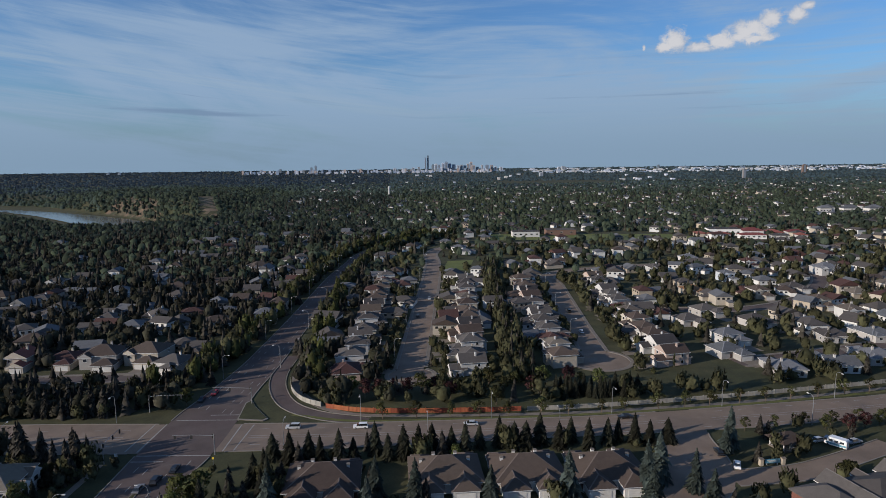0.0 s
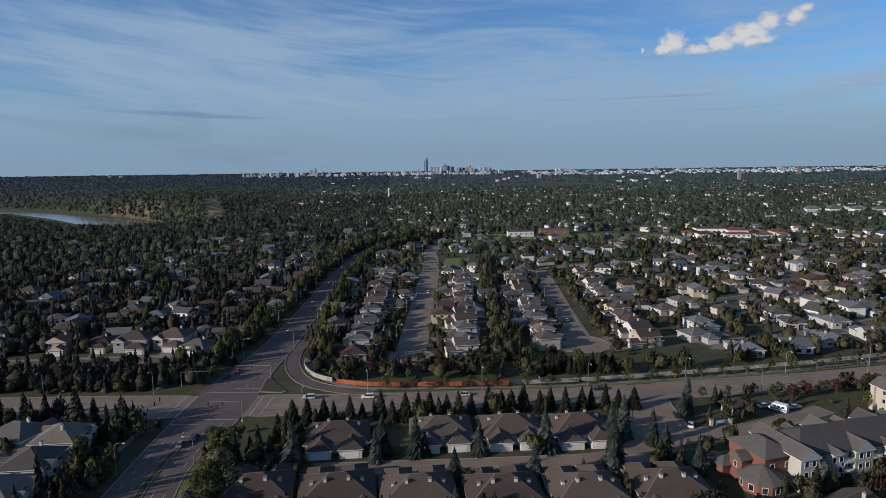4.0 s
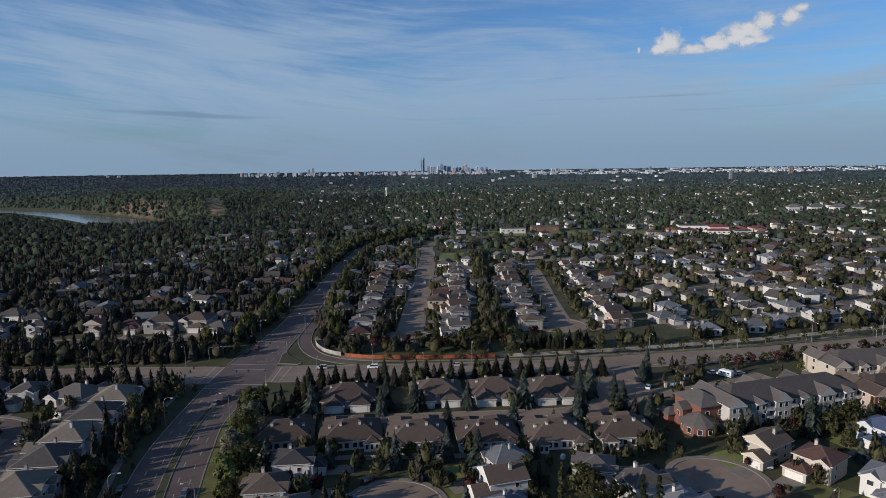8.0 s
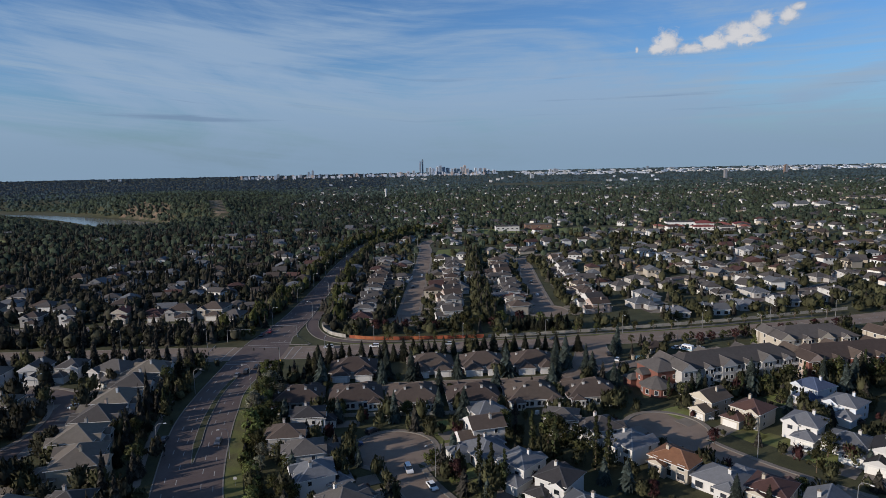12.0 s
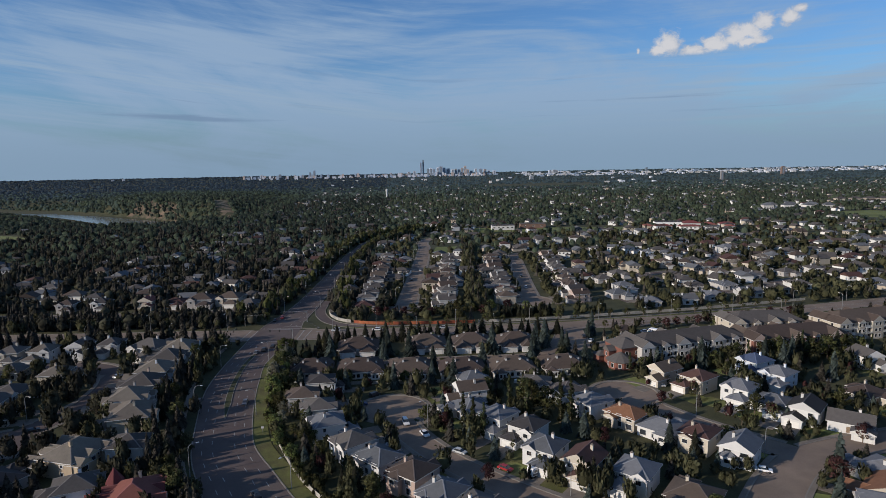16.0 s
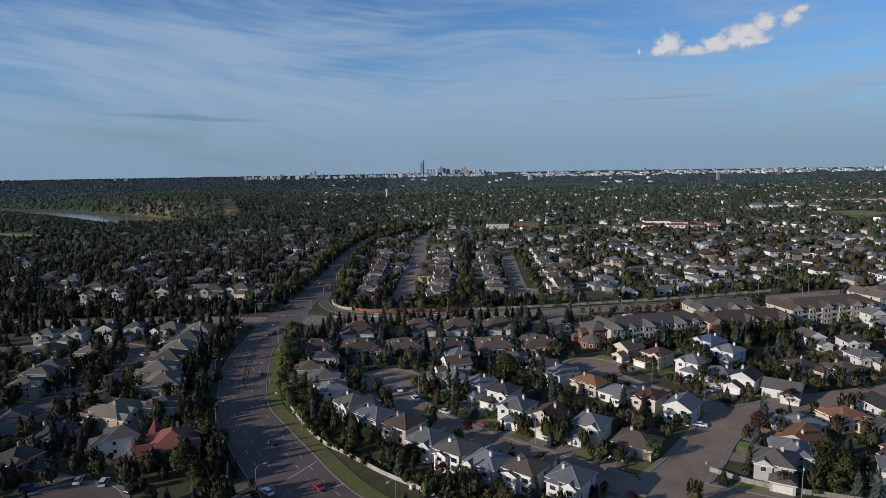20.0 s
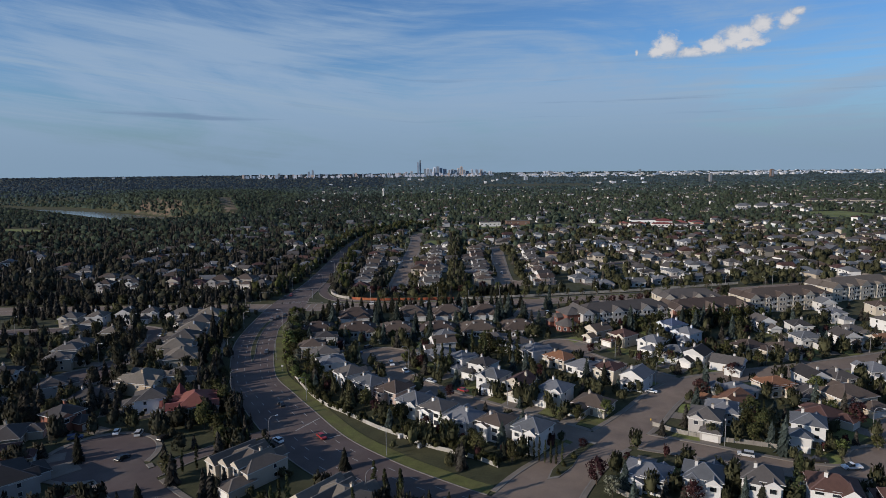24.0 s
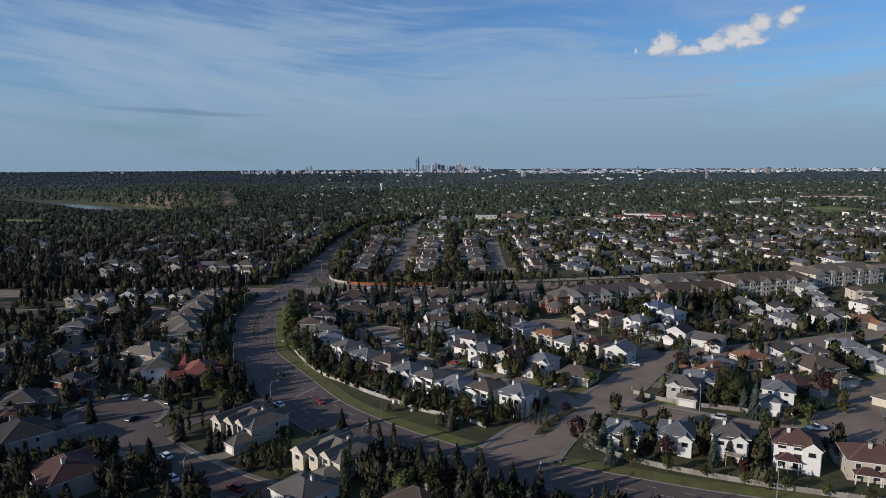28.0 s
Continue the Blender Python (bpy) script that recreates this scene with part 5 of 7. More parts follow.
def make_tree(kind, v):
    """Trunk and crown meshes of one kind of tree, about its true size."""
    rng = random.Random(f"{kind}{v}")
    tg, cg = Geo(), Geo()
    if kind in ("spruce", "bluespruce"):
        hgt, rad = rng.uniform(9, 12), rng.uniform(2.5, 3.3)
        tg.tube([(0, 0, -0.3), (0, 0, hgt * 0.5), (0, 0, hgt * 0.96)], [0.22, 0.13, 0.03], 6)
        tiers = 15
        for i in range(tiers):
            t = i / (tiers - 1)
            z = 0.7 + (hgt - 1.0) * t
            rr = rad * (1 - t) ** 0.8 * rng.uniform(0.86, 1.1) + 0.16
            n = max(5, int(11 * (1 - t) + 4))
            ph = rng.uniform(0, 6)
            for k in range(n):
                a = ph + k * math.tau / n + rng.uniform(-0.2, 0.2)
                r1 = rr * rng.uniform(0.6, 1.2)
                c, s = math.cos(a), math.sin(a)
                wdt = 0.62 * rr / n * 5 + 0.12
                drop = r1 * 0.32 + rng.uniform(-0.1, 0.15)
                p0 = (0.06 * c, 0.06 * s, z + 0.75)
                p1 = (c * r1 * 0.55 - s * wdt, s * r1 * 0.55 + c * wdt, z + 0.18)
                p2 = (c * r1, s * r1, z - drop)
                p3 = (c * r1 * 0.55 + s * wdt, s * r1 * 0.55 - c * wdt, z + 0.18)
                cg.add([p0, p1, p2, p3], [(0, 1, 2), (0, 2, 3)])
        cg.add([(0.1, 0, hgt - 0.8), (-0.05, 0.09, hgt - 0.8), (-0.05, -0.09, hgt - 0.8), (0, 0, hgt + 0.25)], [(0, 1, 3), (1, 2, 3), (2, 0, 3)])
    elif kind == "poplar":
        hgt = rng.uniform(10, 13)
        tg.tube([(0, 0, -0.3), (0.1, 0, hgt * 0.5), (0, 0, hgt * 0.9)], [0.2, 0.12, 0.03], 6)
        cent = []
        for i in range(17):
            t = i / 16
            r = 1.25 * math.sin(math.pi * min(1, 0.16 + t * 0.86)) ** 0.7
            cent.append((rng.uniform(-0.45, 0.45) * r, rng.uniform(-0.45, 0.45) * r, 1.0 + t * (hgt - 1.2), max(0.35, r * rng.uniform(0.6, 0.85))))
        cg = leaf_cloud(rng, cent, 34, 0.27)
    else:
        hgt = {"street": rng.uniform(4.5, 5.5), "shrub": rng.uniform(2.6, 3.4)}.get(kind, rng.uniform(7.5, 10.5))
        spread = hgt * (0.42 if kind != "shrub" else 0.55)
        stem = hgt * (0.2 if kind != "shrub" else 0.05)
        tg.tube([(0, 0, -0.3), (rng.uniform(-0.1, 0.1), 0.05, stem), (rng.uniform(-0.3, 0.3), rng.uniform(-0.3, 0.3), hgt * 0.7)], [hgt * 0.022, hgt * 0.018, 0.04], 6)
        limbs = []
        cent = []
        for k in range(22 if kind not in ("street", "shrub") else 12):
            t = rng.random()
            a = rng.uniform(0, math.tau)
            zz = stem + hgt * 0.12 + t * hgt * 0.62
            prof = math.sin(math.pi * (0.18 + 0.74 * t)) ** 0.8
            rr = spread * prof * rng.uniform(0.35, 0.9)
            c = (math.cos(a) * rr, math.sin(a) * rr, zz, spread * rng.uniform(0.24, 0.42))
            cent.append(c)
            if k < 6:
                tg.tube([(0, 0, stem * 0.9 + 0.1 * k), (c[0] * 0.5, c[1] * 0.5, (stem + zz) / 2 + 0.2), (c[0], c[1], zz)], [hgt * 0.010, hgt * 0.007, 0.02], 4)
        cent.append((0, 0, stem + hgt * 0.42, spread * 0.5))
        cent.append((0, 0, hgt * 0.86, spread * 0.3))
        cg = leaf_cloud(rng, cent, 33, hgt * 0.0375 if kind != "shrub" else 0.26)
    return tg, cg


TREE_SAY = dict(spruce=("spruce_tree", "dark green conical spruce tree", "spruce"), bluespruce=("spruce_tree", "blue-grey conical spruce tree", "spruce"), poplar=("poplar_tree", "narrow columnar poplar tree", "poplar"),
                green=("leafy_tree", "green broadleaf tree with an uneven crown", "spruce"), lime=("leafy_tree", "light green broadleaf tree", ""), plum=("plum_tree", "dark purple-leaved ornamental tree", ""),
                silver=("willow_tree", "pale silvery willow tree", ""), street=("street_tree", "small round street tree on the verge", ""), olive=("leafy_tree", "olive green broadleaf tree", ""), shrub=("shrub", "low leafy garden shrub", ""))


def tree(kind, x, y, size=1.0, leaf=None, sq=1.0):
    leaf = leaf or {"street": "green", "shrub": "olive"}.get(kind, kind)
    v = RNG.randint(0, 3)
    key = (kind, v, leaf)
    name, label, _ = TREE_SAY[kind]
    m = pose(x, y, float(terrain(x, y)), 0, 0, RNG.uniform(0, 360))
    if key in TREES:
        ob = copy_thing(TREES[key], m)
    else:
        shape = kind if kind in ("spruce", "bluespruce", "poplar", "street", "shrub") else "broad"
        tg, cg = shared(("tree", shape, v), lambda: make_tree(shape, v))
        ob = thing(name, label, "tree" if kind != "shrub" else "shrub", "trees of the suburb")
        part("trunk", tg.mesh("trunk", [M["trunk"]]), ob)
        part("crown", cg.mesh("crown", [M["leaf_" + leaf]]), ob)
        ob.matrix_basis = m
        TREES[key] = ob
    ob.scale = (size * sq, size * sq, size)
    PLANTED.append((x, y))
    return ob


def kept_clear(x, y):
    """Open verges: the street corner within the white fence, and both sides of the roads in front of the fences."""
    x, y = np.atleast_1d(x), np.atleast_1d(y)
    corner_ = (y > 192) & (y < 262) & (x > -60) & (x < np.interp(y, [196, 203, 207, 214, 224, 234, 262], [-5, -12, -21, -30, -35.5, -37.5, -37.5]))
    north = (x > -14) & (x < 260) & (y > 180) & (y < np.interp(x, [-10, 13, 47, 90, 160, 260], [203.5, 201.2, 200, 201.5, 207, 223]))
    cx = np.interp(-y, -art[:, 1], art[:, 0])
    d = np.hypot(x[:, None] - art[None, :, 0], y[:, None] - art[None, :, 1]) - art[None, :, 2] / 2
    verge = (y < 160) & (d.min(1) < 5.2) & (x > cx)
    return corner_ | north | verge


PLANTED = []
R2 = random.Random(21)


def free(x, y, gap=2.5, house_gap=0.0):
    return not in_road(x, y, 1.2)[0] and not kept_clear(x, y)[0] and all(math.hypot(x - a, y - b) > r - 2.6 + house_gap for a, b, r in PLACED) and all(abs(x - a) > gap or abs(y - b) > gap for a, b in PLANTED[-900:])


# spruces between the duplexes and the crossroad
for k in range(26):
    tree("spruce", -34 + 4.7 * k + R2.uniform(-1, 1), 169.5 + R2.uniform(-3, 2.5), R2.uniform(0.62, 0.95), sq=1.25)
for k in range(11):
    tree("spruce", -48 + R2.uniform(0, 16), 128 + R2.uniform(0, 42), R2.uniform(0.6, 0.95))
# blue spruces in the duplex court
for x, y, s in ((101, 163, 0.9), (78, 130, 0.95), (62, 128, 1.0), (6, 141, 0.9), (25, 140, 0.85), (45, 140, 0.95), (66, 141, 1.0), (72, 147, 1.1), (-6, 139, 0.8), (-30, 139, 0.9), (79, 141, 0.8), (16, 125, 0.8), (38, 124, 0.75), (60, 124, 0.8), (84, 122, 0.7), (-4, 143, 0.9), (98, 160, 0.7), (22, 96, 0.9), (14, 104, 0.8)):
    tree("bluespruce", x, y, s * 1.22, sq=1.15)
# dark spruces behind the pale fence and street trees on both verges of the crossroad
for k in range(24):
    tree("spruce", 60 + 1.35 * k + R2.uniform(-0.8, 0.8), 207 + R2.uniform(-2, 4), R2.uniform(0.55, 0.78))
for k in range(24):
    tree("street", -2 + 10.4 * k + R2.uniform(-1, 1), np.interp(-2 + 10.4 * k, [0, 60, 120, 184, 260], [194.4, 190.6, 193.4, 199.0, 211.0]) + 0.8, R2.uniform(1.0, 1.35))
for k in range(11):
    tree("street", 112 + 10 * k, np.interp(112 + 10 * k, [100, 184, 260], [172.6, 177.2, 188.4]), R2.uniform(0.8, 1.05))
for k in range(14):
    tree("plum" if k % 3 else "green", 138 + 6.5 * k, 170 + 1.0 * k + R2.uniform(-2, 2), R2.uniform(0.5, 0.7))
for k in range(8):
    tree("street", -150 + 8 * k + R2.uniform(-2, 2), 213 + R2.uniform(-1, 2), R2.uniform(0.9, 1.2))
# dark belt west of the arterial, south of the junction
for k in range(26):
    y = R2.uniform(24, 178)
    x = np.interp(y, [20, 50, 100, 140, 178], [-62, -74, -87, -91, -90]) - R2.uniform(-4, 3)
    if free(x, y, 2.2, -2):
        tree(R2.choice(("spruce", "spruce", "poplar", "green", "olive")), x, y, R2.uniform(0.55, 0.95))
# light trees on the arterial's east verge
for k in range(26):
    y = 148 - 4.6 * k
    x = np.interp(y, [25, 45, 75, 105, 150], [-27, -38, -46, -51, -54]) + R2.uniform(0, 5)
    if y > 60 or k % 2:
        tree(R2.choice(("lime", "green", "lime", "silver", "lime")), x, y, R2.uniform(0.8, 1.1) if y > 90 else R2.uniform(0.5, 0.8))
# trees behind the verge fence
for k in range(30):
    t = k / 29
    i = t * 5
    x = np.interp(i, [0, 1, 2, 3, 4, 5], [-46, -37, -22, -2, 16, 38]) + R2.uniform(1, 6)
    y = np.interp(i, [0, 1, 2, 3, 4, 5], [102, 58, 28, 1, -17, -37]) + R2.uniform(1, 5)
    if free(x, y, 1.5, -2.5):
        tree(R2.choice(("green", "spruce", "olive", "plum", "green", "poplar")), x, y, R2.uniform(0.45, 0.85))
for k in range(8):
    tree("poplar", 41 + 1.5 * k, -27.5 - 0.9 * k, 0.62, sq=0.8)
# named single trees
for kind, x, y, s in (("poplar", 21, 57, 1.1), ("poplar", 24, 54, 1.2), ("poplar", 27, 51.5, 1.05), ("plum", 15, 58, 0.7), ("green", 52, 66, 1.25), ("green", 47, 70, 1.2), ("poplar", 44, 63, 1.3), ("poplar", 55, 60, 1.35), ("poplar", 58, 58, 1.3),
                      ("poplar", 40, 74, 1.2), ("green", 46, 78, 1.0), ("plum", 56, 30, 0.75), ("spruce", 62, 28, 0.85), ("plum", 113, 79, 0.6), ("green", 124, 58, 0.85), ("plum", 127, 53, 0.6), ("plum", 96, 70, 0.55),
                      ("plum", 118, 10, 0.85), ("lime", 77, -1, 0.7), ("green", 66, 2, 0.55), ("plum", 58, -45, 0.8), ("silver", 60, -52, 0.75), ("plum", 80, -57, 0.75), ("bluespruce", 92, -61, 0.75), ("spruce", 96, -62, 0.75),
                      ("poplar", 104.5, -64, 1.3), ("green", 122, -22, 0.95), ("green", 118, -20, 0.9), ("poplar", 126, -16, 0.8), ("lime", 138, -37, 0.65), ("green", 152, -35, 0.55), ("plum", 158, -18, 0.95),
                      ("green", 125, -10, 0.9), ("poplar", 120, -14, 0.9), ("spruce", 88, 31, 0.8), ("bluespruce", 82, 35, 0.85), ("bluespruce", 160, 108, 1.05), ("bluespruce", 170, 105, 1.15), ("bluespruce", 164, 102, 1.0), ("green", 186, 98, 0.9),
                      ("plum", 144, 33, 0.6), ("plum", 147, 36, 0.6), ("green", 156, 58, 0.95), ("plum", 72, -33, 0.35), ("silver", -43, 122, 0.8), ("lime", -20, 106, 0.55), ("lime", 3, 104, 0.6), ("plum", -4, 24, 0.6), ("plum", 24, 24, 0.55),
                      ("spruce", -65, -46, 0.85), ("spruce", -95, -14, 0.85), ("poplar", -60.5, -25, 0.62), ("poplar", -57, -23, 0.62), ("spruce", -64, -58, 0.6), ("poplar", -30, -52, 0.85), ("poplar", -28, -51.8, 0.9), ("poplar", -26, -51, 0.9), ("poplar", -9, -59, 0.95), ("spruce", -20, -60, 0.6),
                      ("green", -57, -1, 0.8), ("green", -63, 6, 0.95), ("green", -52, -12, 0.85), ("poplar", -44, -14, 0.7), ("poplar", -47, -13, 0.7), ("olive", -54, 7, 0.8), ("spruce", -13, -28, 0.7), ("green", -33, -48, 0.55), ("green", -30, -50, 0.6),
                      ("poplar", -9, -72.5, 1.35), ("lime", 5.8, -73, 0.9), ("poplar", -4, -43, 0.9), ("poplar", 3, -52, 1.0), ("poplar", -1, -54, 1.1), ("poplar", 3, -57, 1.1), ("spruce", 9.5, -67, 1.2), ("spruce", 14, -69, 1.25), ("spruce", 18.5, -71.5, 1.3), ("spruce", 24, -75.5, 1.3), ("spruce", 20, -84, 1.3), ("spruce", 31, -79, 1.15), ("olive", 12, -75, 1.0), ("green", 27, -83, 1.0), ("shrub", 52, -34, 0.5), ("shrub", 56.5, -29, 0.6), ("plum", 61, -24.5, 0.4), ("shrub", 49, -38, 0.5), ("green", 32, -80, 0.7), ("lime", 44, -82, 0.6), ("lime", 52, -86, 0.5)):
    tree(kind, x, y, s)
for k in range(22):
    tree(R2.choice(("spruce", "green", "poplar", "green", "bluespruce")), 98 + 5.4 * k + R2.uniform(-2, 2), 106.5 + 0.25 * k + R2.uniform(-3, 2), R2.uniform(0.6, 0.85) if k < 6 else R2.uniform(0.85, 1.25))
# small trees on the collector's verge and along the southern fence
for k in range(9):
    tree("lime" if k % 2 else "green", 68 + 8.5 * k, -61 - 4.1 * k, R2.uniform(0.35, 0.55))
for k in range(20):
    tree(R2.choice(("spruce", "green", "plum", "lime")), -20 + 5.2 * k, 213 + R2.uniform(-3, 8), R2.uniform(0.5, 0.85))
# yard trees
count = 0
for _ in range(2600):
    if count >= 60:
        break
    x, y = R2.uniform(-190, 250), R2.uniform(-90, 235)
    if abs(x) > 0.72 * (y + 260) or not free(x, y, 3.0, -0.5) or (-62 < x < -40 and y > 60):
        continue
    tree(R2.choice(("green", "green", "spruce", "olive", "lime", "plum", "poplar", "shrub", "shrub")), x, y, R2.uniform(0.45, 0.8))
    count += 1

# ---------------------------------------------------------------- woods and distant houses


def scatter(points, template, scales, turns, jitter, seed):
    """Many copies of one small crown as arrays of vertices and faces."""
    rs = np.random.RandomState(seed)
    template_v, template_f = template[0], template[1]
    n, k = len(points), len(template_v)
    c, s = np.cos(turns)[:, None], np.sin(turns)[:, None]
    tv = template_v[None] * (1 + rs.uniform(-jitter, jitter, (n, k, 1)))
    x = (tv[..., 0] * c - tv[..., 1] * s) * scales[:, 0:1]
    y = (tv[..., 0] * s + tv[..., 1] * c) * scales[:, 0:1]
    z = tv[..., 2] * scales[:, 1:2]
    v = np.stack([x + points[:, 0:1], y + points[:, 1:2], z + points[:, 2:3]], -1).reshape(-1, 3)
    f = (template_f[None] + (np.arange(n) * k)[:, None, None]).reshape(-1, template_f.shape[1])
    nv = None
    if len(template) > 2:
        tn = np.broadcast_to(template[2][None], (n, k, 3))
        nv = np.stack([tn[..., 0] * c - tn[..., 1] * s, tn[..., 0] * s + tn[..., 1] * c, tn[..., 2]], -1).reshape(-1, 3)
    return v, f, nv


def stuff(name, v, f, mats, label, category, slots=None, nv=None):
    me = bpy.data.meshes.new(name)
    me.vertices.add(len(v))
    me.vertices.foreach_set("co", np.asarray(v, np.float32).ravel())
    k = f.shape[1]
    me.loops.add(len(f) * k)
    me.loops.foreach_set("vertex_index", f.astype(np.int32).ravel())
    me.polygons.add(len(f))
    me.polygons.foreach_set("loop_start", (np.arange(len(f)) * k).astype(np.int32))
    me.polygons.foreach_set("loop_total", np.full(len(f), k, np.int32))
    for m in mats:
        me.materials.append(m)
    if slots is not None:
        me.polygons.foreach_set("material_index", slots.astype(np.int32))
    if nv is not None:
        me.polygons.foreach_set("use_smooth", [True] * len(f))
    me.update(calc_edges=True)
    me.validate()
    if nv is not None:
        me.normals_split_custom_set_from_vertices(nv)
    return tagged(new(name, me), label, category, kind="stuff")


def small_ball():
    bm = bmesh.new()
    bmesh.ops.create_icosphere(bm, subdivisions=1, radius=1.0)
    v = np.array([p.co[:] for p in bm.verts])
    f = np.array([[q.index for q in p.verts] for p in bm.faces])
    bm.free()
    v[:, 2] = v[:, 2] * 0.5 + 0.5
    return v, f


def tuft_template(seed, sprays, leaf=0.23, core=0.84):
    """A broad crown as separate leaf sprays over a lumpy ellipsoid, one unit across."""
    rng = random.Random(seed)
    cent = [(math.cos(a) * 0.55 * q, math.sin(a) * 0.55 * q, 0.35 + 0.5 * z, 0.42) for a, q, z in [(rng.uniform(0, 6.3), rng.uniform(0.3, 1), rng.random()) for _ in range(9)]] + [(0, 0, 0.55, 0.5)]
    g = leaf_cloud(rng, cent, sprays, leaf)
    if core:
        v0, f0 = small_ball()
        k = len(g.v)
        for x, y, z in v0:
            q = core * rng.uniform(0.86, 1.1)
            g.v.append((x * q, y * q, 0.58 + (z - 0.5) * 1.4 * core * rng.uniform(0.9, 1.08)))
            g.n.append(tuple(Vector((x, y, (z - 0.5) * 1.6 + 0.3)).normalized()))
        g.f += [tuple(int(a) + k for a in f) for f in f0]
    return np.array(g.v), np.array(g.f), np.array(g.n)


def softened(template):
    """Turns the leaf normals mostly upward, so far crowns shade evenly, as through haze."""
    n = template[2] * 0.45 + np.array([0.0, 0.0, 0.75])
    return template[0], template[1], n / np.linalg.norm(n, axis=1)[:, None]


def dome_template(seed):
    """The lumpy top of a far crown, two rings and a tip, one unit in radius."""
    rng = random.Random(seed)
    v = []
    for z, r in ((0.05, 0.95), (0.62, 0.82)):
        ph = rng.uniform(0, 1)
        v += [(math.cos(ph + a * math.tau / 6) * r * rng.uniform(0.8, 1.15), math.sin(ph + a * math.tau / 6) * r * rng.uniform(0.8, 1.15), z * rng.uniform(0.8, 1.2)) for a in range(6)]
    v.append((0.05, -0.05, 1.05))
    f = []
    for a in range(6):
        b = (a + 1) % 6
        f += [(a, b, 6 + b), (a, 6 + b, 6 + a), (6 + a, 6 + b, 12)]
    n = [tuple(Vector((x, y, 0.35 + z * 0.6)).normalized()) for x, y, z in v]
    return np.array(v), np.array(f), np.array(n)


PL = np.array(PLACED)


def far_ok(x, y, gap, near=-1.0):
    ok = ~in_road(x, y, gap)
    d = np.hypot(x[:, None] - PL[None, :, 0], y[:, None] - PL[None, :, 1]) - PL[None, :, 2]
    ok &= d.min(1) > near
    field = (x > 110) & (x < 330) & (y > 648 - 0.16 * (x - 110)) & (y < 700 - 0.14 * (x - 110))
    field |= (x > 350) & (x < 430) & (y > 590) & (y < 618)
    park = ((x > 38) & (x < 74) & (y > 466) & (y < 524)) | ((x > 400) & (x < 850) & (y > 2090) & (y < 2440))
    meadow = (x > 688) & (x < 825) & (y > 672) & (y < 825)
    bare = ((np.abs(x + 0.31 * (y - 1222) + 356) < 17) & (y > 1090) & (y < 1375)) | ((np.abs(x + 0.95 * (y - 725) + 515) < 34) & (y > 672) & (y < 780))
    lane_side = (x > -215) & (x < -84) & (y > 239) & (y < 261)
    return ok & ~field & ~park & ~meadow & ~bare & ~lane_side & ~((x > 60) & (x < 150) & (y > 211) & (y < 262) & (np.abs(x - 104) > 2)) & ~kept_clear(x, y)


def thick(x, y):
    """How wooded the land is: more to the west, patchy elsewhere."""
    p = np.array([noise.noise((a / 90, b / 90, 3.0)) for a, b in zip(x, y)])
    return p + np.clip(-x / 500, -0.25, 0.55)


# distant houses first: small gabled blocks standing among the trees
def far_houses(n, y0, y1, seed, gap):
    rs = np.random.RandomState(seed)
    y = y0 + (y1 - y0) * rs.rand(n) ** 1.1
    x = (rs.rand(n) * 1.6 - 0.70) * (y + 250)
    ok = far_ok(x, y, 7) & (terrain(x, y) > -1) & ((x > -230) | (rs.rand(n) < np.where(y > 520, 0.10, 0.26))) & ((y > 275) | (x > 330)) & ~((x < -230) & (y > 880)) & ((y < 480) | (y > 800) | (rs.rand(n) < 0.55))
    x, y = x[ok], y[ok]
    pts = []
    cell = {}
    for a, b in zip(x, y):
        k = (int(a // gap), int(b // gap))
        if k not in cell:
            cell[k] = 1
            pts.append((a, b))
    return pts


FAR_H = far_houses(1600, 215, 800, 3, 20) + far_houses(2000, 800, 2300, 4, 26)
MATS_FAR = [M["wall_bright"], M["wall_cream"], M["wall_beige"], M["roof_grey"], M["roof_brown"], M["roof_slate"], M["roof_maroon"], M["roof_tan"], M["glass"]]
fg = Geo()
rh = random.Random(12)
FAR_XY = []
for a, b in FAR_H:
    w, d, h = rh.uniform(9, 14), rh.uniform(8, 11), rh.choice((3.2, 3.4, 5.4))
    if b > 800:
        w, d, h = w * 0.78, d * 0.78, h * 0.95
    g = Geo()
    wl, rf = rh.choice((0, 0, 0, 0, 1, 2)), rh.choice((3, 3, 3, 3, 4, 5, 5, 5, 6))
    g.box(-w / 2, w / 2, -d / 2, d / 2, -0.3, h, wl)
    g.hip(-w / 2, w / 2, -d / 2, d / 2, h, rh.uniform(20, 28), 0.5, rf, rh.choice(("", "", "x", "y")))
    g.box(w * 0.1, w * 0.5, -d / 2 - 4, -d / 2 + 0.4, -0.3, 2.8, wl)
    g.hip(w * 0.1, w * 0.5, -d / 2 - 4, -d / 2 + 1, 2.8, 22, 0.4, rf)
    if b < 800:
        for k in range(3):
            px = -w * 0.35 + w * 0.3 * k
            g.box(px - 0.7, px + 0.7, -d / 2 - 0.05, -d / 2 + 0.1, h - 2.0, h - 0.8, 8)
            g.box(px - 0.7, px + 0.7, d / 2 - 0.1, d / 2 + 0.05, h - 2.0, h - 0.8, 8)
    an = radians(rh.choice((0, 90, 180, 270, 20, -20)) + rh.uniform(-8, 8))
    c, s = math.cos(an), math.sin(an)
    z = float(terrain(a, b))
    fg.v += [(px * c - py * s + a, px * s + py * c + b, pz + z) for px, py, pz in g.v]
    n0 = len(fg.v) - len(g.v)
    fg.f += [tuple(i + n0 for i in f) for f in g.f]
    fg.s += g.s
    FAR_XY.append((a, b, 8.0))
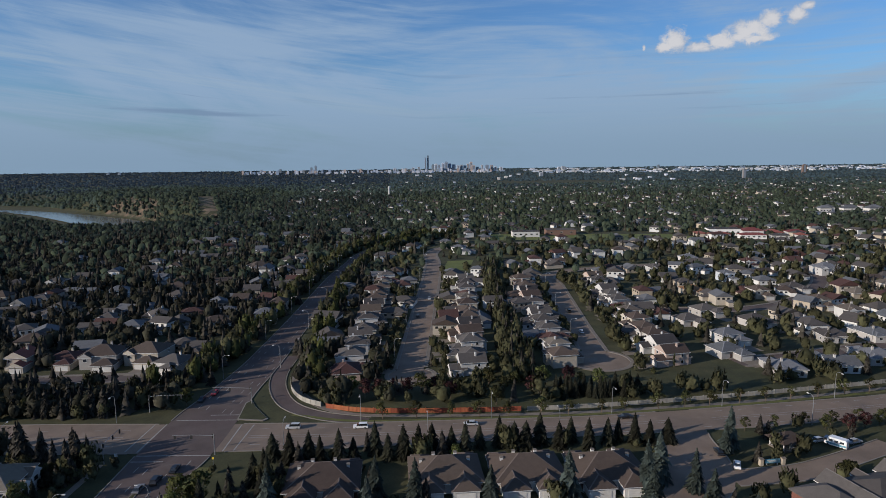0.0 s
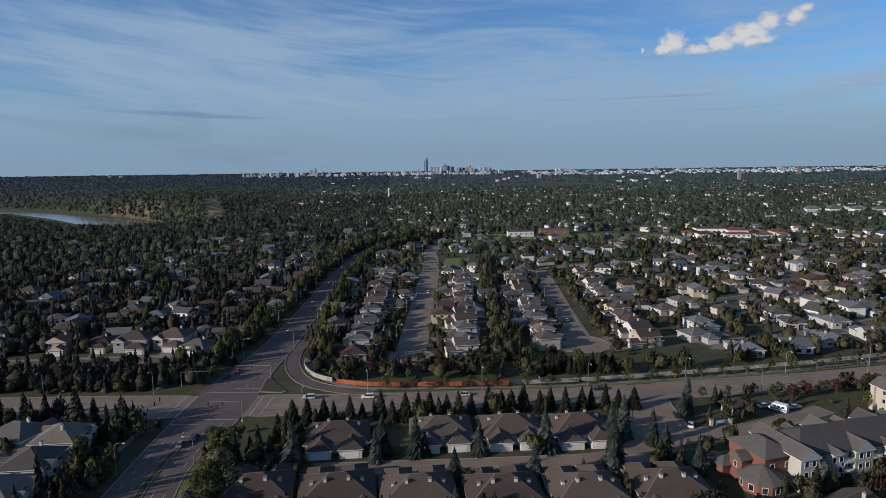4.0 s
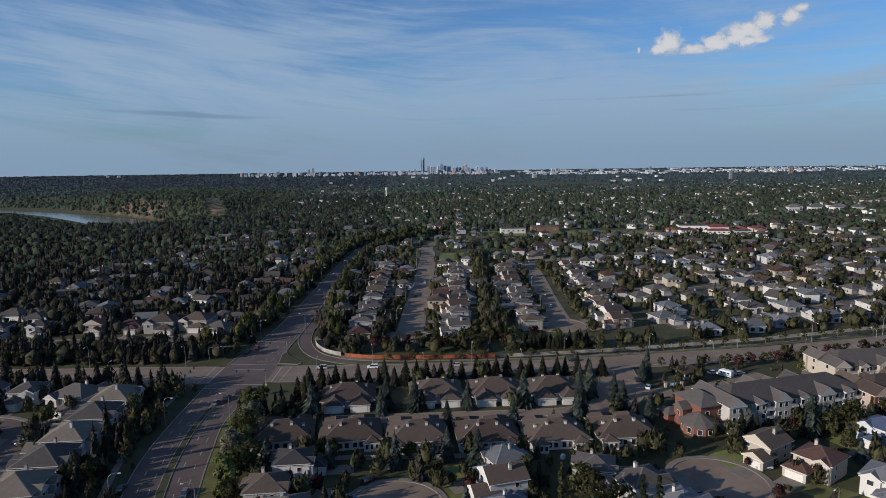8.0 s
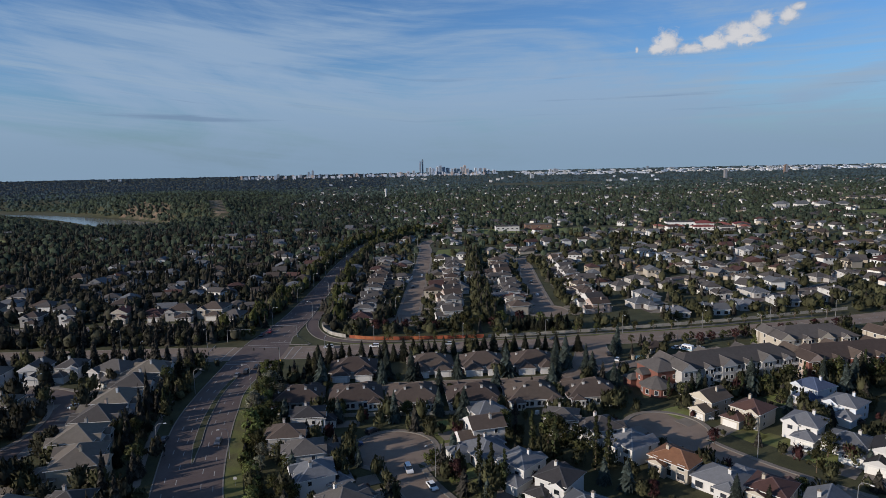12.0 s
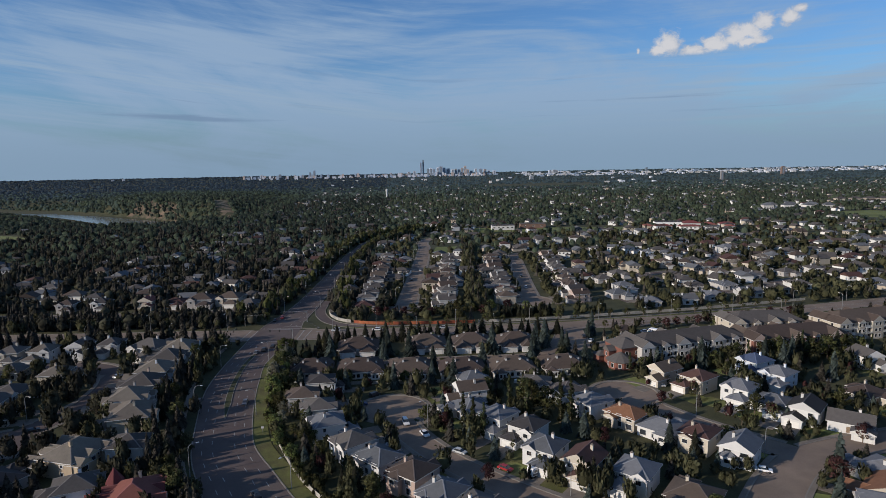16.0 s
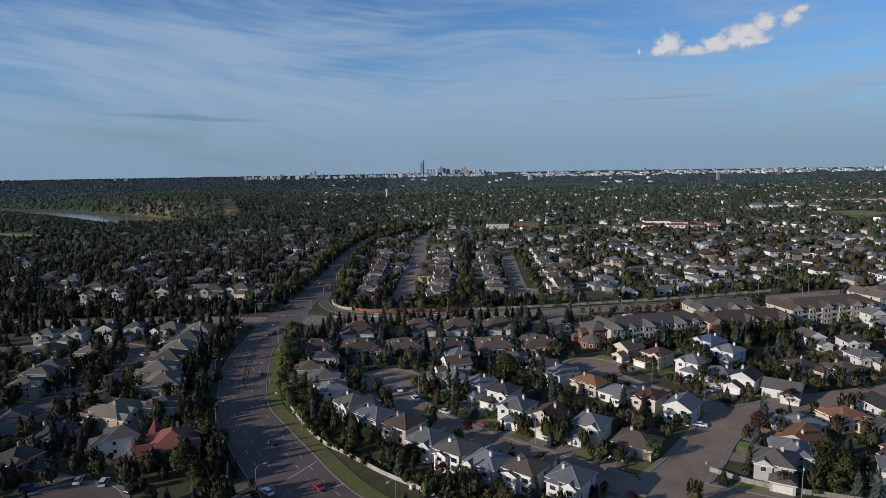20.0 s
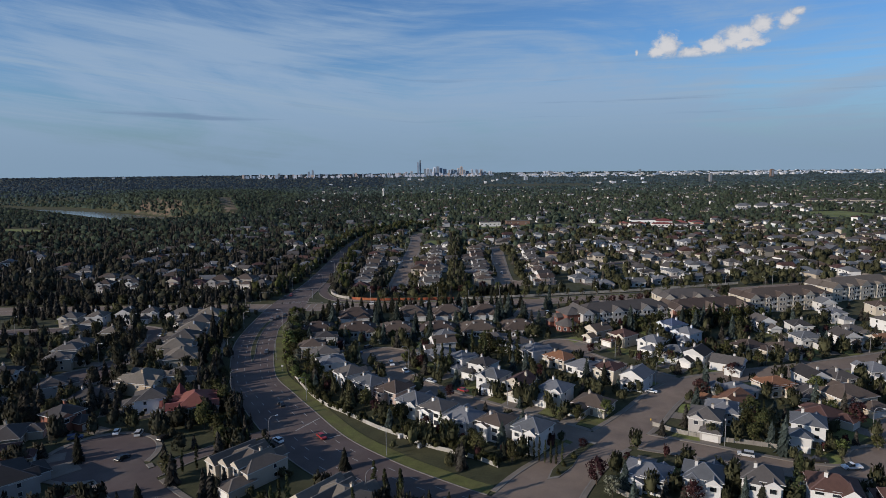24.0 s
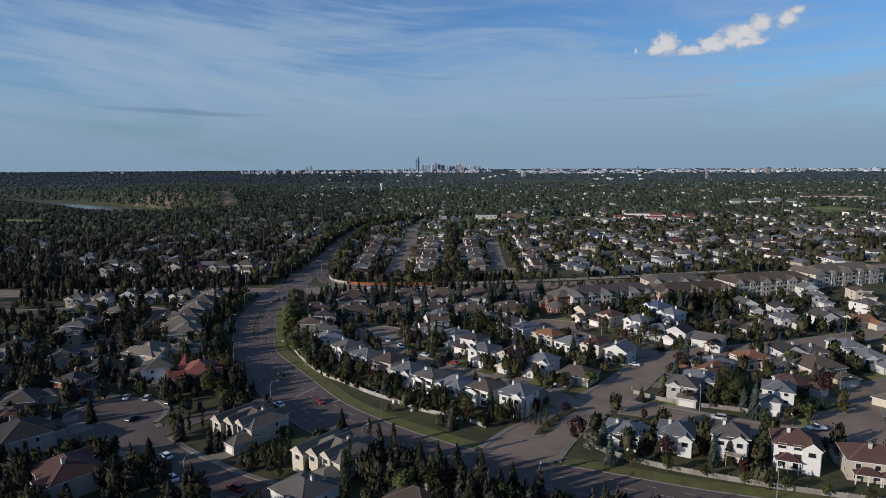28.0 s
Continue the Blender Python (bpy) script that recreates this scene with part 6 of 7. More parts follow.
tagged(new("distant_houses", fg.mesh("distant_houses", MATS_FAR)), "scattered distant houses with grey and brown roofs among trees", "houses", kind="stuff")
PL = np.array(PLACED + FAR_XY)


def wood(name, n, y0, y1, seed, template, size, tall, mat, label, power=1.0, keep=0.0, margin=5.0, east=1.0, band=None, near=-1.0, west=1.0):
    rs = np.random.RandomState(seed)
    y = y0 + (y1 - y0) * rs.rand(n) ** power
    x = (rs.rand(n) * 1.62 - 0.72) * (y + 260)
    if band is not None:
        x, y = band(rs, n)
    ok = (terrain(x, y) > -22.5) & (rs.rand(n) < np.where(x > 0, east, west))
    x, y = x[ok], y[ok]
    ok = np.concatenate([far_ok(x[i:i + 3000], y[i:i + 3000], margin, near) for i in range(0, len(x), 3000)])
    x, y = x[ok], y[ok]
    if y0 < 1500:
        ok = thick(x, y) + rs.uniform(-0.5, 0.5, len(x)) > keep
        x, y = x[ok], y[ok]
    p = np.stack([x, y, terrain(x, y)], 1)
    k = rs.uniform(0.65, 1.35, len(x))
    sc = np.stack([k * size, k * tall * rs.uniform(0.8, 1.2, len(x))], 1)
    v, f, nv = scatter(p, template, sc, rs.uniform(0, 6.28, len(x)), (0.07 if template is cone_c else 0.16) if y0 < 1600 else 0.4, seed)
    stuff(name, v, f, [mat], label, "woods", None, nv)


def belt(rs, n):
    y = rs.uniform(-2, 200, n)
    x = np.interp(y, [-2, 20, 50, 100, 140, 178, 200], [-54, -62, -75, -88, -92, -90, -92]) - rs.uniform(-4.5, 3.0, n)
    return x, y


def hedge(rs, n):
    y = rs.uniform(232, 715, n)
    east = np.interp(y, [232, 250, 330, 470, 560, 630, 715], [-30, -34, -36, -31, -16, 14, 78]) + rs.uniform(-3.0, 6, n)
    west = np.interp(y, [232, 262, 340, 450, 560, 630, 715], [-79, -68, -60, -53, -38, -14, 50]) - np.abs(rs.normal(0, 6, n))
    return np.where(rs.rand(n) < 0.55, east, west), y


def between(rs, n):
    y = rs.uniform(222, 470, n)
    return np.interp(y, [222, 410, 470], [51, 69, 77]) + rs.uniform(-6, 6, n), y


def fronts(rs, n):
    y = rs.uniform(236, 430, n)
    lane = rs.choice([-3.0, 20.0, 82.0, 107.0], n)
    return lane + (y - 236) * 0.105 + rs.uniform(-2.5, 2.5, n), y


def valley(rs, n):
    x, y = rs.uniform(-1150, -230, n), rs.uniform(940, 1750, n)
    z0, z1 = terrain(x, y - 6), terrain(x, y + 6)
    bare = (z1 - z0 > 3.0) & (x > -615) & (x < -490) & (rs.rand(n) < 0.75)
    return np.where(bare, -900, x), np.where(bare, 1500, y)


def west_verge(rs, n):
    t = rs.uniform(0, 1, n)
    q = rs.uniform(1.5, 10, n)
    return -15 + 33 * t - 0.66 * q, -39 - 28 * t - 0.75 * q


def south_bank(rs, n):
    x = rs.uniform(-230, -88, n)
    return x, np.interp(x, [-230, -146, -86], [190, 182.5, 178]) - 1.5 - np.abs(rs.normal(0, 3.5, n))


def west_bank(rs, n):
    x = rs.uniform(-300, -92, n)
    return x, np.interp(x, [-300, -146, -92], [221, 208, 205]) + 2 + np.abs(rs.normal(0, 7, n))


def fence_line(rs, n):
    t = rs.uniform(0, 1, n)
    s = np.linspace(0, 1, 9)
    x = np.interp(t, s, [-49, -45, -38.5, -30.5, -22.5, -11, 4, 20, 33])
    y = np.interp(t, s, [90, 70, 53, 34, 20.5, 7, -8.2, -22, -34])
    q = rs.uniform(-0.8, 3.5, n)
    return x + q * 0.75, y + q * 0.66


def near_belt(rs, n):
    y = rs.uniform(-22, 52, n)
    return np.interp(y, [-22, -12, 15, 33, 52], [-26.5, -34, -48.5, -58, -65.5]) - rs.uniform(2, 8, n), y


def corner(rs, n):
    t = rs.uniform(0, 1, n)
    return 4 + 60 * t + rs.uniform(-6, 6, n), -66 - 34 * t + rs.uniform(-9, 3, n)


def fine_cone(seed, tiers=5, arms=11):
    """A conifer in five ragged tiers, one unit high."""
    g = Geo()
    rng = random.Random(seed)
    for i in range(tiers):
        t = i / tiers
        z0, z1, r = 0.04 + 0.86 * t, min(1.06, 0.04 + 0.86 * t + 1.7 / tiers * 0.9), (1 - t) ** 0.85 * rng.uniform(0.85, 1.1) + 0.04
        ring = [(math.cos(a * math.tau / arms) * r * (1.2 if a % 2 else 0.62) * rng.uniform(0.8, 1.15), math.sin(a * math.tau / arms) * r * (1.2 if a % 2 else 0.62) * rng.uniform(0.8, 1.15), z0 - (0.05 if a % 2 else 0)) for a in range(arms)]
        g.add(ring + [(0, 0, z1)], [(a, (a + 1) % arms, arms) for a in range(arms)])
    return np.array(g.v), np.array(g.f)


cone_b = fine_cone(6)
tuft_a = tuft_template(3, 6, 0.2, 0.74)
cone_a, small = fine_cone(2, 5, 9), small_ball()
clump = softened(tuft_template(5, 2, 0.24))
dome = softened(dome_template(7))
def yards(x0, x1, y0, y1):
    def band(rs, n):
        return rs.uniform(x0, x1, n), rs.uniform(y0, y1, n)
    return band


tuft_f = tuft_template(15, 21, 0.125, 0.55)
sg_ = make_tree("spruce", 1)[1]
cone_c = np.array(sg_.v) / np.array([3.0, 3.0, 11.0]), np.array([f for f in sg_.f])
tuft_n, tuft_m = tuft_template(8, 12, 0.155, 0.68), tuft_template(9, 11, 0.155, 0.62)
wood("garden_trees", 1000, 0, 235, 31, tuft_f, 3.1, 4.9, M["woods"], "broadleaf garden trees between the houses", 1.0, -1, 1.5, 1.0, yards(-260, 300, -110, 235))
wood("garden_trees", 420, 0, 235, 33, tuft_m, 1.5, 2.6, M["woods"], "low garden shrubs between the houses", 1.0, -1, 1.0, 1.0, yards(-200, 260, -110, 170))
wood("garden_conifers", 800, 0, 235, 32, cone_c, 1.8, 7.0, M["woods_conifer"], "dark garden conifers between the houses", 1.0, -1, 1.5, 0.7, yards(-260, 300, -110, 235))
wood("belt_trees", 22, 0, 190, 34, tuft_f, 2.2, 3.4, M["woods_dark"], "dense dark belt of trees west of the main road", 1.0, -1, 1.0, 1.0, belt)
wood("belt_conifers", 18, 0, 190, 35, cone_c, 1.7, 11.0, M["woods_conifer"], "dense dark conifers west of the main road", 1.0, -1, 1.0, 1.0, belt)
wood("south_bank_conifers", 70, 0, 240, 56, cone_c, 2.3, 10.0, M["woods_conifer"], "row of dark conifers south of the crossroad", 1.0, -1, 0.8, 1.0, south_bank)
wood("east_trees", 640, 0, 560, 57, tuft_a, 3.4, 5.4, M["woods"], "leafy garden trees of the eastern quarter", 1.0, -1, 1.5, 1.0, yards(110, 460, 212, 600))
wood("east_conifers", 190, 0, 560, 58, cone_b, 2.0, 7.5, M["woods_conifer"], "dark conifers of the eastern quarter", 1.0, -1, 1.5, 1.0, yards(110, 460, 212, 600))
tuft_w = softened(tuft_template(4, 3, 0.22))
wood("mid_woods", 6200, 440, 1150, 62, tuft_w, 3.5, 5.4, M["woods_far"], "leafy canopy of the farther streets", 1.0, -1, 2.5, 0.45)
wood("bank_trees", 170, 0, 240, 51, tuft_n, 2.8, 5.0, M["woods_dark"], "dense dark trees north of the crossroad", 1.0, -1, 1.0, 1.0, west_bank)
wood("bank_conifers", 110, 0, 240, 52, cone_c, 2.0, 9.6, M["woods_conifer"], "dense dark conifers north of the crossroad", 1.0, -1, 1.0, 1.0, west_bank)
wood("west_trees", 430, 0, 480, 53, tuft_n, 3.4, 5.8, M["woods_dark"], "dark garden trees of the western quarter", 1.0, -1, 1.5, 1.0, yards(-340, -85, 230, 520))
wood("west_conifers", 240, 0, 480, 54, cone_b, 2.0, 8.0, M["woods_conifer"], "dark conifers of the western quarter", 1.0, -1, 1.5, 1.0, yards(-340, -85, 230, 520))
wood("valley_scrub", 5200, 700, 1600, 55, dome, 4.2, 5.5, M["woods_far"], "scrub on the river banks", 1.0, -2, 3.0, 1.0, valley)
wood("fence_shrubs", 100, 0, 240, 61, tuft_m, 1.5, 2.6, M["leaf_green"], "shrubs growing along the verge fence", 1.0, -1, 0.5, 1.0, fence_line)
wood("belt_conifers", 15, 0, 240, 63, cone_c, 1.8, 11.0, M["woods_conifer"], "tall dark conifers beside the main road", 1.0, -1, 0.8, 1.0, near_belt)
wood("belt_trees", 18, 0, 240, 64, tuft_f, 2.2, 3.6, M["woods_dark"], "tall leafy trees beside the main road", 1.0, -1, 0.8, 1.0, near_belt)
wood("loop_trees", 60, 0, 240, 65, tuft_f, 3.6, 6.4, M["woods_dark"], "large dark trees round the western lane", 1.0, -1, 1.0, 1.0, yards(-150, -107, 68, 180))
wood("yard_trees", 420, 0, 240, 66, tuft_f, 2.3, 4.3, M["woods"], "small leafy trees close to the houses", 1.0, -1, 1.0, 1.0, yards(-30, 230, -60, 116), -2.1)
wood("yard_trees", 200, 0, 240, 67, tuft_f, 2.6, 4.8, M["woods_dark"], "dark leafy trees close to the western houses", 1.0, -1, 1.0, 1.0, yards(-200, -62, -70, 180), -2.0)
wood("plum_trees", 90, 0, 240, 71, tuft_f, 1.9, 3.6, M["leaf_plum"], "dark purple ornamental trees in the front gardens", 1.0, -1, 1.0, 1.0, yards(-30, 240, -70, 116), -1.9)
wood("spruce_trees", 110, 0, 240, 72, cone_c, 2.1, 8.4, M["leaf_bluespruce"], "blue-grey spruces standing in the gardens", 1.0, -1, 1.0, 1.0, yards(-40, 240, -70, 116), -1.6)
wood("verge_trees", 70, 0, 240, 37, tuft_f, 2.4, 5.6, M["woods_dark"], "dark trees on the bank of the main road", 1.0, -1, 0.5, 1.0, west_verge)
wood("verge_conifers", 46, 0, 240, 38, cone_c, 1.9, 9.0, M["woods_conifer"], "tall dark conifers on the bank of the main road", 1.0, -1, 0.5, 1.0, west_verge)
wood("corner_conifers", 42, 0, 240, 39, cone_c, 2.2, 11.0, M["woods_conifer"], "tall dark spruces on the bank below the junction", 1.0, -1, 0.5, 1.0, corner)
wood("corner_trees", 170, 0, 240, 36, tuft_f, 2.8, 5.0, M["woods_dark"], "trees filling the slope below the houses", 1.0, -1, 1.0, 1.0, corner)
wood("hedge_trees", 340, 0, 560, 41, tuft_n, 3.0, 6.4, M["leaf_lime"], "tall light green hedge trees along the main road", 1.0, -1, 0.8, 1.0, hedge)
wood("hedge_trees", 300, 0, 560, 40, tuft_n, 3.1, 6.4, M["woods"], "tall hedge of trees along the main road", 1.0, -1, 0.8, 1.0, hedge)
wood("row_trees", 230, 0, 480, 42, tuft_n, 2.9, 6.2, M["woods"], "tall trees between the back gardens", 1.0, -1, 0.8, 1.0, between)
wood("row_conifers", 130, 0, 480, 43, cone_b, 1.6, 8.0, M["woods_conifer"], "dark conifers between the back gardens", 1.0, -1, 0.8, 1.0, between)
wood("street_row_trees", 260, 0, 480, 44, tuft_m, 2.0, 3.6, M["woods"], "small trees in the front gardens", 1.0, -1, 0.6, 1.0, fronts)
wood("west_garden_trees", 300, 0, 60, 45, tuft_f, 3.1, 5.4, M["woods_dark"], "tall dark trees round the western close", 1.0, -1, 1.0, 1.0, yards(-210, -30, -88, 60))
wood("west_garden_conifers", 190, 0, 60, 46, cone_c, 2.1, 8.4, M["woods_conifer"], "tall dark conifers round the western close", 1.0, -1, 1.0, 1.0, yards(-210, -30, -88, 60))
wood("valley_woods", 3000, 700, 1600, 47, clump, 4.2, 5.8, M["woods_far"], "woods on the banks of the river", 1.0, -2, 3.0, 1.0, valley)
wood("broadleaf_woods", 5600, 205, 700, 11, tuft_a, 3.6, 5.2, M["woods"], "broadleaf trees filling the yards and streets", 1.0, -0.25, 2.5, 0.62, None, -1.0, 0.0)
wood("broadleaf_woods", 5600, 205, 760, 19, tuft_a, 3.6, 5.4, M["woods_dark"], "mature trees of the western streets, shade in their dark foliage", 1.0, -0.25, 2.5, 0.0)
wood("conifer_woods", 6500, 205, 760, 12, cone_a, 2.1, 8.0, M["woods_conifer"], "dark conifers among the yards", 1.0, -0.15, 2.5, 0.25)
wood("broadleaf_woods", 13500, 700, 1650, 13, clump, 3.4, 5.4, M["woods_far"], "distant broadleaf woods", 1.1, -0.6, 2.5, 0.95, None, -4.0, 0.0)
wood("broadleaf_woods", 13500, 700, 1650, 20, clump, 3.4, 5.4, M["woods_far_shaded"], "distant woods above the river, cloud shade in their colour", 1.1, -0.6, 2.5, 0.0, None, -4.0)
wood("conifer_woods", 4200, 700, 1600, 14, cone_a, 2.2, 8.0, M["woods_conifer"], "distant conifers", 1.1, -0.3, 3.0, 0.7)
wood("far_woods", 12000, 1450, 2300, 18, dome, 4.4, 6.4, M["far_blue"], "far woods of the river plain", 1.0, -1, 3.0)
# east takes the paler haze tint, west mostly the darker one
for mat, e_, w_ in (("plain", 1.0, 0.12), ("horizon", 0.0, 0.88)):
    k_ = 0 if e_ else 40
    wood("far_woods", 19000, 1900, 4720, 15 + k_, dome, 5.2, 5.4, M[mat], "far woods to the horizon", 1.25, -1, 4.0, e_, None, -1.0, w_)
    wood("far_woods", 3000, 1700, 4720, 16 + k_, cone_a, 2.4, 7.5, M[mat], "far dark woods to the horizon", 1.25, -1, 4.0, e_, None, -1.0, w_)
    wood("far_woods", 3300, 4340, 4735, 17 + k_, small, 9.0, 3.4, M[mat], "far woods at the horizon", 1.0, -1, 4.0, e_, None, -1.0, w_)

# ---------------------------------------------------------------- fences


def fence(name, label, pts, mat, height=1.75, bay=2.4, slats=False):
    """Posts and panels along a line; each post and panel a part."""
    c = spline(pts, 1.0)
    seg = np.hypot(*np.diff(c[:, :2], axis=0).T)
    s = np.concatenate([[0], np.cumsum(seg)])
    top = thing(name, label, "fence", kind="")
    n = int(s[-1] / bay)
    pg, bg = Geo(), Geo()
    pg.box(-0.08, 0.08, -0.08, 0.08, -0.3, height + 0.1)
    pg.box(-0.11, 0.11, -0.11, 0.11, height + 0.1, height + 0.16)
    post = pg.mesh("post", [mat])
    ridge = [(bay * k / 12, -0.03 if k % 2 else 0.01) for k in range(13)]
    line = ridge + [(x, y + 0.05) for x, y in reversed(ridge)]
    n_ = len(line)
    bg.v = [(x, y, 0.06) for x, y in line] + [(x, y, height - 0.04) for x, y in line]
    bg.f = [(i, (i + 1) % n_, n_ + (i + 1) % n_, n_ + i) for i in range(n_)] + [(n_ + i, n_ + i + 1, 2 * n_ - 2 - i, 2 * n_ - 1 - i) for i in range(12)]
    bg.s = [0] * len(bg.f)
    panel = bg.mesh("panel", [mat])
    x0, y0 = c[0, 0], c[0, 1]
    top.matrix_basis = pose(x0, y0, 0)
    for k in range(n + 1):
        d = k * bay
        x, y = np.interp(d, s, c[:, 0]), np.interp(d, s, c[:, 1])
        part("post", post, top, at=pose(x - x0, y - y0, 0))
        if k < n:
            xe, ye = np.interp(d + bay, s, c[:, 0]), np.interp(d + bay, s, c[:, 1])
            part("panel", panel, top, at=pose(x - x0, y - y0, 0, 0, 0, math.degrees(math.atan2(ye - y, xe - x))))
    return top


fence("fence", "white panel fence curving round the street corner", [(-39.5, 234), (-37.5, 224), (-32, 213.5), (-23, 206.5)], M["fence_white"], 1.9)
fence("fence", "red-stained timber fence behind the footpath", [(-23, 206.5), (-10, 201.4), (13, 198.4), (47, 196.3)], M["fence_red"], 1.8, 3.0)
fence("fence", "pale panel fence along the crossroad", [(47, 196.3), (66, 196.4), (90, 197.4), (123, 200.0), (160, 203.8), (190, 207.4), (260, 219)], M["fence_white"], 1.7, 3.6)
fence("fence", "pale timber fence along the arterial's verge", [(-50, 104), (-48.5, 86), (-44.6, 70), (-38.5, 53), (-30.5, 34), (-22.5, 20.5), (-16.4, 14), (-5, 0.5), (4, -8.2), (12, -16.5), (21, -22.6), (28, -27.8), (33.5, -34)], M["fence_white"], 1.45, 3.6)
fence("fence", "weathered grey panel fence behind the corner houses", [(62, -50), (66.5, -55.5), (73, -61), (79, -65), (91, -71.6), (104, -78), (130, -88.5), (160, -99)], M["fence_grey"], 1.6, 3.0)
fence("fence", "grey timber fence beside the side street", [(90.3, -9.8), (96.8, -17), (106, -23), (116, -27.6), (124, -32)], M["fence_grey"], 1.6, 2.4)
fence("fence", "weathered fence behind the duplexes", [(-42, 106), (-20, 107), (10, 104.5), (40, 103)], M["fence_white"], 1.5, 4.0)

# ---------------------------------------------------------------- street furniture


def lamp_parts():
    top = thing("street_lamp", "galvanised street lamp with a curved arm", "street lamp", "street lamps along the roads")
    g = Geo()
    g.tube([(0, 0, 0), (0, 0, 4), (0, 0, 8.6)], [0.13, 0.1, 0.075], 8)
    part("pole", g.mesh("pole", [M["steel"]]), top)
    g = Geo()
    g.tube([(0, 0, 8.5), (0.25, 0, 9.3), (0.9, 0, 9.85), (1.8, 0, 10.0), (2.5, 0, 9.9)], [0.07, 0.065, 0.06, 0.055, 0.05], 6)
    part("arm", g.mesh("arm", [M["steel"]]), top)
    g = Geo()
    g.prism([(2.3, -0.14), (3.1, -0.17), (3.2, 0), (3.1, 0.17), (2.3, 0.14)], 9.74, 9.96, 0, 0.8)
    part("lamp_head", g.mesh("lamp_head", [M["frame"]]), top, "pale lamp head")
    return top


LAMP = []


def lamp(x, y, turn):
    m = pose(x, y, 0, 0, 0, turn)
    if LAMP:
        return copy_thing(LAMP[0], m)
    LAMP.append(lamp_parts())
    LAMP[0].matrix_basis = m


def lamps_along(c, side, every, first=0.0, extra=1.4):
    n = normals(c)
    p = c[:, :2] + n * (side * (c[:, 2] / 2 + extra))[:, None]
    s = np.concatenate([[0], np.cumsum(np.hypot(*np.diff(p, axis=0).T))])
    d = first
    while d < s[-1]:
        i = int(np.searchsorted(s, d))
        i = min(i, len(p) - 1)
        x, y = p[i]
        if not in_road(x, y, 0.3)[0]:
            v = -n[i] * side
            lamp(x, y, math.degrees(math.atan2(v[1], v[0])))
        d += every


sel = art[(art[:, 1] > -110) & (art[:, 1] < 520)]
lamps_along(sel, -1, 52, 18)
lamps_along(sel, 1, 58, 30)
sel = cro[(cro[:, 0] > -180) & (cro[:, 0] < 300)]
lamps_along(sel, -1, 42, 20)
lamps_along(sel, 1, 42, 40)
for key, first in (("maple", 20), ("birch", 25), ("hollow", 12), ("garden", 22), ("collector", 52), ("crescent", 30), ("west_close", 8), ("west_lane", 30)):
    lamps_along(CURVES[key], 1 if key != "west_close" else -1, 60, first, 2.4)


def signal(x, y, turn, arm):
    top = thing("traffic_signal", "traffic signal mast with a long arm over the junction", "traffic light", "signals of the junction")
    g = Geo()
    g.tube([(0, 0, 0), (0, 0, 6.4)], [0.16, 0.12], 8)
    part("pole", g.mesh("pole", [M["steel"]]), top)
    g = Geo()
    g.tube([(0, 0, 6.0), (arm * 0.5, 0, 6.35), (arm, 0, 6.4)], [0.1, 0.08, 0.06], 6)
    part("arm", g.mesh("arm", [M["steel"]]), top)
    for q in (0.02, 0.55, 0.95):
        g = Geo()
        g.box(arm * q - 0.2, arm * q + 0.2, -0.35, -0.12, 5.2, 6.25)
        g.box(arm * q - 0.34, arm * q + 0.34, -0.12, -0.09, 5.08, 6.4, 1)
        part("signal_head", g.mesh("signal_head", [M["pole_dark"], M["pole_dark"]]), top)
    top.matrix_basis = pose(x, y, 0, 0, 0, turn)


signal(-52.5, 175, 178, 12)
signal(-84, 209, -4, 12)
signal(-50, 213, 176, 14)
signal(-83, 172, 86, 10)


def post_sign(x, y, turn, w, h, mat, label):
    top = thing("road_sign", label, "sign")
    g = Geo()
    g.tube([(0, 0, 0), (0, 0, 2.6)], [0.04, 0.04], 6)
    part("post", g.mesh("post", [M["steel"]]), top)
    g = Geo()
    g.box(-w / 2, w / 2, -0.05, 0.05, 2.0, 2.0 + h, bevel=0.02)
    part("panel", g.mesh("panel", [mat]), top)
    top.matrix_basis = pose(x, y, 0, 0, 0, turn)


post_sign(-51, 168, 0, 0.6, 0.6, M["yellow"], "small yellow warning sign on a post")
post_sign(-79.5, 172, 0, 0.9, 1.2, M["frame"], "white road sign on a post")
post_sign(-46, 64, 0, 0.9, 0.7, M["frame"], "white road sign on a post")
for x, y in ((4, -9), (10, -16.5), (48, 100)):
    top = thing("utility_box", "pale metal utility box on the verge", "utility box")
    g = Geo()
    g.box(-0.7, 0.7, -0.5, 0.5, 0.0, 1.3, bevel=0.06)
    part("cabinet", g.mesh("cabinet", [M["frame"]]), top)
    g = Geo()
    g.box(-0.9, 0.9, -0.7, 0.7, -0.1, 0.1)
    part("plinth", g.mesh("plinth", [M["concrete"]]), top)
    top.matrix_basis = pose(x, y, 0.1, 0, 0, 40)
hyd = thing("fire_hydrant", "small yellow fire hydrant at the kerb", "hydrant")
g = Geo()
g.tube([(0, 0, 0), (0, 0, 0.55), (0, 0, 0.75)], [0.16, 0.15, 0.05], 8)
part("barrel", g.mesh("barrel", [M["yellow"]]), hyd)
g = Geo()
g.box(-0.26, 0.26, -0.07, 0.07, 0.4, 0.54)
part("outlet", g.mesh("outlet", [M["yellow"]]), hyd)
hyd.matrix_basis = pose(91.5, -5.6, 0.15)


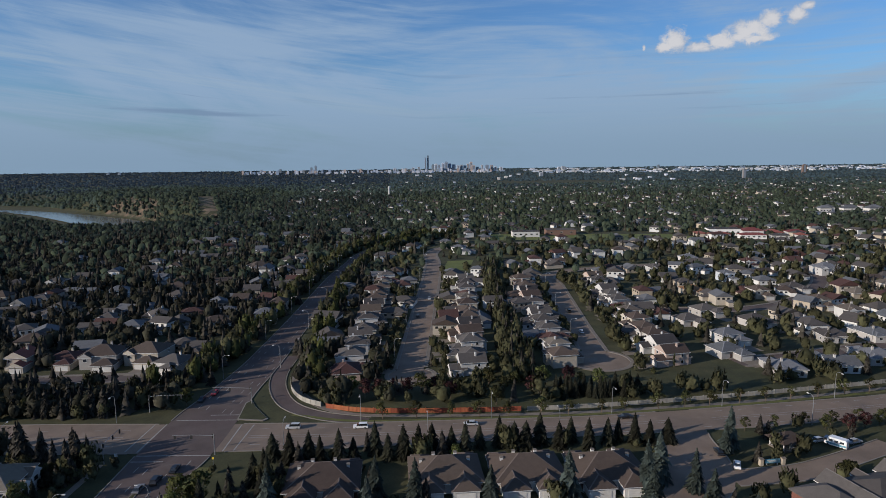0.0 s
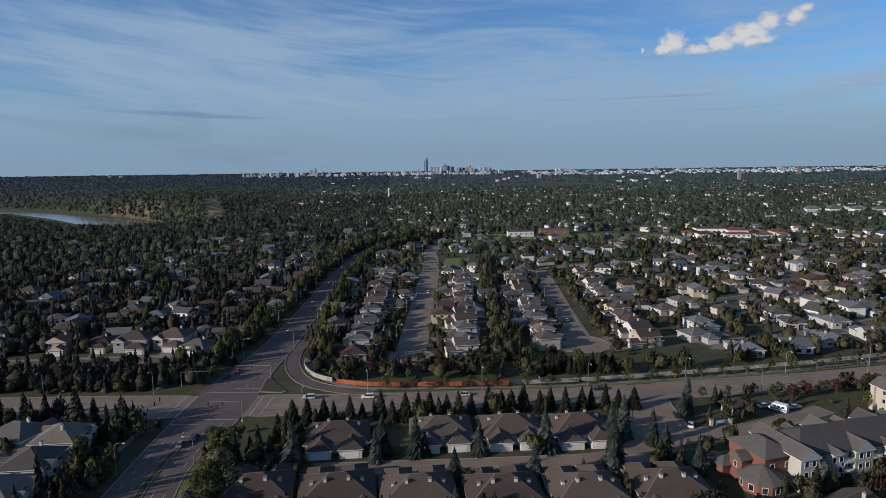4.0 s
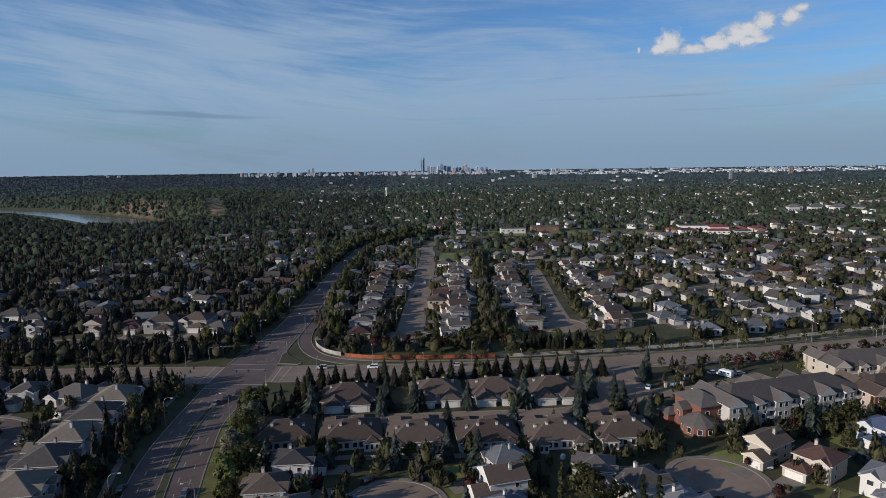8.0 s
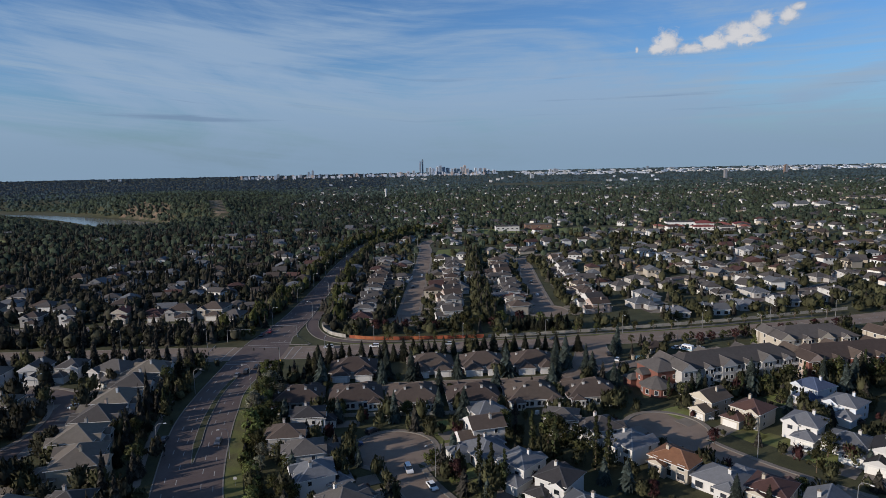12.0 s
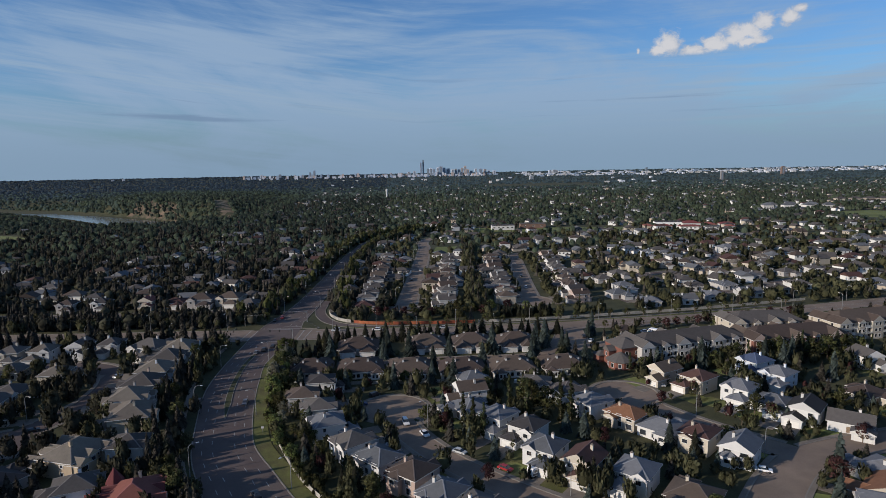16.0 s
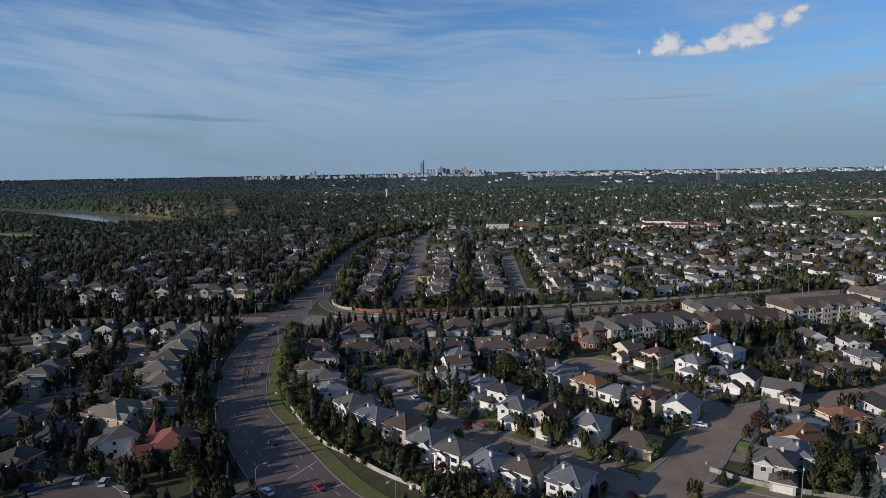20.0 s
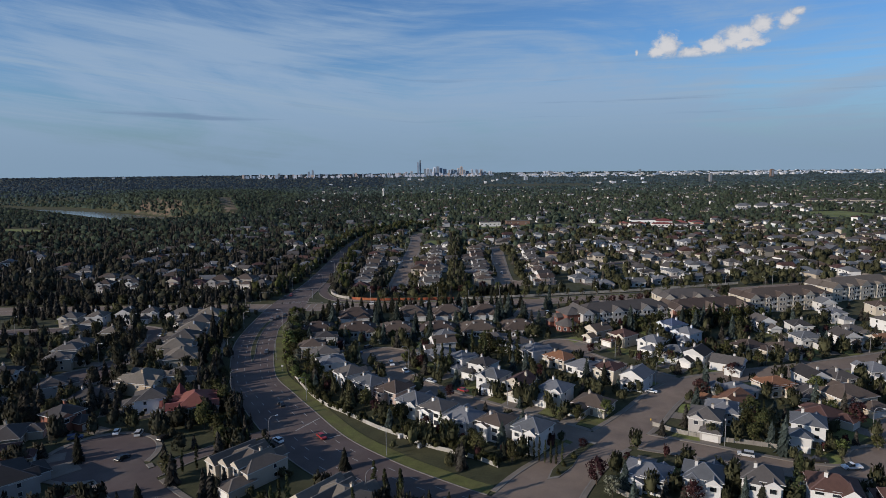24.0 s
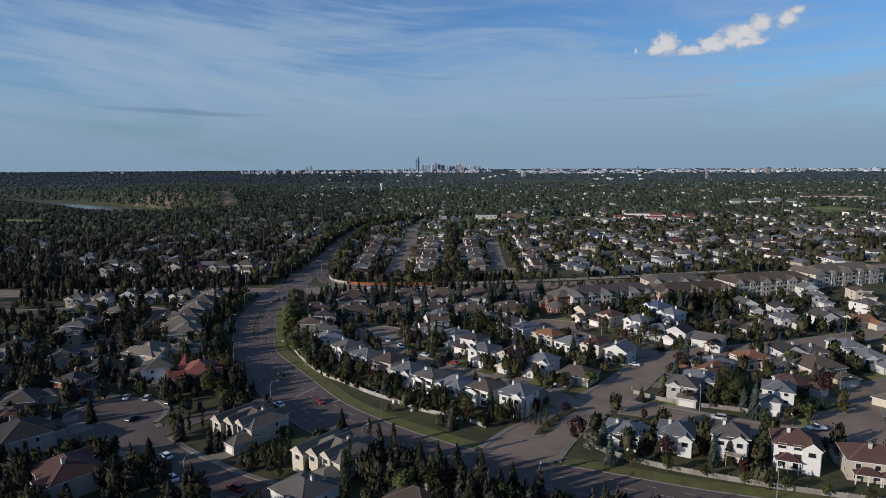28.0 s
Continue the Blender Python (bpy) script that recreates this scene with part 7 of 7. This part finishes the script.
def gazebo(x, y):
    top = thing("gazebo", "white-posted park gazebo with a brown hipped roof", "gazebo")
    g = Geo()
    g.box(-4, 4, -3, 3, -0.1, 0.3)
    part("floor", g.mesh("floor", [M["concrete"]]), top)
    post = Geo()
    post.box(-0.14, 0.14, -0.14, 0.14, 0.3, 3.0)
    pm = post.mesh("post", [M["frame"]])
    for px, py in ((-3.6, -2.6), (-1.2, -2.6), (1.2, -2.6), (3.6, -2.6), (-3.6, 2.6), (0, 2.6), (3.6, 2.6), (-3.6, 0), (3.6, 0)):
        part("post", pm, top, at=pose(px, py, 0))
    g = Geo()
    g.hip(-4, 4, -3, 3, 3.0, 30, 0.7)
    part("roof", g.mesh("roof", [M["roof_brown"]]), top)
    g = Geo()
    for a, b, c, d in ((-3.5, 3.5, -2.64, -2.56), (-3.64, -3.56, -2.5, 2.5), (3.56, 3.64, -2.5, 2.5)):
        g.box(a, b, c, d, 1.0, 1.12)
        g.box(a, b, c, d, 0.45, 0.55)
    part("railing", g.mesh("railing", [M["frame"]]), top)
    top.matrix_basis = pose(x, y, 0, 0, 0, 10)


gazebo(118, 161.5)
for dx in (0, 6.5):
    top = thing("entrance_pillar", "brown stone entrance pillar with a cap", "pillar", "entrance pillars")
    g = Geo()
    g.box(-0.5, 0.5, -0.5, 0.5, -0.1, 1.9, bevel=0.05)
    part("shaft", g.mesh("shaft", [M["wall_beige"]]), top)
    g = Geo()
    g.box(-0.62, 0.62, -0.62, 0.62, 1.9, 2.1)
    part("cap", g.mesh("cap", [M["concrete"]]), top)
    top.matrix_basis = pose(104 + dx, 152, 0)
top = thing("entrance_sign", "pale blue entrance sign between stone posts", "sign")
g = Geo()
g.box(-2.2, 2.2, -0.1, 0.1, 0.5, 1.7, bevel=0.03)
part("panel", g.mesh("panel", [M["sign_blue"]]), top)
g = Geo()
for px in (-1.6, 1.6):
    g.box(px - 0.1, px + 0.1, -0.08, 0.08, -0.1, 0.5)
part("legs", g.mesh("legs", [M["frame"]]), top)
g = Geo()
for z, wd in ((1.35, 1.5), (1.1, 1.2), (0.85, 0.9)):
    g.box(-wd, wd, -0.125, -0.1, z - 0.07, z + 0.07)
part("lettering", g.mesh("lettering", [M["frame"]]), top)
top.matrix_basis = pose(107.3, 152, 0.02)

# ---------------------------------------------------------------- vehicles


def car(colour, style):
    """A parked or waiting car along +x."""
    top = thing("car", f"{colour} {'pickup truck' if style == 'pickup' else 'estate car' if style == 'suv' else 'saloon car'} on the road", "car", "cars")
    L_, W_, hb, hc = {"sedan": (4.7, 1.8, 0.92, 1.45), "suv": (4.8, 1.9, 1.05, 1.75), "pickup": (5.5, 1.95, 1.1, 1.8)}[style]
    g = Geo()
    side = [(-L_ / 2, 0.35), (L_ / 2 - 0.1, 0.32), (L_ / 2, 0.6), (L_ / 2 - 0.15, hb - 0.12), (L_ * 0.22, hb), (-L_ / 2 + 0.1, hb), (-L_ / 2, hb - 0.2)]
    n = len(side)
    v = [(x, -W_ / 2, z) for x, z in side] + [(x, W_ / 2, z) for x, z in side]
    g.add(v, [tuple(range(n)), tuple(range(2 * n - 1, n - 1, -1))] + [(i + n, (i + 1) % n + n, (i + 1) % n, i) for i in range(n)])
    part("body", g.mesh("body", [M["car_" + colour]]), top)
    back = {"sedan": -L_ * 0.36, "suv": -L_ * 0.47, "pickup": -L_ * 0.08}[style]
    x0, x1, x2, x3 = back, back + 0.45 if style == "sedan" else back + 0.12, L_ * 0.10, L_ * 0.26
    g = Geo()
    w0, w1 = W_ / 2 - 0.06, W_ / 2 - 0.26
    g.add([(x0, -w0, hb - 0.02), (x3, -w0, hb - 0.02), (x3, w0, hb - 0.02), (x0, w0, hb - 0.02), (x1, -w1, hc), (x2, -w1, hc), (x2, w1, hc), (x1, w1, hc)],
          [(3, 2, 1, 0), (0, 1, 5, 4), (1, 2, 6, 5), (2, 3, 7, 6), (3, 0, 4, 7), (4, 5, 6, 7)])
    part("glasshouse", g.mesh("glasshouse", [M["glass"]]), top, "dark tinted car glass")
    g = Geo()
    g.box(x1 - 0.03, x2 + 0.03, -w1 - 0.03, w1 + 0.03, hc, hc + 0.05)
    part("cabin_roof", g.mesh("cabin_roof", [M["car_" + colour]]), top)
    wm = shared(("wheel",), lambda: wheel_mesh())
    for sx in (-L_ * 0.31, L_ * 0.31):
        for sy in (-W_ / 2 + 0.08, W_ / 2 - 0.08):
            wh = part("wheel", wm, top, at=pose(sx, sy, 0.33))
            part("rim", shared(("rim",), rim_mesh), wh)
    return top


def wheel_mesh():
    g = Geo()
    disc(g, 0.33, 0.11)
    return g.mesh("wheel", [M["rubber"]])


def disc(g, r, half):
    ring = [(math.cos(k * math.tau / 12) * r, math.sin(k * math.tau / 12) * r) for k in range(12)]
    v = [(x, -half, z) for x, z in ring] + [(x, half, z) for x, z in ring]
    g.add(v, [tuple(range(12)), tuple(range(23, 11, -1))] + [(i + 12, (i + 1) % 12 + 12, (i + 1) % 12, i) for i in range(12)])


def rim_mesh():
    g = Geo()
    disc(g, 0.2, 0.12)
    return g.mesh("rim", [M["steel"]])


CARS_BUILT = {}
for colour, style, x, y, turn, z in (
        ("white", "suv", -10, 188.6, 178, 0.10), ("silver", "sedan", 26, 187, 178, 0.10), ("black", "sedan", 78, 186.8, 178, 0.10), ("black", "sedan", -61, 166, 88, 0.105), ("black", "suv", -64, 160, 88, 0.105), ("grey", "sedan", -67, 156, 88, 0.105),
        ("black", "sedan", -69, 218, -92, 0.105), ("red", "sedan", -66, 224, -92, 0.105), ("silver", "suv", -32, 190.6, 178, 0.10), ("white", "sedan", -36, -7, 130, 0.105), ("red", "sedan", -22, -6, -58, 0.105), ("black", "sedan", -40, 24, 120, 0.105),
        ("white", "sedan", 8, 56, -70, 0.09), ("white", "suv", 2, 66, -80, 0.09), ("blue", "suv", -14, 84, 20, 0.06), ("black", "suv", -9, 93, 40, 0.06), ("silver", "sedan", 18, 42, -40, 0.09), ("silver", "suv", 109, -34, 150, 0.10),
        ("white", "pickup", 135, -45, 175, 0.10), ("silver", "sedan", 103, 88, 170, 0.06), ("silver", "sedan", 120, 62, -60, 0.08), ("white", "sedan", -56, -55, 130, 0.10), ("red", "suv", -38, -62, 145, 0.10), ("black", "sedan", -82, -14, 60, 0.10),
        ("white", "sedan", -92, 6, 100, 0.06), ("white", "sedan", 97, 152, 60, 0.06), ("black", "sedan", 96, 160, 80, 0.06), ("silver", "sedan", 130, 164, 10, 0.05), ("black", "sedan", -126, 76, 30, 0.06), ("silver", "sedan", -120, 130, 70, 0.06),
        ("black", "sedan", 15, 330, 84, 0.09), ("silver", "sedan", 24, 372, -96, 0.09), ("black", "suv", 101, 330, 84, 0.09), ("white", "sedan", 95, 288, 84, 0.09), ("silver", "sedan", 198, 79, 20, 0.06), ("white", "sedan", 103, 20, -30, 0.05),
        ("blue", "suv", -104, 3, 20, 0.02), ("silver", "suv", -84, 4, 95, 0.02), ("black", "suv", -74, -1, 60, 0.02), ("white", "sedan", -62, -42, 135, 0.10), ("black", "sedan", -76, 96, 92, 0.105), ("grey", "sedan", -58, 92, -88, 0.105),
        ("black", "suv", 150, 78, 20, 0.03), ("black", "sedan", 172, 84, 40, 0.03), ("white", "sedan", 118, 118, 0, 0.03), ("silver", "sedan", 140, 162, 12, 0.03), ("red", "sedan", 30, 30, -45, 0.02), ("black", "pickup", 128, -40, 165, 0.10)):
    m = pose(x, y, z, 0, 0, turn)
    if (colour, style) in CARS_BUILT:
        copy_thing(CARS_BUILT[colour, style], m)
    else:
        CARS_BUILT[colour, style] = car(colour, style)
        CARS_BUILT[colour, style].matrix_basis = m


def camper(x, y, turn, length, stripe, label):
    top = thing("camper", label, "camper van")
    g = Geo()
    prof = [(-length / 2, 0.5), (length / 2 - 0.3, 0.5), (length / 2, 0.9), (length / 2 - 0.2, 1.4), (length / 2 - 0.9, 2.5), (length / 2 - 1.4, 2.9), (-length / 2 + 0.3, 2.9), (-length / 2, 2.6)]
    n = len(prof)
    v = [(a, -1.15, z) for a, z in prof] + [(a, 1.15, z) for a, z in prof]
    g.add(v, [tuple(range(n)), tuple(range(2 * n - 1, n - 1, -1))] + [(i + n, (i + 1) % n + n, (i + 1) % n, i) for i in range(n)])
    part("body", g.mesh("body", [M["car_white"]]), top)
    g = Geo()
    g.box(-length / 2 + 0.05, length / 2 - 0.5, -1.17, 1.17, 0.8, 1.35)
    part("stripe", g.mesh("stripe", [stripe]), top, "coloured side band")
    g = Geo()
    for k in range(4):
        g.box(-length / 2 + 0.7 + 1.5 * k, -length / 2 + 1.7 + 1.5 * k, -1.18, 1.18, 1.6, 2.3)
    part("windows", g.mesh("windows", [M["glass"]]), top)
    for sx in (-length * 0.3, length * 0.32):
        for sy in (-1.05, 1.05):
            part("wheel", shared(("wheel",), lambda: wheel_mesh()), top, at=pose(sx, sy, 0.4, 0, 0, 0))
    top.matrix_basis = pose(x, y, 0, 0, 0, turn)


camper(133, 160.5, 125, 6.0, M["sign_blue"], "white minibus with a teal band parked on the lawn edge")
camper(38, 26, 30, 4.5, M["car_grey"], "small white camper trailer on a driveway")

# ---------------------------------------------------------------- the city on the horizon
def tower(x, y, w, d, h, mat, crown=0.0):
    top = thing("tower_block", "distant downtown tower block" if h > 60 else "pale distant mid-rise city block", "building", "skyline")
    g = Geo()
    g.box(-w / 2, w / 2, -d / 2, d / 2, -2, h)
    if crown:
        g.box(-w / 4, w / 4, -d / 4, d / 4, h, h + crown)
    part("wall", g.mesh("tower_wall", [mat]), top)
    b = Geo()
    b.box(-w * 0.28, w * 0.28, -d / 2 - 0.3, -d / 2 + 0.3, h * 0.12, h * 0.93)
    part("window_band", b.mesh("window_band", [M["tower_band"]]), top)
    top.matrix_basis = pose(x, y, float(terrain(x, y)))


M["tower_band"] = material("tower_window_band", (0.20, 0.23, 0.27), 0.4, 0.1, 0.02, 0.3)
M["tower_pale"] = material("pale_concrete_tower", (0.40, 0.43, 0.48), 0.8, 0.08, 0.02, 0.3, per_object=0.3)
M["tower_glass"] = material("blue_glass_tower", (0.20, 0.26, 0.33), 0.4, 0.1, 0.02, 0.3, spec=0.6, per_object=0.3)
M["tower_grey"] = material("grey_concrete_tower", (0.17, 0.17, 0.18), 0.8, 0.1, 0.02, 0.3)
M["tower_umber"] = material("dark_brown_tower", (0.14, 0.10, 0.085), 0.8, 0.1, 0.02, 0.3)
M["tower_brown"] = material("brown_tower", (0.34, 0.28, 0.26), 0.8, 0.1, 0.02, 0.3, per_object=0.2)
for x, w, h, kind, crown in ((267, 15, 116, "glass", 3), (249, 14, 104, "glass", 0), (300, 20, 50, "glass", 0), (322, 26, 52, "pale", 4), (345, 24, 48, "glass", 0), (372, 22, 58, "pale", 3), (395, 30, 66, "glass", 4), (420, 26, 55, "glass", 0),
                             (450, 34, 48, "glass", 0), (480, 24, 42, "pale", 0), (505, 22, 46, "pale", 0), (530, 26, 40, "glass", 0), (552, 18, 52, "brown", 0), (575, 24, 62, "brown", 4), (590, 30, 40, "brown", 0), (620, 26, 30, "pale", 0),
                             (655, 20, 44, "pale", 0), (686, 34, 42, "glass", 3), (725, 24, 40, "brown", 0), (752, 20, 30, "pale", 0), (790, 26, 28, "pale", 0), (-519, 18, 54, "glass", 3), (-548, 16, 44, "glass", 0), (-891, 20, 30, "pale", 0),
                             (-766, 18, 32, "glass", 0), (-600, 14, 28, "pale", 0), (-470, 20, 26, "brown", 0), (1215, 26, 28, "pale", 0), (1240, 30, 32, "pale", 0), (1268, 24, 26, "pale", 0), (1949, 20, 36, "glass", 0), (-1917, 22, 18, "glass", 0),
                             (-1843, 20, 18, "pale", 0), (160, 26, 30, "pale", 0), (200, 22, 34, "pale", 0), (110, 24, 24, "brown", 0), (30, 22, 30, "pale", 0)):
    tower(x, 4350 + (x * 7) % 40, w * 0.78, 16, max(10, h - 7 + (9 if h < 80 and 100 < x < 820 else 4)), M["tower_" + kind], crown)
tower(2143, 3030, 19, 14, 43, M["tower_umber"], 2)
tower(1411, 2350, 11, 11, 39, M["tower_grey"], 2)
tower(745, 3000, 18, 16, 20, M["tower_pale"], 2)
rc = random.Random(77)
# low white sheds of the far industrial quarter
g = Geo()
for k in range(430):
    x = rc.uniform(900, 4500)
    y = rc.uniform(3500, 4560)
    if x / y > 1.0:
        continue
    w, d, h = rc.uniform(9, 42), rc.uniform(10, 20), rc.uniform(7, 10.5)
    zt = float(terrain(x, y))
    g.box(x - w / 2, x + w / 2, y - d / 2, y + d / 2, zt - 2, zt + h, rc.choice((0, 1, 1, 3)))
for k in range(200):
    x = rc.choice((rc.uniform(-950, 900), rc.uniform(-1000, 300), rc.uniform(0, 700)))
    y, w, h = rc.uniform(3950, 4380), rc.uniform(7, 18), rc.choice((11, 13, 15, 18, 22, 30)) * rc.uniform(0.7, 1.05)
    zt = float(terrain(x, y))
    g.box(x - w / 2, x + w / 2, y - 7, y + 7, zt - 2, zt + h, rc.choice((1, 1, 2, 3, 3)))
for k in range(45):
    y = rc.uniform(2200, 4500)
    x = rc.uniform(-0.1, 0.7) * y
    w, h = rc.uniform(8, 20), rc.uniform(7, 11)
    zt = float(terrain(x, y))
    g.box(x - w / 2, x + w / 2, y - 8, y + 8, zt - 2, zt + h, rc.randint(0, 1))
tagged(new("distant_sheds", g.mesh("distant_sheds", [M["wall_white"], M["tower_pale"], M["tower_brown"], M["tower_glass"]])), "pale distant sheds and low blocks between far woods", "buildings", kind="stuff")
wt = thing("water_tower", "white slender water tower above distant trees", "water tower")
g = Geo()
g.tube([(0, 0, 0), (0, 0, 18), (0, 0, 20)], [2.2, 2.2, 2.8], 12)
part("stem", g.mesh("stem", [M["frame"]]), wt)
g = Geo()
g.tube([(0, 0, 20), (0, 0, 26), (0, 0, 27.5)], [3.0, 3.0, 1.4], 12)
part("tank", g.mesh("tank", [M["frame"]]), wt)
wt.matrix_basis = pose(-3, 1470, 0)
